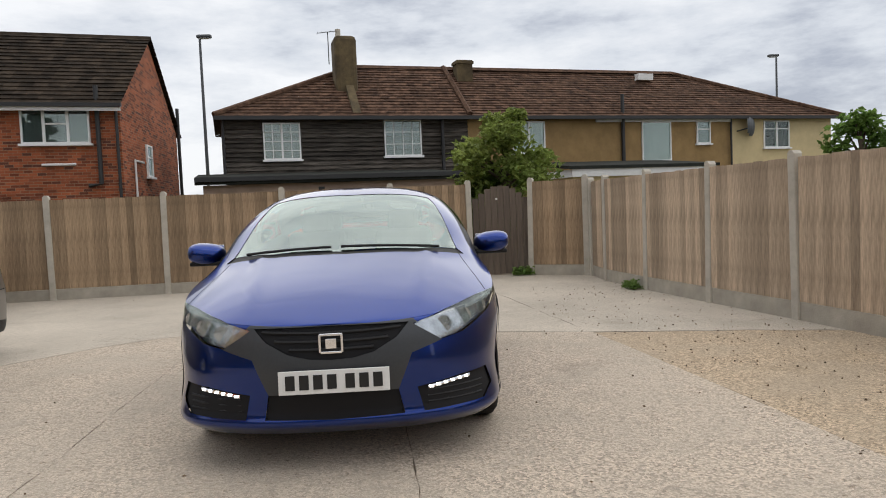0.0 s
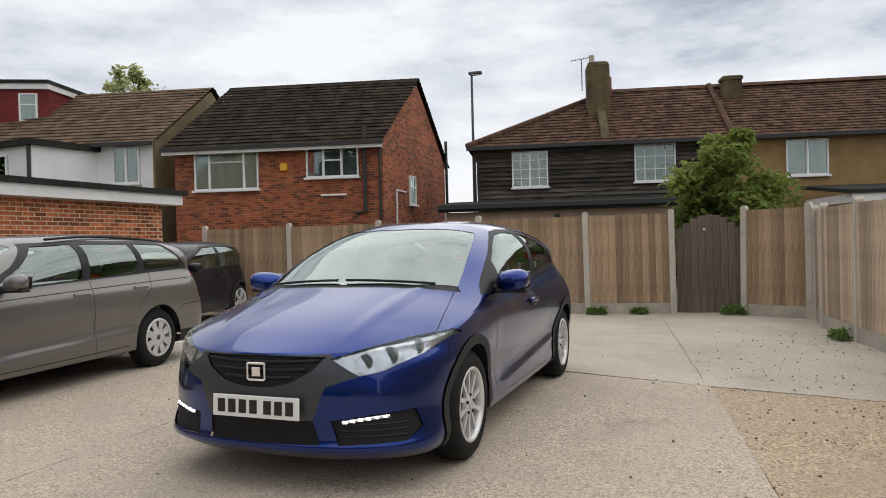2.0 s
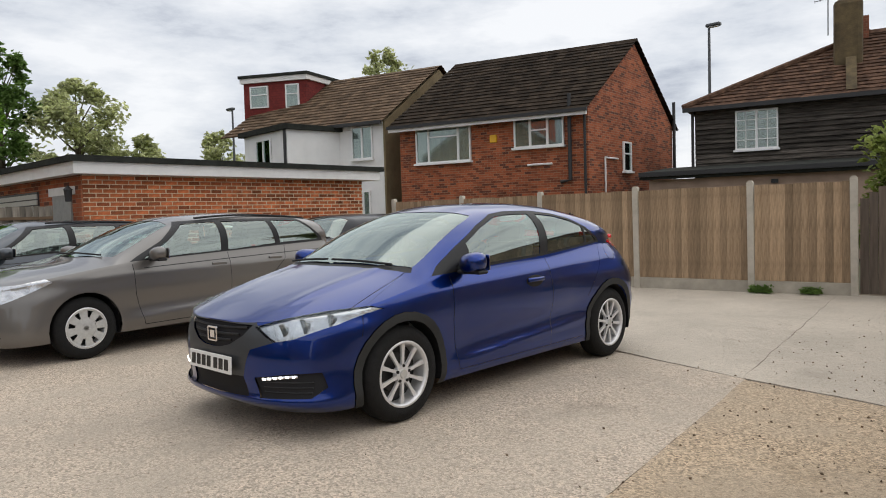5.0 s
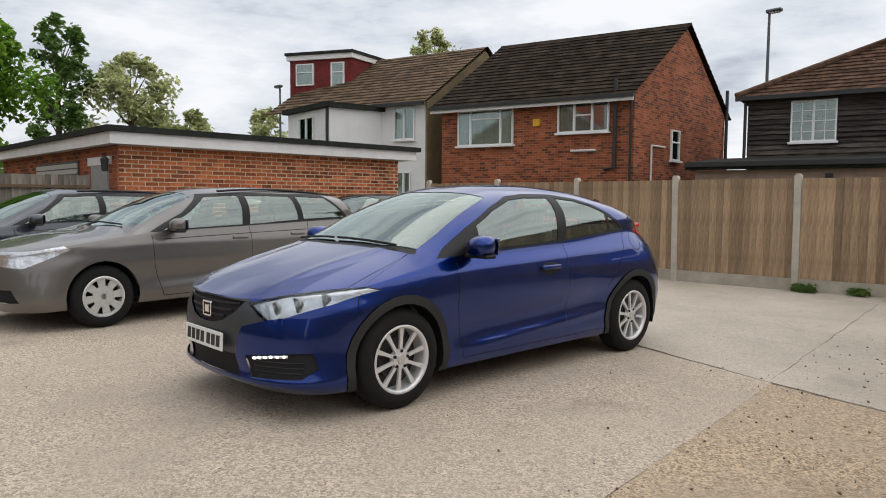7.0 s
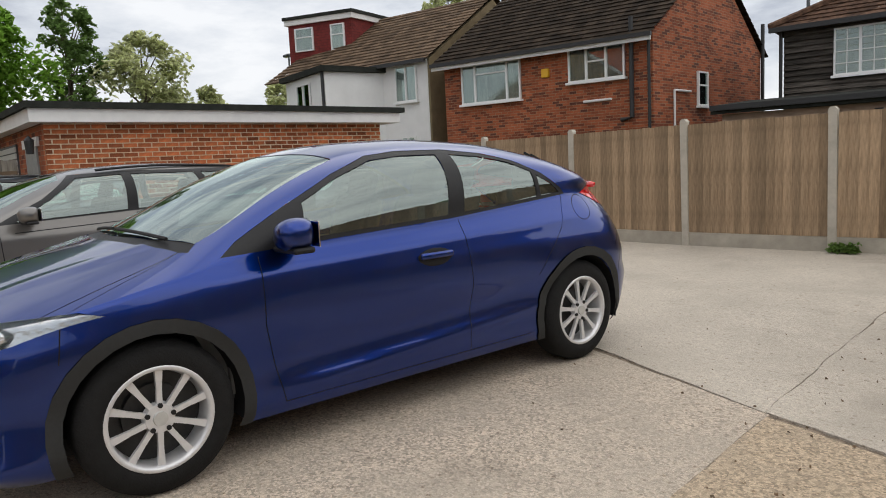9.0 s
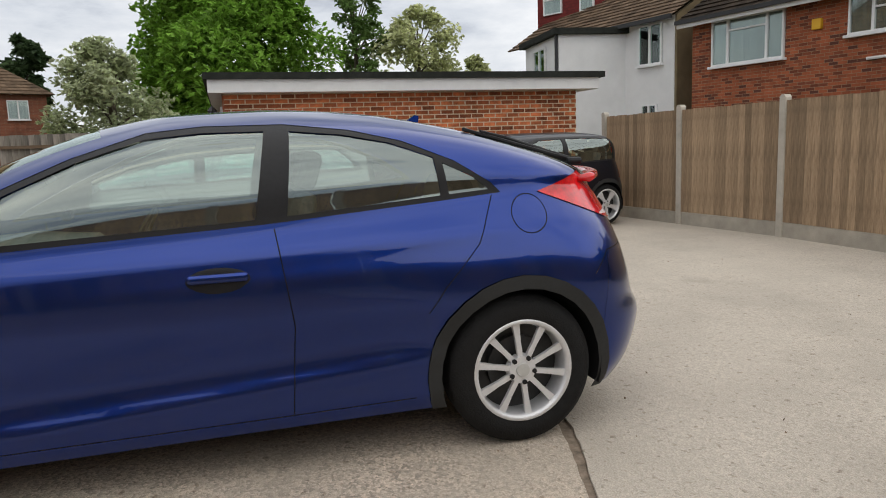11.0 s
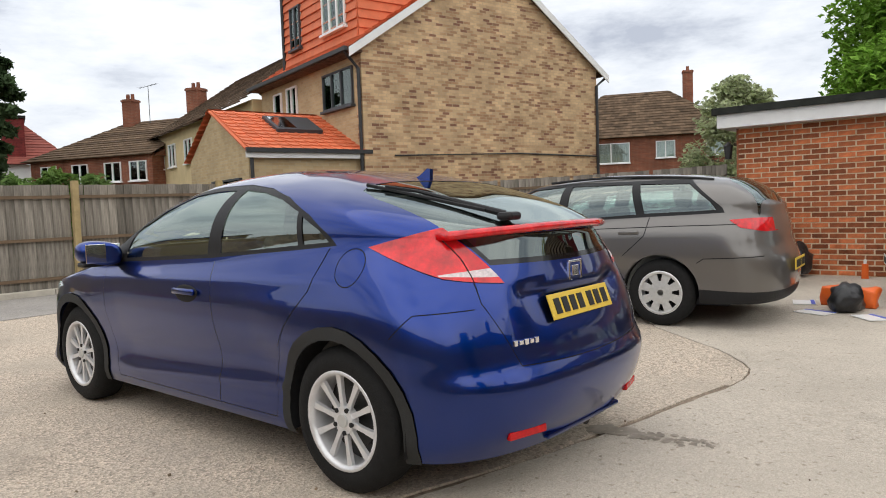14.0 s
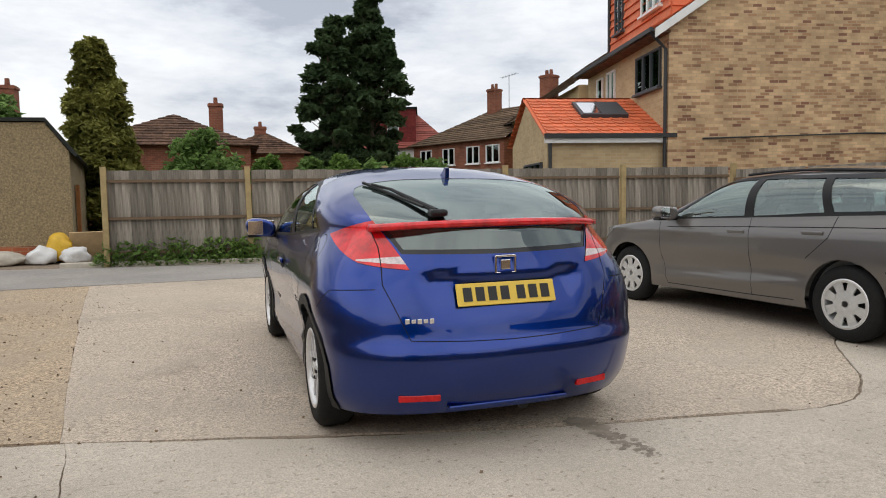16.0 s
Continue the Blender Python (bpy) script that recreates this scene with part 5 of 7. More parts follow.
# kerb at the foot of the old fence
kerb = root("kerb", pose(0, 0, 0), "low worn concrete kerb below the old fence", "kerb", kind="structure")
for k in range(13):
    x = 3.4 - k * 0.92
    y = -8.62 + (-0.16 * (x - 0.5) if x > 0.5 else 0.05 * (0.5 - x) * 0.9)
    o = part("kerb_stone", box((0, 0, 0), (0.455, 0.07, 0.06), 0.012), M_POST, kerb)
    o.matrix_basis = pose(x, y, 0.03, 0, 0, -9 if x > 0.5 else -3)
# loose stones and crumbs
rng = random.Random(4)
b = bmesh.new()
for k in range(900):
    u = rng.random()
    if u < 0.55:
        x, y = rng.uniform(2.3, 4.7), rng.uniform(-5, 1.0)
    elif u < 0.8:
        x, y = rng.uniform(2.0, 4.3), rng.uniform(0.9, 5)
    else:
        x, y = rng.uniform(-7, 4), rng.uniform(-5, 6)
    s = rng.uniform(0.004, 0.013)
    m = Matrix.Translation((x, y, s * 0.35)) @ Euler((rng.random() * 6, rng.random() * 6, 0)).to_matrix().to_4x4() @ Matrix.Diagonal((s, s * 0.8, s * 0.5, 1))
    vs = [b.verts.new(m @ Vector(p)) for p in ((1, 0, 0), (-1, 0, 0), (0, 1, 0), (0, -1, 0), (0, 0, 1), (0, 0, -1))]
    for i0, i1, i2 in ((0, 2, 4), (2, 1, 4), (1, 3, 4), (3, 0, 4)):
        b.faces.new((vs[i0], vs[i1], vs[i2]))
tagged(new("loose_stones", mesh_of("loose_stones", b, mat("brown_pebble", (0.20, 0.14, 0.09), 0.9, island=0.5))), "scattered brown pebbles and crumbs on the concrete", "gravel", kind="stuff")


# ---- fences ----
BOARD = {}


def board_mesh(w, h, t, material, seed):
    key = (round(w, 3), round(h, 2), material.name, seed)
    if key not in BOARD:
        r = random.Random(seed)
        b = bmesh.new()
        add_prism(b, [(-w / 2, 0), (w / 2, 0), (w / 2, h + r.uniform(-0.006, 0.006)), (-w / 2, h + r.uniform(-0.006, 0.006))], t, Matrix(((1, 0, 0, 0), (0, 0, -1, 0), (0, 1, 0, 0), (0, 0, 0, 1))))
        BOARD[key] = mesh_of("board", b, material)
    return BOARD[key]


POST_B = bmesh.new()
add_box(POST_B, (0, 0, 0.86), (0.05, 0.048, 0.86), None, 0.012)
add_prism(POST_B, [(-0.05, 0), (0.05, 0), (0.02, 0.035), (-0.02, 0.035)], 0.096, Matrix(((1, 0, 0, 0), (0, 0, -1, 0.048), (0, 1, 0, 1.715), (0, 0, 0, 1))))
POST_MESH = mesh_of("post", POST_B, M_POST)


def fence(points, material, label, face, heights, board=0.125, gravel=0.19, post=True):
    """Concrete posts at the points with boarded panels between. face: +1 if the boards look to the left of the way along the points."""
    f = root("fence", pose(0, 0, 0), label, "fence", kind="structure")
    for k, (x, y) in enumerate(points):
        dx, dy = (points[min(k + 1, len(points) - 1)][0] - points[max(k - 1, 0)][0], points[min(k + 1, len(points) - 1)][1] - points[max(k - 1, 0)][1])
        if post:
            o = new("post", POST_MESH)
            o.parent = f
            o.matrix_basis = pose(x, y, -0.02, rng.uniform(-0.8, 0.8), rng.uniform(-0.8, 0.8), math.degrees(math.atan2(dy, dx))) @ Matrix.Diagonal((1, 1, heights / 1.72, 1))
    for (x0, y0), (x1, y1) in zip(points, points[1:]):
        l, a = math.hypot(x1 - x0, y1 - y0), math.degrees(math.atan2(y1 - y0, x1 - x0))
        m = pose(x0, y0, 0, 0, 0, a) if face < 0 else pose(x1, y1, 0, 0, 0, a + 180)
        if gravel:
            o = part("gravel_board", box((l / 2, 0, gravel / 2 - 0.01), (l / 2 - 0.045, 0.022, gravel / 2), 0.005), M_GRAVELBOARD, f)
            o.matrix_basis = m
        h = heights - 0.06 - gravel
        for z in (0.25, h * 0.5, h - 0.2):
            o = part("arris_rail", box((l / 2, 0.03, gravel + z), (l / 2 - 0.05, 0.02, 0.025)), M_RAIL, f)
            o.matrix_basis = m
        n = max(2, round((l - 0.1) / (board - 0.02)))
        step = (l - 0.1) / n
        for k in range(n):
            o = new("board", board_mesh(step + 0.006, h, 0.015, material, rng.randrange(5)))
            o.parent = f
            o.matrix_basis = m @ pose(0.05 + step * (k + 0.5), -0.008, gravel - 0.005, rng.uniform(-0.25, 0.25), rng.uniform(-0.3, 0.3), 4)
    return f


NORTH = [(-7.32, 6.22), (-5.46, 6.40), (-3.66, 6.60), (-1.67, 6.62), (0.17, 6.80), (1.54, 7.01)]
fence(NORTH, M_BOARD, "brown feather-edge fence with concrete posts and gravel boards", -1, 1.72)
fence([(2.62, 6.92), (3.50, 6.42)], M_BOARD, "short brown fence panel beside the gate", -1, 1.72)
EAST = [(3.58, 6.30), (3.55, 5.42), (3.72, 4.05), (3.97, 2.60), (4.24, 1.22), (4.42, 0.05), (4.70, -1.5), (4.98, -3.1), (5.30, -4.8), (5.62, -6.5)]
fence(EAST, M_BOARD_R, "weathered feather-edge fence with concrete posts and gravel boards", -1, 1.66)
gate = root("gate", pose(1.60, 7.03, 0.03, 0, 0, 2.5), "dark weathered wooden gate with an arched top", "gate")
for k in range(9):
    x = 0.06 + k * 0.113
    h = 1.32 + 0.27 * math.sin(math.pi * (k + 0.5) / 9)
    o = new("board", board_mesh(0.108, h, 0.016, M_GATE, k))
    o.parent = gate
    o.matrix_basis = pose(x, 0, 0)
for z in (0.25, 1.05):
    part("ledge", box((0.51, 0.02, z), (0.49, 0.015, 0.05)), M_GATE, gate)
part("latch", box((0.44, -0.02, 1.35), (0.02, 0.006, 0.02), 0.003), M_FASCIA, gate)
OLD = [(3.05, -9.0), (0.52, -8.8), (-2.05, -8.55), (-4.6, -8.3), (-7.1, -7.85), (-9.5, -7.3)]
fo = fence(OLD, M_OLD, "old silver-grey vertical board fence with yellowed posts", 1, 1.82, board=0.15, gravel=0.0, post=False)
for x, y in OLD:
    o = part("post", box((0, 0, 0.90), (0.05, 0.05, 0.92), 0.008), M_OLDPOST, fo)
    o.matrix_basis = pose(x, y + 0.06, 0, rng.uniform(-1, 1), rng.uniform(-1, 1), 0)
WEST = [(-9.5, -7.3), (-9.62, -5.4), (-9.6, -3.6), (-9.3, -1.8), (-8.75, -0.25)]
fence(WEST, M_OLD, "old grey board fence running to the garage", 1, 1.75, board=0.115, gravel=0.0, post=False)


# ---- buildings ----
def frame_of(o, ux, vy):
    """The pose with its x axis along ux and its y axis along vy, in plan."""
    return Matrix(((ux[0], vy[0], 0, o[0]), (ux[1], vy[1], 0, o[1]), (0, 0, 1, 0), (0, 0, 0, 1)))


def building(name, o, ux, vy, label, category="house"):
    h = root(name, Matrix.Translation((o[0], o[1], 0)), label, category)
    FR[h.name] = frame_of((0, 0), ux, vy)
    return h


FR = {}


def hpart(h, name, b, material, label="", parent=None):
    bmesh.ops.transform(b, matrix=FR[h.name], verts=b.verts)
    bmesh.ops.recalc_face_normals(b, faces=b.faces)
    return part(name, b, material, parent or h, label)


def window(h, u0, u1, z0, z1, v=0.0, axis="u", cols=(0.5,), rows=(), material=None, room=None, sill=True, out=-1, bars=0.0):
    """A window proud of the wall v = const (axis u) or u = const (axis v): frame, panes, glazing bars, sill and the room behind it."""
    material, room = material or M_UPVC, room or M_ROOM
    w, hh, t = u1 - u0, z1 - z0, 0.045
    win = new("window")
    win.parent = h

    def put(name, c, half, m, bev=0.0):
        (cu, cv, cz), (hu, hv, hz) = c, half
        if axis == "u":
            b = box((cu, v + out * cv, cz), (hu, hv, hz), bev)
        else:
            b = box((v - out * cv, cu, cz), (hv, hu, hz), bev)
        return hpart(h, name, b, m, "", win)

    cu, cz = (u0 + u1) / 2, (z0 + z1) / 2
    put("room", (cu, -0.02, cz), (w / 2, 0.035, hh / 2), room)
    pane = put("pane", (cu, 0.03, cz), (w / 2 - t, 0.004, hh / 2 - t), M_PANE)
    pane.visible_shadow = False
    for c, half in (((cu, 0.035, z0 + t / 2), (w / 2, 0.035, t / 2)), ((cu, 0.035, z1 - t / 2), (w / 2, 0.035, t / 2)), ((u0 + t / 2, 0.035, cz), (t / 2, 0.035, hh / 2 - t)), ((u1 - t / 2, 0.035, cz), (t / 2, 0.035, hh / 2 - t))):
        put("frame", c, half, material)
    for f in cols:
        put("mullion", (u0 + w * f, 0.04, cz), (t * 0.7, 0.034, hh / 2 - t), material)
    for f, a0, a1 in rows:
        put("transom", (u0 + w * (a0 + a1) / 2, 0.042, z0 + hh * f), (w * (a1 - a0) / 2, 0.03, t * 0.45), material)
    if bars:
        n, k = int(w / bars), int(hh / bars)
        for i in range(1, n):
            put("glazing_bar", (u0 + w * i / n, 0.04, cz), (0.011, 0.012, hh / 2 - t), material)
        for i in range(1, k):
            put("glazing_bar", (cu, 0.04, z0 + hh * i / k), (w / 2 - t, 0.012, 0.011), material)
    if sill:
        put("sill", (cu, 0.06, z0 - 0.03), (w / 2 + 0.05, 0.08, 0.03), material)
    return win


def tiled(h, name, corners, material, course=0.3, tile=0.0, parent=None, thick=0.035, kind=""):
    """A roof slope of overlapping courses: corners are eave left, eave right, top right, top left, in the house's frame."""
    e0, e1, t1, t0 = (Vector(c) for c in corners)
    nrm = (e1 - e0).cross(t0 - e0)
    if nrm.length < 1e-6:
        nrm = (e1 - e0).cross(t1 - e0)
    nrm.normalize()
    if nrm.z < 0:
        nrm = -nrm
    n = max(2, int(((t0 + t1) / 2 - (e0 + e1) / 2).length / course))
    b = bmesh.new()
    for k in range(n):
        a, c = k / n, min(1.0, (k + 1.12) / n)
        l0, r0, l1, r1 = e0.lerp(t0, a), e1.lerp(t1, a), e0.lerp(t0, c), e1.lerp(t1, c)
        m = max(1, int((r0 - l0).length / tile)) if tile else 1
        for i in range(m):
            p0, p1, q0, q1 = l0.lerp(r0, i / m), l0.lerp(r0, (i + 1) / m), l1.lerp(r1, i / m), l1.lerp(r1, (i + 1) / m)
            up = nrm * (thick * (1 + 0.25 * rng.random()))
            vs = [b.verts.new(p) for p in (p0 + up, p1 + up, q1 + nrm * 0.004, q0 + nrm * 0.004, p0 - nrm * 0.01, p1 - nrm * 0.01)]
            b.faces.new(vs[:4])
            b.faces.new((vs[4], vs[5], vs[1], vs[0]))
    bmesh.ops.transform(b, matrix=FR[h.name], verts=b.verts)
    o = part(name, b, material, parent or h)
    tagged(o, kind="stuff")
    return o


def prism_u(pts_vz, u0, u1):
    """A cross-section in v, z drawn along u."""
    return add_prism(bmesh.new(), pts_vz, u1 - u0, Matrix(((0, 0, 1, u0), (1, 0, 0, 0), (0, 1, 0, 0), (0, 0, 0, 1))))


def rect(u0, u1, v0, v1, z0, z1):
    return box(((u0 + u1) / 2, (v0 + v1) / 2, (z0 + z1) / 2), ((u1 - u0) / 2, (v1 - v0) / 2, (z1 - z0) / 2))


def chimney(h, u, v, z0, z1, w, d, material, pots=1, pot=None):
    c = new("chimney")
    c.parent = h
    hpart(h, "shaft", rect(u - w / 2, u + w / 2, v - d / 2, v + d / 2, z0, z1), material, "", c)
    hpart(h, "cap", rect(u - w / 2 - 0.04, u + w / 2 + 0.04, v - d / 2 - 0.04, v + d / 2 + 0.04, z1 - 0.14, z1 - 0.04), material, "", c)
    for k in range(pots):
        x = u + (k - (pots - 1) / 2) * 0.3
        hpart(h, "pot", tube((x, v, z1), (x, v, z1 + 0.28), 0.10, 0.085, 12), pot or M_POST, "", c)


def aerial(h, u, v, z0, z1, arm=0.7):
    b = tube((u, v, z0), (u, v, z1), 0.018, n=6)
    add_tube(b, (u - arm / 2, v, z1 - 0.05), (u + arm / 2, v, z1 + 0.05), 0.012, n=5)
    for k in range(6):
        x = u - arm / 2 + arm * k / 5
        add_tube(b, (x, v - 0.15, z1 - 0.05 + 0.1 * k / 5), (x, v + 0.15, z1 - 0.05 + 0.1 * k / 5), 0.007, n=4)
    hpart(h, "aerial", b, M_STEEL)


def drain(h, pts, r=0.05, material=None):
    b = bmesh.new()
    add_sweep(b, pts, r, 8)
    hpart(h, "drainpipe", b, material or M_PIPE)


# red brick house with a gable
rh = building("house", (-13.55, 12.3), (0.9657, 0.2596), (-0.117, 0.993), "red brick two-storey house with dark tiled gable roof")
W, D = 6.63, 7.55
hpart(rh, "wall", prism_u([(0, 0), (D, 0), (D, 4.45), (D / 2, 6.98), (0, 4.45)], 0, W), M_BRICK_RED)
tiled(rh, "roof", [(-0.25, -0.35, 4.36), (W + 0.12, -0.35, 4.36), (W + 0.12, D / 2, 7.10), (-0.25, D / 2, 7.10)], M_TILE_DARK, 0.26, 0.33)
tiled(rh, "roof", [(W + 0.12, D + 0.35, 4.36), (-0.25, D + 0.35, 4.36), (-0.25, D / 2, 7.10), (W + 0.12, D / 2, 7.10)], M_TILE_DARK, 0.26)
hpart(rh, "ridge", prism_u([(D / 2 - 0.12, 7.04), (D / 2 + 0.12, 7.04), (D / 2, 7.16)], -0.25, W + 0.12), M_TILE_DARK)
hpart(rh, "fascia", rect(-0.2, W + 0.1, -0.36, -0.30, 4.2, 4.38), M_FASCIA)
hpart(rh, "gutter", rect(-0.2, W + 0.15, -0.44, -0.36, 4.30, 4.40), M_PIPE)
window(rh, 0.67, 2.73, 3.10, 4.26, cols=(0.24, 0.78), rows=((0.74, 0.24, 0.78),))
window(rh, 4.26, 5.89, 3.38, 4.32, cols=(0.33, 0.68), rows=((0.55, 0.33, 0.68),), room=M_ROOM_MID)
window(rh, 2.60, 3.25, 2.62, 3.60, v=W, axis="v", cols=(), rows=((0.6, 0, 1),), out=-1)
drain(rh, [(6.1, -0.1, 4.9), (6.1, -0.1, 2.3), (5.8, -0.1, 2.25)], 0.06)
drain(rh, [(W - 0.08, -0.06, 4.3), (W - 0.08, -0.06, 0)], 0.04)
drain(rh, [(W + 0.05, 1.1, 3.0), (W + 0.05, 2.1, 3.0)], 0.03, M_FASCIA)
drain(rh, [(W + 0.05, 1.1, 3.0), (W + 0.05, 1.1, 0)], 0.03, M_FASCIA)
drain(rh, [(4.7, -0.05, 2.83), (5.5, -0.05, 2.83)], 0.035, M_FASCIA)
drain(rh, [(W + 0.1, D - 0.1, 5.4), (W + 0.1, D - 0.1, 0)], 0.06)
hpart(rh, "alarm_box", box((3.55, -0.05, 3.74), (0.11, 0.05, 0.12), 0.02), mat("yellow_alarm_box", (0.75, 0.42, 0.02), 0.5))

# white rendered house with a maroon dormer
wh = building("house", (-18.9, 11.2), (0.9657, 0.2596), (-0.2, 0.98), "white rendered house with khaki gable and brown tiled roof")
hpart(wh, "wall", rect(0.0, 4.55, 0.0, 7.5, 0, 4.75), M_RENDER_WHITE)
hpart(wh, "gable_wall", prism_u([(0.02, 0), (7.5, 0), (7.5, 4.75), (3.8, 7.15), (0.02, 4.75)], 4.5, 4.62), M_RENDER_KHAKI)
tiled(wh, "roof", [(-3.0, -0.3, 4.68), (4.72, -0.3, 4.68), (4.72, 3.8, 7.3), (-3.0, 3.8, 7.3)], M_TILE_GREY, 0.26, 0.33)
tiled(wh, "roof", [(4.72, 7.8, 4.68), (-3.0, 7.8, 4.68), (-3.0, 3.8, 7.3), (4.72, 3.8, 7.3)], M_TILE_GREY, 0.26)
hpart(wh, "gutter", rect(2.4, 4.7, -0.36, -0.26, 4.62, 4.74), M_PIPE)
window(wh, 3.22, 4.12, 3.45, 4.62, cols=(0.5,))
window(wh, 3.35, 3.95, 1.3, 2.3, cols=(0.5,))
ex = building("rear_extension", (-19.75, 10.0), (0.9966, -0.082), (0.1, 0.995), "white rendered flat-roofed extension with a dark roof edge")
hpart(ex, "wall", rect(0, 3.2, 0, 2.8, 0, 4.5), M_RENDER_WHITE)
hpart(ex, "flat_roof", rect(-0.18, 3.35, -0.18, 2.8, 4.5, 4.68), M_FELT)
window(ex, 1.0, 2.1, 3.05, 4.28, cols=(0.5,))
drain(ex, [(3.15, -0.06, 4.5), (3.15, -0.06, 0)], 0.05)
do = building("dormer_storey", (-22.3, 11.6), (0.874, 0.486), (-0.3, 0.954), "maroon tile-hung box dormer with flat roof")
hpart(do, "wall", rect(0, 2.85, 0, 3.2, 4.5, 7.1), M_BRICK_MAROON)
hpart(do, "fascia", rect(-0.1, 2.95, -0.1, 3.2, 7.1, 7.3), M_FASCIA)
hpart(do, "flat_roof", rect(-0.15, 3.0, -0.15, 3.25, 7.3, 7.42), M_FELT)
window(do, 0.32, 1.15, 6.05, 6.95, cols=(), rows=((0.6, 0, 1),), sill=False)
window(do, 1.95, 2.55, 5.95, 6.95, cols=(), rows=((0.6, 0, 1),), sill=False)

# row of old cottages: black weatherboard, ochre and cream render
bh = building("cottage_row", (-5.1, 16.87), (0.9699, 0.2437), (-0.2437, 0.9699), "old cottages in black weatherboard and ochre render, brown tiled roof")
L, D = 23.9, 5.0
hpart(bh, "wall", rect(0.0, 8.05, 0.06, D, 0, 4.45), M_ROOM_DARK)
for k in range(30):
    z = 0.05 + k * 0.147
    b = bmesh.new()
    add_prism(b, [(0.05, z), (-0.015 - 0.012 * rng.random(), z), (0.045, z + 0.158)], 8.05, Matrix(((0, 0, 1, 0), (1, 0, 0, 0), (0, 1, 0, 0), (0, 0, 0, 1))))
    hpart(bh, "weatherboard", b, M_WEATHER)
hpart(bh, "wall", rect(8.05, 18.95, 0.0, D, 0, 4.45), M_RENDER_OCHRE)
hpart(bh, "wall", rect(18.95, L, -0.02, D, 0, 4.45), M_RENDER_CREAM)
r0, r1, rz, ov = 4.7, 18.1, 6.46, 0.3
tiled(bh, "roof", [(-ov, -ov, 4.36), (8.05, -ov, 4.36), (8.05, D / 2, rz + 0.05), (r0, D / 2, rz + 0.05)], M_TILE_BROWN, 0.24, 0.28)
tiled(bh, "roof", [(8.05, -ov, 4.36), (L + ov, -ov, 4.36), (r1, D / 2, rz), (8.05, D / 2, rz)], M_TILE_BROWN, 0.24, 0.28)
tiled(bh, "roof", [(-ov, D + ov, 4.36), (-ov, -ov, 4.36), (r0, D / 2, rz + 0.05), (r0, D / 2, rz + 0.05)], M_TILE_BROWN, 0.24)
tiled(bh, "roof", [(L + ov, -ov, 4.36), (L + ov, D + ov, 4.36), (r1, D / 2, rz), (r1, D / 2, rz)], M_TILE_BROWN, 0.24)
tiled(bh, "roof", [(L + ov, D + ov, 4.36), (-ov, D + ov, 4.36), (r0, D / 2, rz), (r1, D / 2, rz)], M_TILE_BROWN, 0.24)
hpart(bh, "ridge", prism_u([(D / 2 - 0.13, rz + 0.02), (D / 2 + 0.13, rz + 0.02), (D / 2, rz + 0.15)], r0, r1), M_TILE_BROWN)
for p, q in (((-ov, -ov, 4.42), (r0, D / 2, rz + 0.1)), ((L + ov, -ov, 4.42), (r1, D / 2, rz + 0.06))):
    hpart(bh, "hip_tiles", tube(p, q, 0.09, n=6), M_TILE_BROWN)
hpart(bh, "party_verge", tube((8.05, -ov, 4.45), (8.05, D / 2, rz + 0.12), 0.10, n=6), M_TILE_BROWN)
hpart(bh, "gutter", rect(-ov, L + ov, -ov - 0.09, -ov + 0.02, 4.26, 4.38), M_PIPE)
hpart(bh, "fascia", rect(13.0, 18.9, -0.12, -0.05, 4.18, 4.30), M_FASCIA)
window(bh, 1.16, 2.33, 3.03, 4.2, cols=(0.5,), bars=0.29, room=M_ROOM_MID)
window(bh, 5.08, 6.36, 3.08, 4.28, cols=(), bars=0.31, room=M_ROOM_MID)
window(bh, 14.93, 16.2, 2.72, 4.2, cols=(), room=M_ROOM)
window(bh, 17.35, 17.98, 3.35, 4.24, cols=(), rows=((0.62, 0, 1),), room=M_ROOM_DARK)
window(bh, 20.5, 21.75, 3.15, 4.22, cols=(0.5,), rows=((0.7, 0, 1),), room=M_ROOM)
window(bh, 9.7, 10.95, 3.1, 4.22, cols=(0.5,), room=M_ROOM)
# tall shouldered chimney stack
ch = new("chimney")
ch.parent = bh
b = bmesh.new()
add_box(b, (4.12, 1.45, 5.75), (0.38, 0.46, 1.55), None, 0.14)
hpart(bh, "shaft", b, M_CHIMNEY, "", ch)
hpart(bh, "flashing", prism_u([(-0.2, 4.5), (0.9, 4.5), (0.95, 5.6)], 4.05, 4.32), M_CHIMNEY, "", ch)
hpart(bh, "pot", tube((3.95, 1.5, 7.25), (3.95, 1.5, 7.6), 0.10, 0.09, 12), M_POST, "", ch)
hpart(bh, "rear_shaft", rect(4.4, 4.68, 2.2, 2.7, 6.2, 7.0), M_BRICK_FAR, "", ch)
aerial(bh, 3.6, 1.5, 6.4, 7.5)
chimney(bh, 8.65, 2.0, 5.5, 6.72, 0.6, 0.5, M_CHIMNEY, 0)
hpart(bh, "skylight", rect(16.0, 16.7, 1.75, 2.0, 6.1, 6.35), M_FASCIA)
drain(bh, [(-0.05, -0.12, 4.3), (-0.05, -0.12, 2.4)], 0.045)
drain(bh, [(14.1, -0.1, 5.2), (14.1, -0.1, 2.4)], 0.07)
drain(bh, [(7.1, -0.1, 4.3), (7.1, -0.1, 2.4)], 0.06)
drain(bh, [(18.9, -0.1, 4.3), (18.9, -0.1, 2.4)], 0.04)
dish = new("satellite_dish")
dish.parent = bh
b = bmesh.new()
bmesh.ops.create_uvsphere(b, u_segments=24, v_segments=12, radius=1)
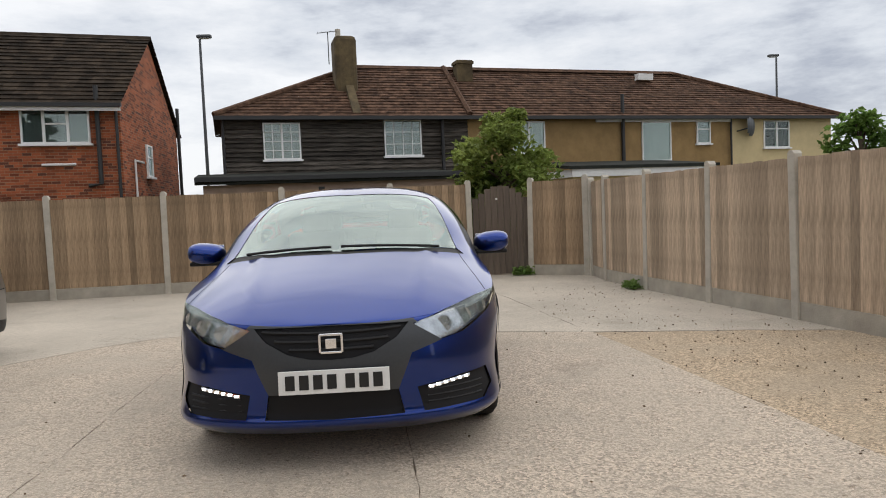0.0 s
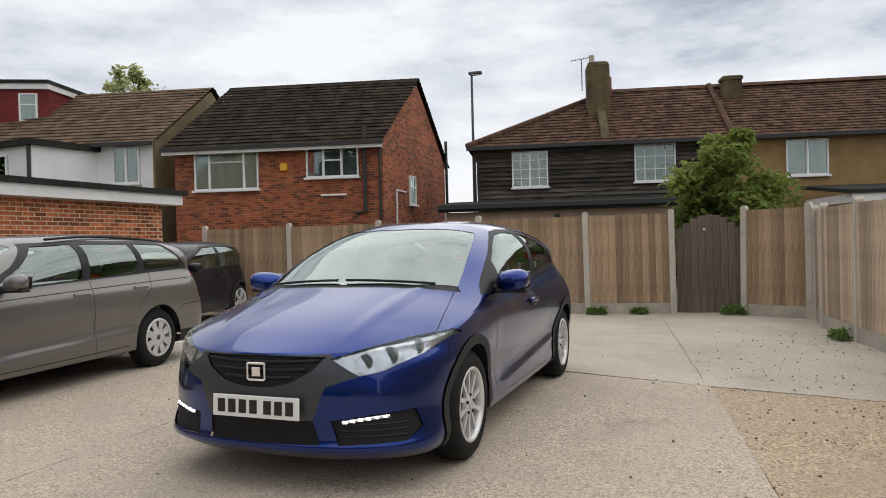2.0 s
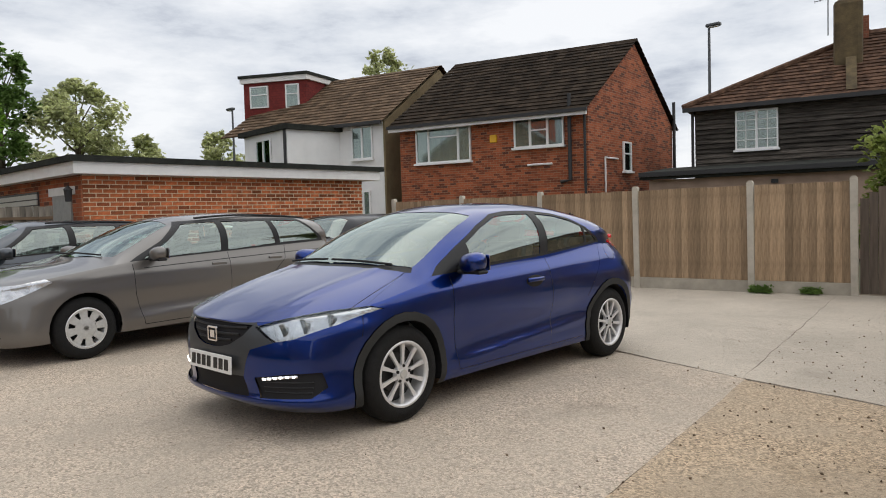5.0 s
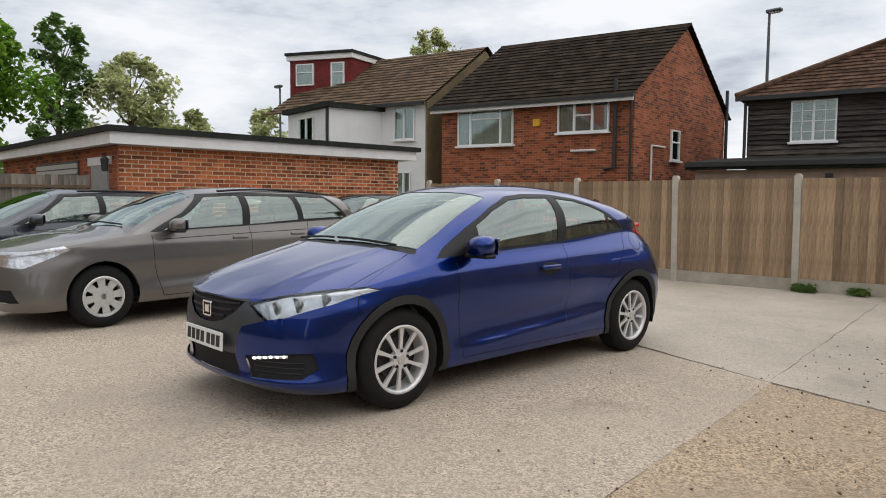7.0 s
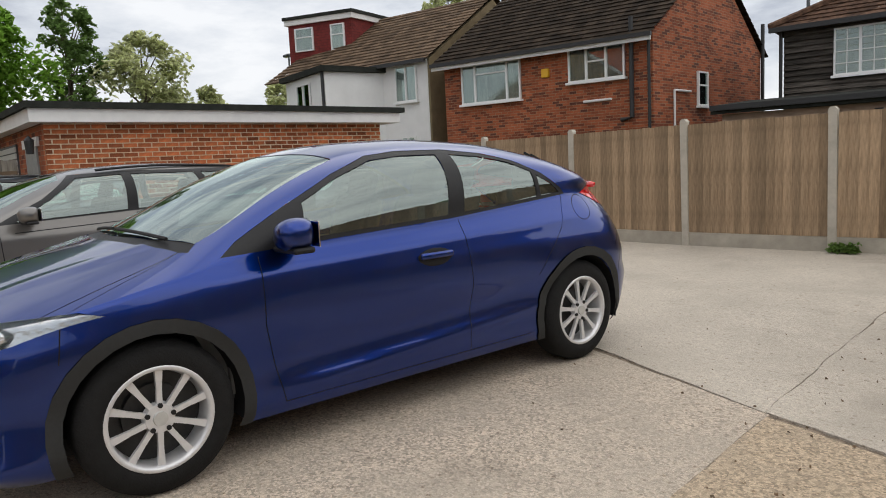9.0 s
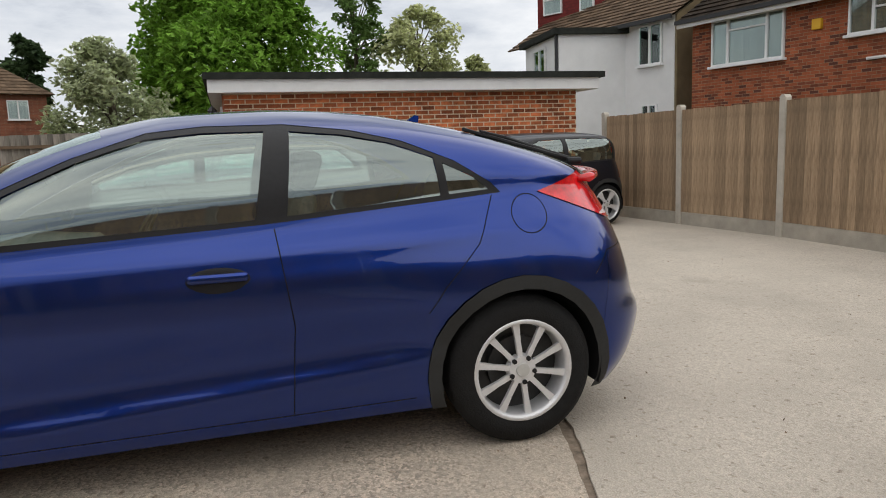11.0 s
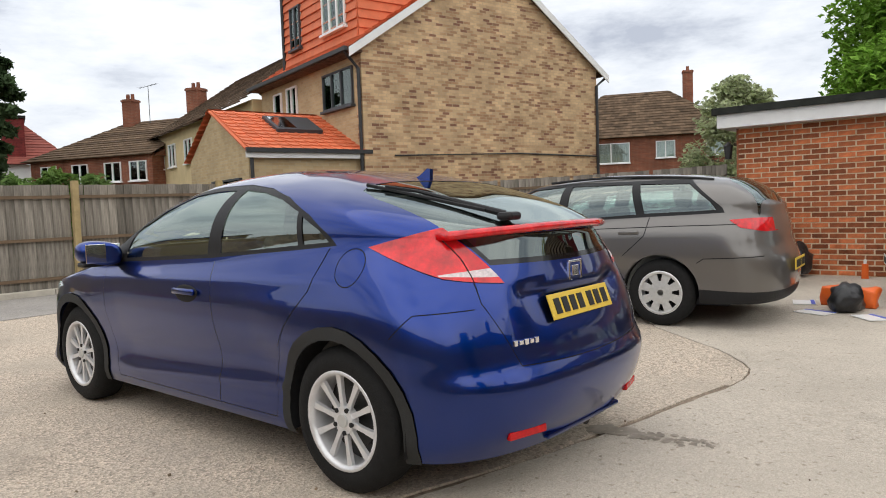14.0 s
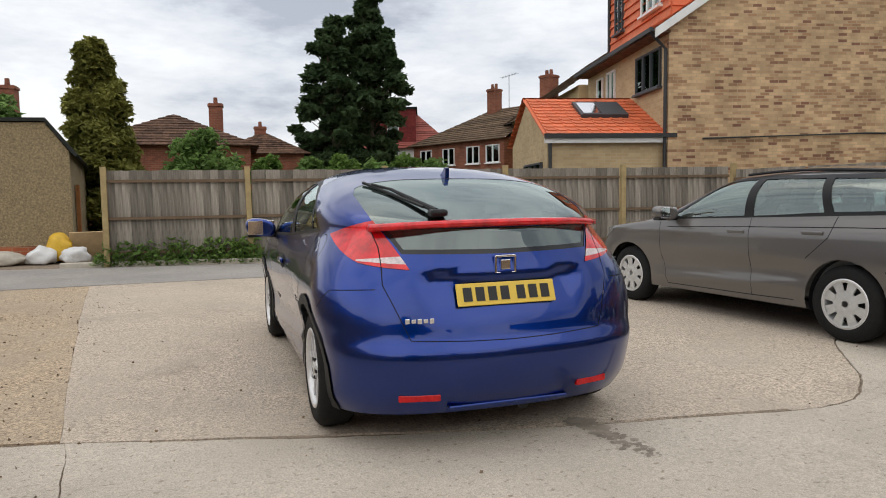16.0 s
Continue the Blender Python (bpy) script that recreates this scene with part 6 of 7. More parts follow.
bmesh.ops.delete(b, geom=[v for v in b.verts if v.co.y > -0.55], context="VERTS")
bmesh.ops.scale(b, vec=(0.44, 0.35, 0.56), verts=b.verts)
bmesh.ops.transform(b, matrix=pose(19.55, -0.1, 3.98, 0, 0, 25), verts=b.verts)
hpart(bh, "reflector", b, M_STEEL, "", dish)
hpart(bh, "arm", tube((19.2, 0.05, 3.8), (19.5, -0.35, 3.9), 0.025), M_STEEL, "", dish)
# low lean-to roofs in front of the row
lt = building("lean_to", (-4.95, 13.25), (0.9699, 0.2437), (-0.2437, 0.9699), "low lean-to with dark felt roof behind the fence", "outbuilding")
hpart(lt, "wall", rect(0.1, 7.2, 0.1, 3.6, 0, 2.12), M_RENDER_PINK)
hpart(lt, "roof", prism_u([(-0.15, 2.12), (3.6, 2.5), (3.6, 2.62), (-0.15, 2.32)], -0.1, 7.4), M_FELT)
hpart(lt, "gutter", rect(-0.1, 7.4, -0.24, -0.14, 2.2, 2.32), M_PIPE)
hpart(lt, "vent", box((3.2, 0.06, 1.95), (0.08, 0.05, 0.05)), M_PIPE)
lt2 = building("lean_to", (5.5, 15.6), (0.9699, 0.2437), (-0.2437, 0.9699), "low porch with white fascia and dark roof edge behind the fence", "outbuilding")
hpart(lt2, "wall", rect(0.1, 5.0, 0.1, 3.0, 0, 2.1), M_RENDER_CREAM)
hpart(lt2, "fascia", rect(0, 5.2, -0.05, 3.0, 2.05, 2.28), M_FASCIA)
hpart(lt2, "roof", prism_u([(-0.1, 2.28), (3.2, 2.62), (3.2, 2.72), (-0.1, 2.38)], -0.1, 5.3), M_FELT)

# beige house with orange tiled dormer and extension
be = building("house", (-9.32, -9.24), (-0.968, 0.2495), (-0.2495, -0.968), "beige brick house end with orange tiled dormer and white bargeboards")
GW, BD, ez, az = 8.4, 6.7, 5.24, 8.05
b = add_prism(bmesh.new(), [(0, 0), (GW, 0), (GW, ez), (GW / 2, az), (0, ez)], 0.3, Matrix(((1, 0, 0, 0), (0, 0, 1, 0), (0, 1, 0, 0), (0, 0, 0, 1))))
hpart(be, "gable_wall", b, M_BRICK_BEIGE)
hpart(be, "wall", rect(0.0, GW, 0.3, BD, 0, ez), M_RENDER_CREAM)
hpart(be, "wall_face", rect(-0.004, 0.2, 0.3, BD, 0, ez), M_BRICK_BEIGE2)
tiled(be, "roof", [(-0.4, BD, ez - 0.16), (-0.4, -0.12, ez - 0.16), (GW / 2, -0.12, az + 0.1), (GW / 2, BD, az + 0.1)], M_TILE_ORANGE, 0.27, 0.3)
tiled(be, "roof", [(GW + 0.4, -0.12, ez - 0.16), (GW + 0.4, BD, ez - 0.16), (GW / 2, BD, az + 0.1), (GW / 2, -0.12, az + 0.1)], M_TILE_BROWN, 0.27)
for s in (0, 1):
    a, c = ((-0.4, -0.14, ez - 0.22), (GW / 2, -0.14, az + 0.06)) if s == 0 else ((GW + 0.4, -0.14, ez - 0.22), (GW / 2, -0.14, az + 0.06))
    b = add_prism(bmesh.new(), [(a[0], a[2] - 0.16), (c[0], c[2] - 0.16), (c[0], c[2] + 0.06), (a[0], a[2] + 0.06)], 0.035, Matrix(((1, 0, 0, 0), (0, 0, 1, -0.175), (0, 1, 0, 0), (0, 0, 0, 1))))
    bmesh.ops.recalc_face_normals(b, faces=b.faces)
    hpart(be, "bargeboard", b, M_FASCIA)
hpart(be, "gutter", rect(-0.5, -0.4, -0.1, BD, ez - 0.22, ez - 0.12), M_PIPE)
hpart(be, "soffit", rect(-0.4, 0.0, -0.1, BD, ez - 0.24, ez - 0.18), M_TILE_BROWN)
drain(be, [(-0.45, 0.05, ez - 0.2), (-0.06, 0.05, ez - 0.6), (-0.06, 0.05, 0)], 0.045)
drain(be, [(GW + 0.4, -0.05, ez - 0.2), (GW - 0.05, -0.05, ez - 0.5), (GW - 0.05, -0.05, 0)], 0.045)
drain(be, [(0.85, -0.05, 2.5), (5.0, -0.05, 2.6), (GW - 0.1, -0.05, 2.55)], 0.022)
window(be, 0.41, 2.1, 3.82, 4.78, v=0.0, axis="v", cols=(0.36, 0.68), material=M_GREYFRAME, out=1)
window(be, 3.85, 4.6, 3.7, 4.82, v=0.0, axis="v", cols=(0.5,), out=1)
window(be, 5.0, 5.6, 4.0, 4.78, v=0.0, axis="v", cols=(), out=1)
hpart(be, "dormer", rect(0.35, GW / 2 + 1, 0.7, 5.4, 5.2, 8.0), M_TILE_ORANGE)
for k in range(11):
    z = 5.35 + 0.24 * k
    b = add_prism(bmesh.new(), [(0.34, z), (0.30 - 0.02 * rng.random(), z), (0.345, z + 0.26)], 4.72, Matrix(((1, 0, 0, 0), (0, 0, 1, 0.69), (0, 1, 0, 0), (0, 0, 0, 1))))
    hpart(be, "hung_tile_course", b, M_TILE_ORANGE)
    b = add_prism(bmesh.new(), [(0.69, z), (0.65, z), (0.695, z + 0.26)], 4.6, Matrix(((0, 0, 1, 0.35), (1, 0, 0, 0), (0, 1, 0, 0), (0, 0, 0, 1))))
    hpart(be, "hung_tile_course", b, M_TILE_ORANGE)
hpart(be, "dormer_roof", rect(0.15, GW / 2 + 1, 0.55, 5.55, 8.0, 8.2), M_FELT)
window(be, 1.25, 2.6, 6.0, 7.3, v=0.32, axis="v", cols=(0.33, 0.66), out=1)
window(be, 4.1, 4.8, 6.0, 7.25, v=0.32, axis="v", cols=(0.5,), material=M_GREYFRAME, out=1)
drain(be, [(0.28, 5.38, 8.0), (0.28, 5.38, 5.0)], 0.05)
# extension
he = building("house_extension", (-9.5, -9.42), (0.976, -0.218), (-0.2495, -0.968), "buff brick single-storey extension with orange tiled roof and skylight", "extension")
EL, ED, e1, e2 = 3.06, 4.6, 2.62, 3.72
hpart(he, "wall", add_prism(bmesh.new(), [(0, 0), (ED, 0), (ED, e1), (ED * 0.52, e2), (0, e1)], EL, Matrix(((0, 0, 1, 0), (1, 0, 0, 0), (0, 1, 0, 0), (0, 0, 0, 1)))), M_BRICK_BEIGE2)
slope = hpart(he, "roof", prism_u([(-0.2, e1 - 0.02), (ED * 0.52, e2 + 0.06), (ED * 0.52, e2 + 0.02), (-0.2, e1 - 0.06)], -0.1, EL + 0.12), M_TILE_ORANGE)
tilt, run = math.atan2(e2 - e1 + 0.08, ED * 0.52 + 0.2), math.hypot(e2 - e1 + 0.08, ED * 0.52 + 0.2)
tb = bmesh.new()
add_prism(tb, [(0, 0.0), (0.285, -0.012), (0.285, 0.004), (0, 0.032)], 0.266, Matrix(((0, 0, 1, -0.133), (1, 0, 0, 0), (0, 1, 0, 0), (0, 0, 0, 1))))
add_prism(tb, [(0, 0.03), (0.285, 0.002), (0.285, 0.018), (0, 0.052)], 0.06, Matrix(((0, 0, 1, 0.075), (1, 0, 0, 0), (0, 1, 0, 0), (0, 0, 0, 1))))
tile_mesh = mesh_of("roof_tile", tb, mat("orange_clay_tile", (0.62, 0.155, 0.062), 0.7, 0, 0.15, 6.0, 0.2, 40, obj_random=0.16))
for rw in range(int(run / 0.255)):
    for cl in range(12):
        o = new("roof_tile", tile_mesh)
        o.parent = slope
        o.matrix_basis = FR[he.name] @ pose(0.03 + 0.267 * cl, -0.2 + math.cos(tilt) * 0.255 * rw, e1 - 0.015 + math.sin(tilt) * 0.255 * rw + rng.uniform(0, 0.004), math.degrees(tilt), 0, 0)
tiled(he, "roof", [(EL + 0.12, ED + 0.2, e1), (-0.1, ED + 0.2, e1), (-0.1, ED * 0.52, e2 + 0.1), (EL + 0.12, ED * 0.52, e2 + 0.1)], M_TILE_ORANGE, 0.24)
hpart(he, "fascia", rect(-0.1, EL + 0.1, -0.16, -0.1, e1 - 0.20, e1 - 0.04), M_FASCIA)
hpart(he, "gutter", rect(-0.1, EL + 0.12, -0.24, -0.16, e1 - 0.08, e1 + 0.02), M_PIPE)
drain(he, [(EL - 0.05, -0.08, e1), (EL - 0.05, -0.08, 0)], 0.045)
sl = (e2 - e1) / (ED * 0.52)
b = bmesh.new()
add_box(b, (0, 0, 0), (0.62, 0.52, 0.05), pose(1.35, 1.35, e1 + 1.35 * sl + 0.14, math.degrees(math.atan(sl)), 0, 0))
sk = hpart(he, "skylight", b, M_GREYFRAME)
b = bmesh.new()
add_box(b, (0, 0, 0.055), (0.24, 0.42, 0.004), pose(1.65, 1.35, e1 + 1.35 * sl + 0.14, math.degrees(math.atan(sl)), 0, 0))
hpart(he, "skylight_pane", b, M_CHROME, "", sk)
window(he, 0.5, 2.6, 1.1, 2.0, v=EL, axis="v", cols=(0.33, 0.66), material=M_GREYFRAME, room=M_ROOM_DARK, out=-1)
# terrace that goes on behind it
tr = building("terrace", (-10.7, -16.0), (-0.968, 0.2495), (-0.2495, -0.968), "buff rendered terrace with brown tiled roof")
hpart(tr, "wall", rect(0.1, 8.5, 0, 13, 0, 4.85), M_RENDER_CREAM)
tiled(tr, "roof", [(-0.3, 13, 4.75), (-0.3, 0, 4.75), (4.3, 0, 7.9), (4.3, 13, 7.9)], M_TILE_GREY, 0.3, 0.6)
tiled(tr, "roof", [(8.9, 0, 4.75), (8.9, 13, 4.75), (4.3, 13, 7.9), (4.3, 0, 7.9)], M_TILE_GREY, 0.3)
for s in (1.0, 3.6, 7.0, 9.6, 11.6):
    window(tr, s, s + 1.1, 3.3, 4.3, v=0.1, axis="v", cols=(0.5,), out=1)
chimney(tr, 4.3, 4.0, 7.2, 8.7, 0.6, 0.6, M_BRICK_FAR, 2)
# red semi behind the terrace
sd = building("house", (-10.4, -34.0), (-0.34, 0.94), (-0.94, -0.34), "far red brick semi-detached house with brown hipped roof")
hpart(sd, "wall", rect(0, 7.5, 0, 8, 0, 4.05), M_BRICK_FAR)
for c4 in ([(-0.3, -0.3, 3.95), (7.8, -0.3, 3.95), (7.8, 4, 6.1), (2.5, 4, 6.1)], [(-0.3, 8.3, 3.95), (-0.3, -0.3, 3.95), (2.5, 4, 6.1), (2.5, 4, 6.1)], [(7.8, 8.3, 3.95), (-0.3, 8.3, 3.95), (2.5, 4, 6.1), (7.8, 4, 6.1)]):
    tiled(sd, "roof", c4, M_TILE_GREY, 0.3)
hpart(sd, "end_wall", add_prism(bmesh.new(), [(0, 3.9), (8, 3.9), (4, 5.95)], 0.2, Matrix(((0, 0, 1, 7.5), (1, 0, 0, 0), (0, 1, 0, 0), (0, 0, 0, 1)))), M_BRICK_FAR)
for s in (0.7, 2.7, 4.7, 6.2):
    window(sd, s, s + 1.0, 2.8, 3.7, cols=(0.5,))
chimney(sd, 3.0, 3.6, 5.7, 7.2, 0.6, 0.6, M_BRICK_FAR, 2, M_BRICK_FAR)
chimney(sd, 7.2, 3.6, 5.7, 7.4, 0.7, 0.7, M_BRICK_FAR, 2, M_BRICK_FAR)
aerial(sd, 4.2, 3.6, 5.7, 7.8, 1.2)
# maroon house far off
rd = building("house", (-9.4, -42.5), (-0.95, 0.3), (-0.3, -0.95), "far house with maroon dormer and red tiled roof")
hpart(rd, "wall", rect(0, 6.0, 0, 7, 0, 4.4), M_RENDER_WHITE)
for c4 in ([(6.3, -0.4, 4.4), (6.3, 7.3, 4.4), (3.4, 3.5, 7.3), (3.4, 3.5, 7.3)], [(-0.4, -0.4, 4.4), (6.3, -0.4, 4.4), (3.4, 3.5, 7.3), (2.4, 3.5, 7.3)], [(-0.4, 7.3, 4.4), (-0.4, -0.4, 4.4), (2.4, 3.5, 7.3), (2.4, 3.5, 7.3)]):
    tiled(rd, "roof", c4, M_TILE_RED, 0.3)
hpart(rd, "dormer", rect(0.2, 3.6, 0.2, 5, 4.5, 7.1), M_BRICK_MAROON)
hpart(rd, "dormer_roof", rect(0.1, 3.7, 0.1, 5, 7.1, 7.25), M_FELT)
window(rd, 1.6, 2.4, 5.6, 6.8, v=0.2, cols=(), sill=False)


def hipped(o, ux, w, d, ez_, rz_, wall, tile, label, wins=(), stacks=()):
    vy = (ux[1], -ux[0])
    h = building("house", o, ux, vy, label)
    hpart(h, "wall", rect(0, w, 0, d, 0, ez_), wall)
    k = d / 2
    a, c = (k, k), (max(k, w - k), k)
    e = -0.35
    for c4 in ([(e, e, ez_), (w - e, e, ez_), (*c, rz_), (*a, rz_)], [(w - e, e, ez_), (w - e, d - e, ez_), (*c, rz_), (*c, rz_)], [(w - e, d - e, ez_), (e, d - e, ez_), (*a, rz_), (*c, rz_)], [(e, d - e, ez_), (e, e, ez_), (*a, rz_), (*a, rz_)]):
        tiled(h, "roof", c4, tile, 0.3, 0.5)
    for u0, u1, z0, z1 in wins:
        window(h, u0, u1, z0, z1, cols=(0.5,))
    for u, v, z in stacks:
        chimney(h, u, v, rz_ - 0.9, z, 0.6, 0.6, M_BRICK_FAR, 1, M_BRICK_FAR)
    return h


fh = hipped((-39.45, -9.63), (0.42, -0.907), 11.6, 7.6, 4.8, 7.95, M_BRICK_FAR, M_TILE_GREY, "far red brick house with brown hipped roof and chimneys", ((0.9, 1.9, 3.5, 4.5), (3.6, 4.7, 3.5, 4.5), (6.2, 8.4, 3.3, 4.5)), ((2.6, 3.8, 9.1), (9.4, 3.8, 8.6)))
hipped((5.4, -32.0), (-0.998, 0.05), 6.4, 6.4, 3.35, 4.95, M_BRICK_FAR, M_TILE_BROWN, "far bungalow with brown hipped roof and red chimney", ((3.6, 4.8, 1.9, 2.95),), ((5.0, 3.2, 5.45),))
hipped((0.2, -37.0), (-0.99, 0.1), 4.5, 5.0, 3.4, 4.7, M_BRICK_FAR, M_TILE_BROWN, "far low house with brown roof", (), ((2.3, 2.5, 5.0),))
hipped((13.5, -30.0), (-0.998, 0.05), 6.0, 7.5, 3.1, 4.6, M_BRICK_FAR, M_TILE_BROWN, "far bungalow with brown roof behind the shed", (), ((5.5, 3.7, 5.6),))

# pebbledash shed and its rubbish
sh = building("shed", (3.86, -10.77), (1.0, -0.1), (0.1, -0.995), "brown pebbledash shed on a dark brick base", "shed")
hpart(sh, "wall", add_prism(bmesh.new(), [(0, 0.3), (6.0, 0.3), (6.0, 2.74), (0.42, 2.78), (0, 2.2)], 9.0, Matrix(((1, 0, 0, 0), (0, 0, 1, 0), (0, 1, 0, 0), (0, 0, 0, 1)))), M_PEBBLE)
hpart(sh, "brick_base", rect(-0.02, 6.0, -0.03, 9.0, 0, 0.32), M_BRICK_RED)
hpart(sh, "roof_edge", add_prism(bmesh.new(), [(-0.1, 2.10), (0.42, 2.80), (6.1, 2.76), (6.1, 2.83), (0.40, 2.87), (-0.16, 2.13)], 9.15, Matrix(((1, 0, 0, 0), (0, 0, 1, -0.06), (0, 1, 0, 0), (0, 0, 0, 1)))), M_FELT)
hpart(sh, "side_post", rect(-0.1, -0.02, 1.2, 1.5, 0, 1.55), mat("orange_timber", (0.30, 0.12, 0.035), 0.8, 0, 0.25, 6))


# garage of orange-red brick, laid brick by brick towards the yard
ga = building("garage", (-8.317, 0.031), (-0.0183, 0.9998), (-0.9998, -0.0183), "orange-red brick flat-roofed garage with white fascia and roller door", "garage")
GL = 6.2
hpart(ga, "wall_core", rect(0.012, GL - 0.012, 0.0, 8.0, 0, 2.2), M_MORTAR)
hpart(ga, "fascia", rect(-0.22, GL + 0.30, -0.28, 8.3, 2.2, 2.40), M_FASCIA)
hpart(ga, "roof", rect(-0.28, GL + 0.40, -0.34, 8.4, 2.40, 2.50), M_FELT)
hpart(ga, "front_wall", rect(-0.02, 0.01, 0.0, 8.0, 0, 2.2), M_BRICK_RED)
hpart(ga, "shutter_door", rect(-0.05, -0.02, 2.0, 4.8, 0, 2.0), M_STEEL)
for k in range(18):
    hpart(ga, "shutter_slat", rect(-0.07, -0.05, 2.0, 4.8, 0.11 * k, 0.11 * k + 0.085), M_COVER)
hpart(ga, "lintel", rect(-0.06, 0.0, 0.25, 1.4, 1.88, 2.02), M_FASCIA)
hpart(ga, "side_door", rect(-0.05, 0.0, 0.4, 1.25, 0, 1.88), mat("grey_painted_door", (0.30, 0.31, 0.30), 0.6, 0, 0.15, 8))
b = tube((-0.18, 0.12, 1.75), (-0.18, 0.12, 1.95), 0.05, 0.07, 8)
add_tube(b, (-0.18, 0.12, 1.95), (-0.18, 0.12, 2.02), 0.08, 0.01, 8)
hpart(ga, "wall_lantern", b, M_PIPE)

# ---- street lamps ----
def street_lamp(x, y, z, face):
    l = root("street_lamp", pose(x, y, 0, 0, 0, face), "tall dark steel street lamp with a small lantern", "street lamp", "street lamps")
    part("pole", tube((0, 0, 0), (0, 0, z - 0.1), 0.085, 0.05, 12), M_STEEL, l)
    b = bmesh.new()
    add_box(b, (0.18, 0, z), (0.3, 0.13, 0.07), None, 0.05)
    part("lantern", b, M_STEEL, l)
    part("lens", box((0.2, 0, z - 0.075), (0.2, 0.09, 0.02), 0.01), M_COVER, l)


street_lamp(-7.7, 24.3, 8.75, 0)
street_lamp(21.7, 33.4, 9.1, 180)
street_lamp(-31.2, 16.2, 7.6, 180)


# ---- trees and plants ----
def leaves(b, c, size, r, flat=0.0):
    """One leaf clump: three crossed bent blades."""
    for _ in range(2):
        q = Euler((r.uniform(-0.9, 0.9) - flat, r.uniform(-0.9, 0.9), r.uniform(0, 6.28))).to_matrix()
        s = size * r.uniform(0.6, 1.3)
        pts = [q @ Vector(p) * s + c for p in ((-1, 0, 0), (-0.2, -0.5, 0.18), (1, 0, 0), (-0.1, 0.5, 0.15))]
        v = [b.verts.new(p) for p in pts]
        b.faces.new((v[0], v[1], v[2]))
        b.faces.new((v[0], v[2], v[3]))


def tree(x, y, h, rad, material, label, seed, n=2600, leaf=0.16, base=0.25, shape="round", name="tree", bare=0.0, squash=1.0):
    r = random.Random(seed)
    t = root(name, pose(x, y, 0), label, name)
    tb = bmesh.new()
    add_tube(tb, (0, 0, -0.1), (0, 0, h * 0.55), rad * 0.09 + 0.04, rad * 0.05 + 0.02, 10)
    add_tube(tb, (0, 0, h * 0.55), (0, 0, h * 0.9), rad * 0.05 + 0.02, 0.015, 8)
    lobes = []
    nl = {"round": 34, "tall": 46, "cone": 150, "spire": 110}[shape]
    for k in range(nl):
        u = (k + 0.5) / nl
        a = r.uniform(0, 6.28)
        z = base + (1 - base) * u
        if shape == "round":
            prof = math.sin(math.pi * min(1, max(0.04, (z - base) / (1 - base) * 0.86 + 0.12))) ** 0.6
        elif shape == "spire":
            prof = 0.10 + 0.90 * (1 - u) ** 0.9
        elif shape == "cone":
            prof = (0.10 + 0.9 * (1 - (z - base) / (1 - base)) ** 0.7) * min(1, 0.6 + 1.6 * (z - base))
        else:
            prof = 0.35 + 0.65 * math.sin(math.pi * min(1, 0.2 + 0.75 * u))
        d = rad * prof * (r.uniform(0.35, 0.82) if shape != "cone" else r.uniform(0.2, 1.25))
        c = Vector((math.cos(a) * d, math.sin(a) * d * squash, z * h))
        lr = rad * {"round": 0.40, "tall": 0.30, "cone": 0.26, "spire": 0.30}[shape] * r.uniform(0.65, 1.2) * (0.45 + 0.55 * prof)
        lobes.append((c, lr))
        add_tube(tb, (0, 0, z * h * 0.78), c, 0.02 + rad * 0.015, 0.008, 5)
    part("trunk", tb, M_BARK, t)
    cb = bmesh.new()
    per = n // nl
    for c, lr in lobes:
        for _ in range(per):
            v = Vector((r.gauss(0, 1), r.gauss(0, 1), r.gauss(0, 1))).normalized() * lr * r.random() ** (0.35 + bare)
            if shape == "cone":
                v.z *= 0.55
            else:
                v.z *= 0.8
            if (c + v).z > 0.05:
                leaves(cb, c + v, leaf, r, 0.5 if shape == "cone" else 0)
    part("crown", cb, material, t)
    return t


tree(-36.4, -0.5, 11.2, 6.0, L_GREEN, "large dense fresh green tree behind the garage", 11, 26000, 0.2, 0.15, bare=0.1)
tree(-43.0, 7.9, 11.8, 2.7, L_MID, "tall slender green tree with loose foliage", 12, 3600, 0.2, 0.2, "tall", bare=0.5)
tree(-42.0, 11.8, 10.2, 3.4, L_PALE, "pale blossoming spring tree with thin foliage", 13, 5200, 0.20, 0.2, bare=0.4)
tree(-40.0, 14.6, 6.7, 2.2, L_PALE, "lower pale green tree in the distance", 14, 2500, 0.22, 0.2, bare=0.3)
tree(-38.2, 19.2, 7.1, 1.9, L_PALE, "small pale green tree far off", 15, 1500, 0.2, 0.3)
tree(-25.5, 22.5, 10.6, 2.1, L_PALE, "thin pale tree behind the houses", 16, 1800, 0.18, 0.5, bare=0.5)
tree(-20.0, -3.4, 4.6, 1.95, L_BLOSSOM, "white-blossomed hawthorn beside the garage", 17, 6000, 0.11, 0.15, name="tree", bare=0.2)
tree(-48.0, -12.6, 9.0, 1.8, L_DARK, "dark tree behind the far house", 18, 2000, 0.3, 0.3)
tree(-5.9, -34.6, 11.0, 2.3, L_DARK, "tall dark green conifer standing beyond the fence", 21, 11000, 0.26, 0.2, "cone")
tree(-8.2, -35.4, 13.2, 2.5, L_DARK, "tall dark green conifer standing beyond the fence", 22, 13000, 0.26, 0.2, "cone")
tree(4.3, -18.9, 5.95, 2.0, L_OLIVE, "olive green garden cypress", 23, 21000, 0.12, 0.03, "spire")
tree(7.2, -20.0, 4.4, 1.4, L_MID, "garden tree behind the shed", 24, 1500, 0.14, 0.2)
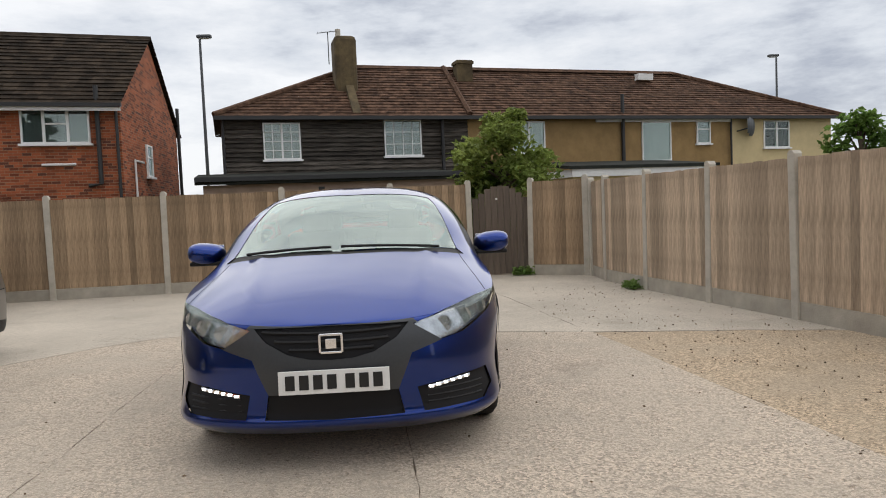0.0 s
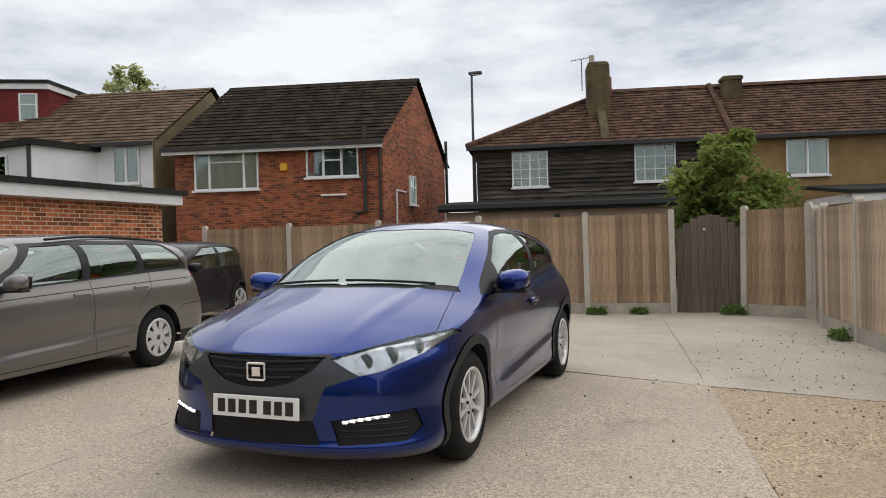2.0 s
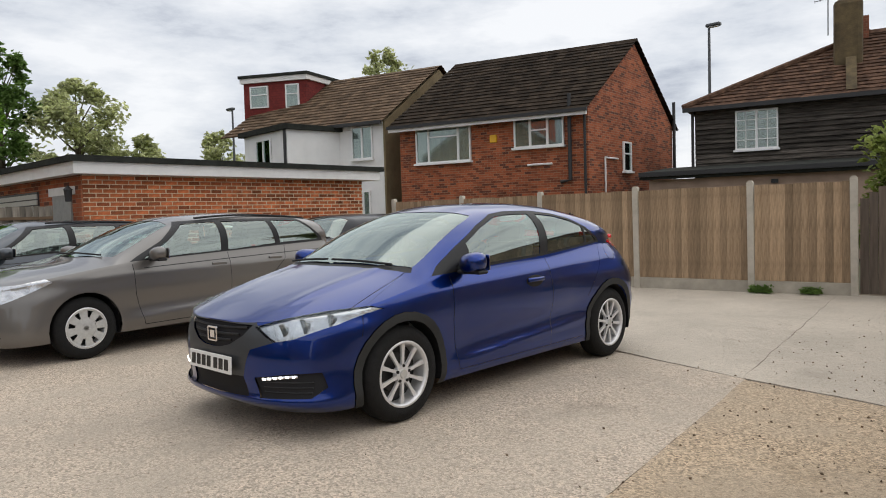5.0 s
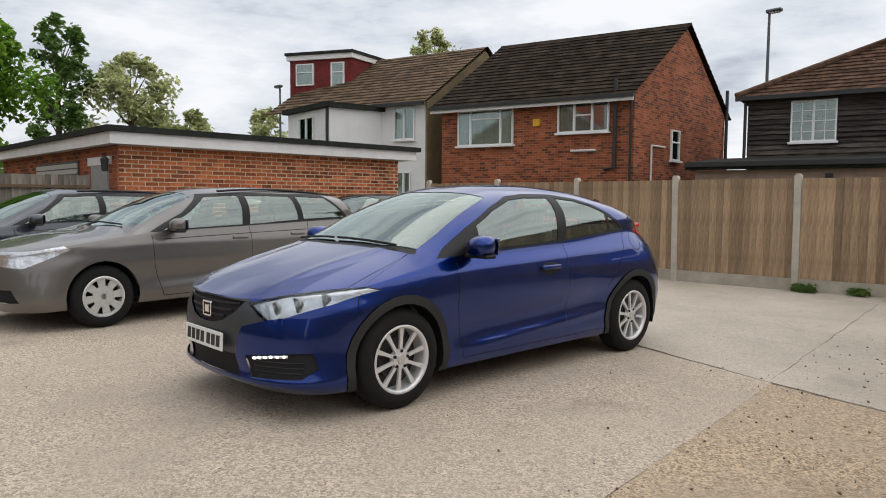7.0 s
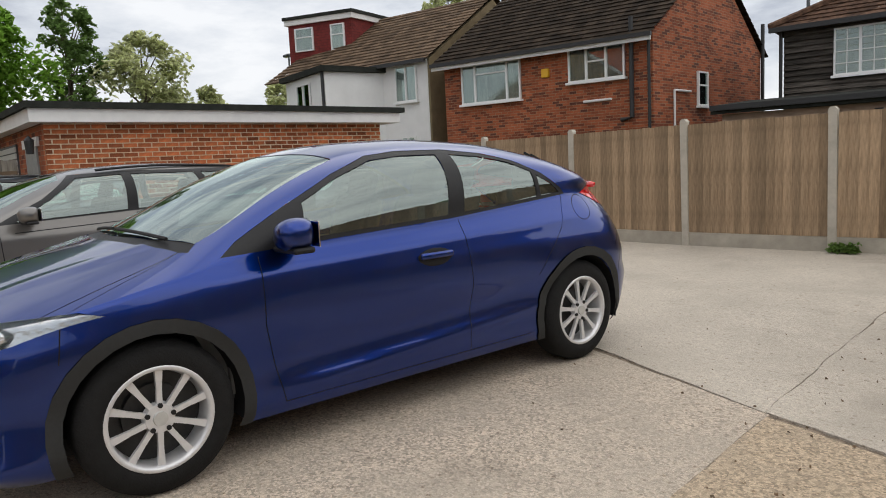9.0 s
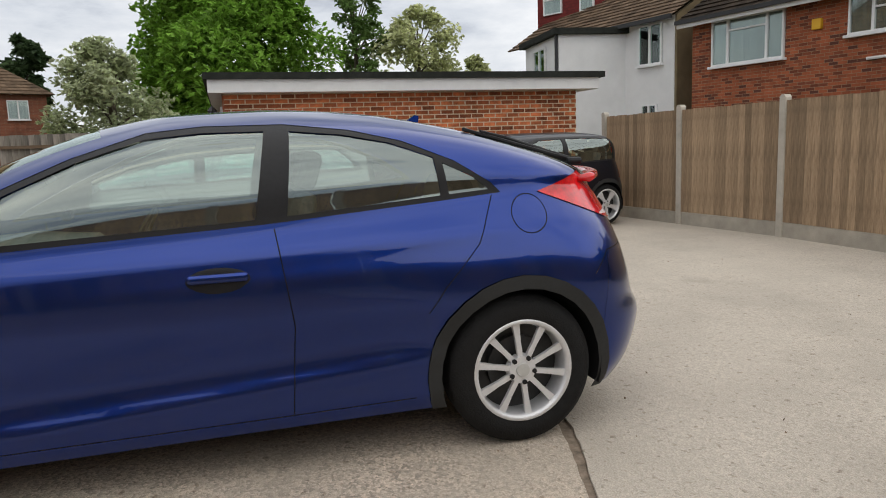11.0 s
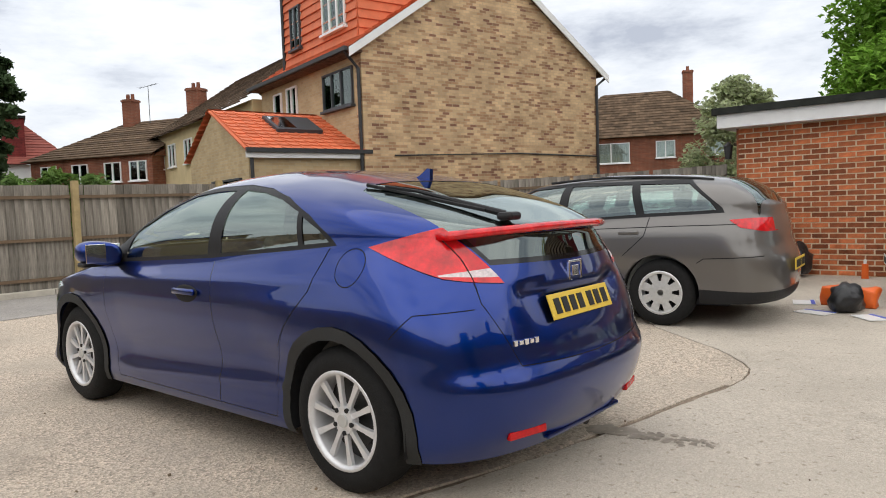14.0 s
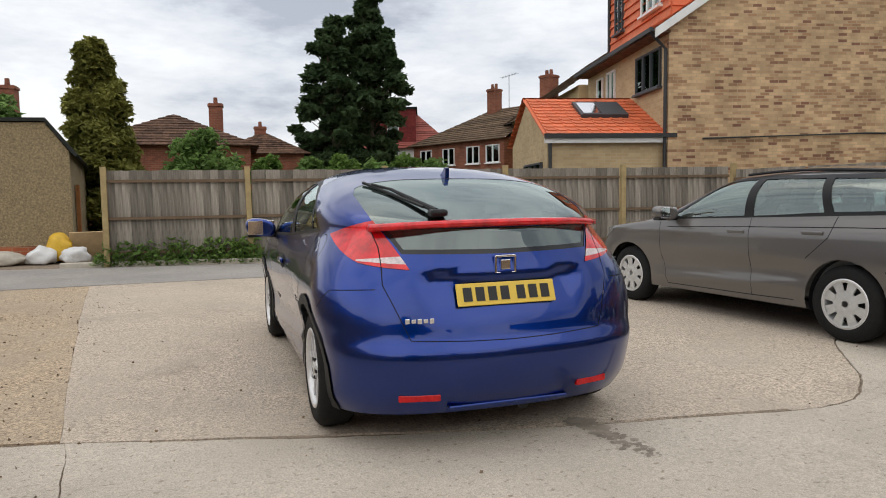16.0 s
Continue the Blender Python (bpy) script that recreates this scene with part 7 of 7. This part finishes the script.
tree(2.45, 8.55, 3.05, 1.4, L_YELLOW, "loose yellow-green leafy bush behind the gate", 25, 8000, 0.075, 0.08, name="bush", bare=0.35)
tree(9.4, 7.9, 2.7, 1.1, L_BUSH, "green bush beyond the fence", 26, 2000, 0.09, 0.1, name="bush")
tree(1.35, -17.0, 3.05, 1.55, L_MID, "round green garden bush", 27, 3500, 0.11, 0.1, name="bush")
tree(-0.6, -17.5, 2.4, 0.9, L_BUSH, "light green garden bush", 28, 1500, 0.10, 0.1, name="bush")
for k, x in enumerate((-1.6, -2.6, -3.6, -4.7, -5.7)):
    tree(x, -15.5 - 0.2 * k, 2.25 + 0.15 * (k % 2), 0.9, L_BUSH if k % 2 else L_MID, "clipped green hedge bush behind the fence", 30 + k, 1600, 0.10, 0.1, name="bush")
r = random.Random(8)
b = bmesh.new()
for k in range(1700):
    u = r.random() ** 1.3
    if u < 0.62:
        x = r.uniform(-0.6, 3.3)
        y = -8.75 - (0.13 * (x - 0.5) if x > 0.5 else 0) + r.uniform(-0.16, 0.22)
        s = r.uniform(0.06, 0.5) * (1.0 if 0.4 < x < 3.1 else 0.5)
    elif u < 0.75:
        x, y, s = 0.30 + r.uniform(-0.1, 0.16), 6.70 + r.uniform(-0.05, 0.03), r.uniform(0.03, 0.11)
    elif u < 0.83:
        x, y, s = 1.0 + r.uniform(-0.12, 0.12), 6.83 + r.uniform(-0.06, 0.04), r.uniform(0.03, 0.10)
    elif u < 0.93:
        x, y, s = 2.50 + r.uniform(-0.2, 0.12), 6.88 + r.uniform(-0.05, 0.04), r.uniform(0.03, 0.15)
    else:
        x, y, s = 3.55 + r.uniform(-0.08, 0.06), 4.25 + r.uniform(-0.2, 0.1), r.uniform(0.03, 0.12)
    for _ in range(3):
        leaves(b, Vector((x + r.uniform(-0.05, 0.05), y + r.uniform(-0.05, 0.05), s * r.random() + 0.02)), 0.018 + s * 0.10, r)
tagged(new("weeds", mesh_of("weeds", b, L_WEED)), "green weeds growing along the fence feet", "weeds", kind="stuff")

# ---- loose things ----
def sack(x, y, z, rx, ry, rz, material, label, name, seed, group=""):
    s = root(name, pose(x, y, 0), label, "rubbish", group)
    b = bmesh.new()
    bmesh.ops.create_icosphere(b, subdivisions=3, radius=1)
    for v in b.verts:
        k = 1 + 0.35 * noise.noise(v.co * 1.8 + Vector((seed, 0, 0))) + 0.12 * noise.noise(v.co * 5 + Vector((0, seed, 0)))
        v.co = Vector((v.co.x * rx * k, v.co.y * ry * k, max(-0.55, v.co.z) * rz * k))
    lo = min(v.co.z for v in b.verts)
    bmesh.ops.translate(b, vec=(0, 0, z - lo), verts=b.verts)
    part("sack", b, material, s, smooth=True)


M_WBAG = mat("white_plastic_sack", (0.68, 0.68, 0.67), 0.5, 0, 0.12, 6, 0.4, 20)
M_BBAG = mat("black_plastic_bag", (0.012, 0.012, 0.013), 0.35, 0, 0.2, 6, 0.4, 20)
M_YBAG = mat("yellow_packaging", (0.65, 0.40, 0.03), 0.5, 0, 0.15, 8)
M_CARD = mat("cardboard", (0.50, 0.36, 0.20), 0.85, 0, 0.15, 6)
M_ORANGE = mat("orange_plastic_bag", (0.75, 0.13, 0.015), 0.45, 0, 0.12, 8, 0.3, 20)
sack(4.35, -10.25, 0, 0.28, 0.22, 0.2, M_WBAG, "white plastic sack dumped beside the shed", "rubbish_sack", 1, "dumped sacks")
sack(3.75, -10.15, 0, 0.26, 0.2, 0.19, M_WBAG, "white plastic sack dumped beside the shed", "rubbish_sack", 2, "dumped sacks")
sack(4.05, -10.5, 0, 0.26, 0.2, 0.34, M_YBAG, "crumpled yellow packaging on the rubbish heap", "packaging", 3)
sack(5.1, -10.3, 0, 0.5, 0.3, 0.16, M_POST, "heap of grey rubble beside the shed", "rubble_heap", 4)
cb_ = root("cardboard_sheet", pose(3.6, -10.6, 0.33, 60, 0, 12), "brown cardboard sheet leaning on the rubbish", "cardboard")
part("sheet", box((0, 0, 0), (0.32, 0.30, 0.012)), M_CARD, cb_)
ob_ = root("carrier_bag", pose(-5.45, 2.05, 0, 0, 0, 80), "orange plastic carrier bag lying on the concrete", "bag")
b = bmesh.new()
add_box(b, (0, 0, 0.10), (0.26, 0.09, 0.10), pose(0, 0, 0, 0, 0, 0), 0.03)
bmesh.ops.subdivide_edges(b, edges=b.edges[:], cuts=3, use_grid_fill=True)
for v in b.verts:
    v.co += noise.noise_vector(v.co * 9) * 0.035
    v.co.z = max(v.co.z, 0.0)
part("bag_body", b, M_ORANGE, ob_, smooth=True)
part("print", box((0.0, 0.115, 0.10), (0.12, 0.006, 0.03)), M_PLATE_W, ob_)
sack(-5.1, 2.08, 0, 0.22, 0.15, 0.17, M_BBAG, "black plastic bag crumpled on the concrete", "bin_bag", 7)
for k, (x, y, a) in enumerate(((-5.5, 1.6, 15), (-4.85, 1.85, 70), (-4.75, 2.35, 40), (-5.6, 2.5, 5))):
    p = root("paper_sheet", pose(x, y, 0.004, 0, 0, a), "white folded leaflet lying on the concrete", "paper", "scattered papers")
    part("page", box((0, 0, 0.004), (0.16, 0.11, 0.004)), M_PLATE_W, p)
    part("blue_band", box((0, 0.085, 0.0095), (0.16, 0.02, 0.0012)), mat("blue_print", (0.05, 0.10, 0.5), 0.5) if k == 0 else bpy.data.materials["blue_print"], p)
bk = root("bucket", pose(-8.0, 2.35, 0), "black plastic bucket standing by the garage wall", "bucket")
part("body", tube((0, 0, 0), (0, 0, 0.32), 0.15, 0.19, 20), M_BBAG, bk)
part("rim", tube((0, 0, 0.31), (0, 0, 0.335), 0.205, 0.205, 20), M_TRIM, bk)
sack(-8.05, 0.9, 0, 0.22, 0.2, 0.3, M_BBAG, "black bin bag by the garage wall", "bin_bag", 9)
bo = root("spray_bottle", pose(-8.1, 1.75, 0), "orange bottle standing by the garage wall", "bottle")
part("bottle_body", tube((0, 0, 0), (0, 0, 0.2), 0.045, 0.04, 14), M_ORANGE, bo)
part("bottle_cap", tube((0, 0, 0.2), (0, 0, 0.26), 0.02, 0.018, 10), M_PLATE_W, bo)
hatchback(pose(0.012, 0, 0))
other_car(pose(-4.22, -0.55, 0, 0, 0, 5.2), estate_parts(), "grey metallic estate car with silver wheel covers parked on concrete", M_GREY_CAR, M_GREY_CAR)
other_car(pose(-6.95, -1.35, 0, 0, 0, 9.5), estate_parts(0.02), "dark slate grey car parked beside the estate", M_SLATE_CAR, M_SLATE_CAR)
other_car(pose(-6.5, 4.1, 0, 0, 0, 11.5), small_hatch_parts(), "small black hatchback with five-spoke wheels parked by the brick garage", M_BLACK_CAR, M_BLACK_CAR)

# ---- bricks of the garage wall ----
BR = [mesh_of("brick", box((0, 0, 0), (0.103, 0.012, 0.0300), 0.003), M_BRICK_ORANGE) for _ in range(1)][0]
rest = []
gm = FR[ga.name]
count = 0
for row in range(29):
    z = 0.0375 + 0.0755 * row
    for k in range(28):
        u = 0.11 + 0.2245 * k + (0.112 if row % 2 else 0)
        if u > GL - 0.1:
            continue
        du, dv = rng.uniform(-0.002, 0.002), rng.uniform(-0.003, 0.003)
        if k < 12 and 8 <= row and count < 300 and z < 2.18:
            o = new("brick", BR)
            o.parent = ga
            o.matrix_basis = gm @ pose(u + du, 0.004 + dv, z, 0, 0, rng.uniform(-0.4, 0.4))
            count += 1
        elif z < 2.18:
            rest.append((u + du, 0.002 + dv, z, 0.103))
    if z < 2.18:
        for u in ((0.05,) if row % 2 else (GL - 0.06,)):
            rest.append((u, 0.002, z, 0.047))
vs, fs = [], []
for u, v, z, hl in rest:
    n0 = len(vs)
    for a, c in ((hl, 0.0), (hl - 0.0025, -0.008)):
        for su, sz in ((-1, -1), (1, -1), (1, 1), (-1, 1)):
            hz = 0.030 if c == 0.0 else 0.0275
            vs.append(gm @ Vector((u + su * a, v + c, z + sz * hz)))
    fs += [(n0 + 4, n0 + 5, n0 + 6, n0 + 7)] + [(n0 + i, n0 + (i + 1) % 4, n0 + 4 + (i + 1) % 4, n0 + 4 + i) for i in range(4)]
me = bpy.data.meshes.new("bricks")
me.from_pydata(vs, [], fs)
me.materials.append(M_BRICK_JOINED)
o = new("bricks", me)
o.parent = ga
tagged(o, kind="stuff")
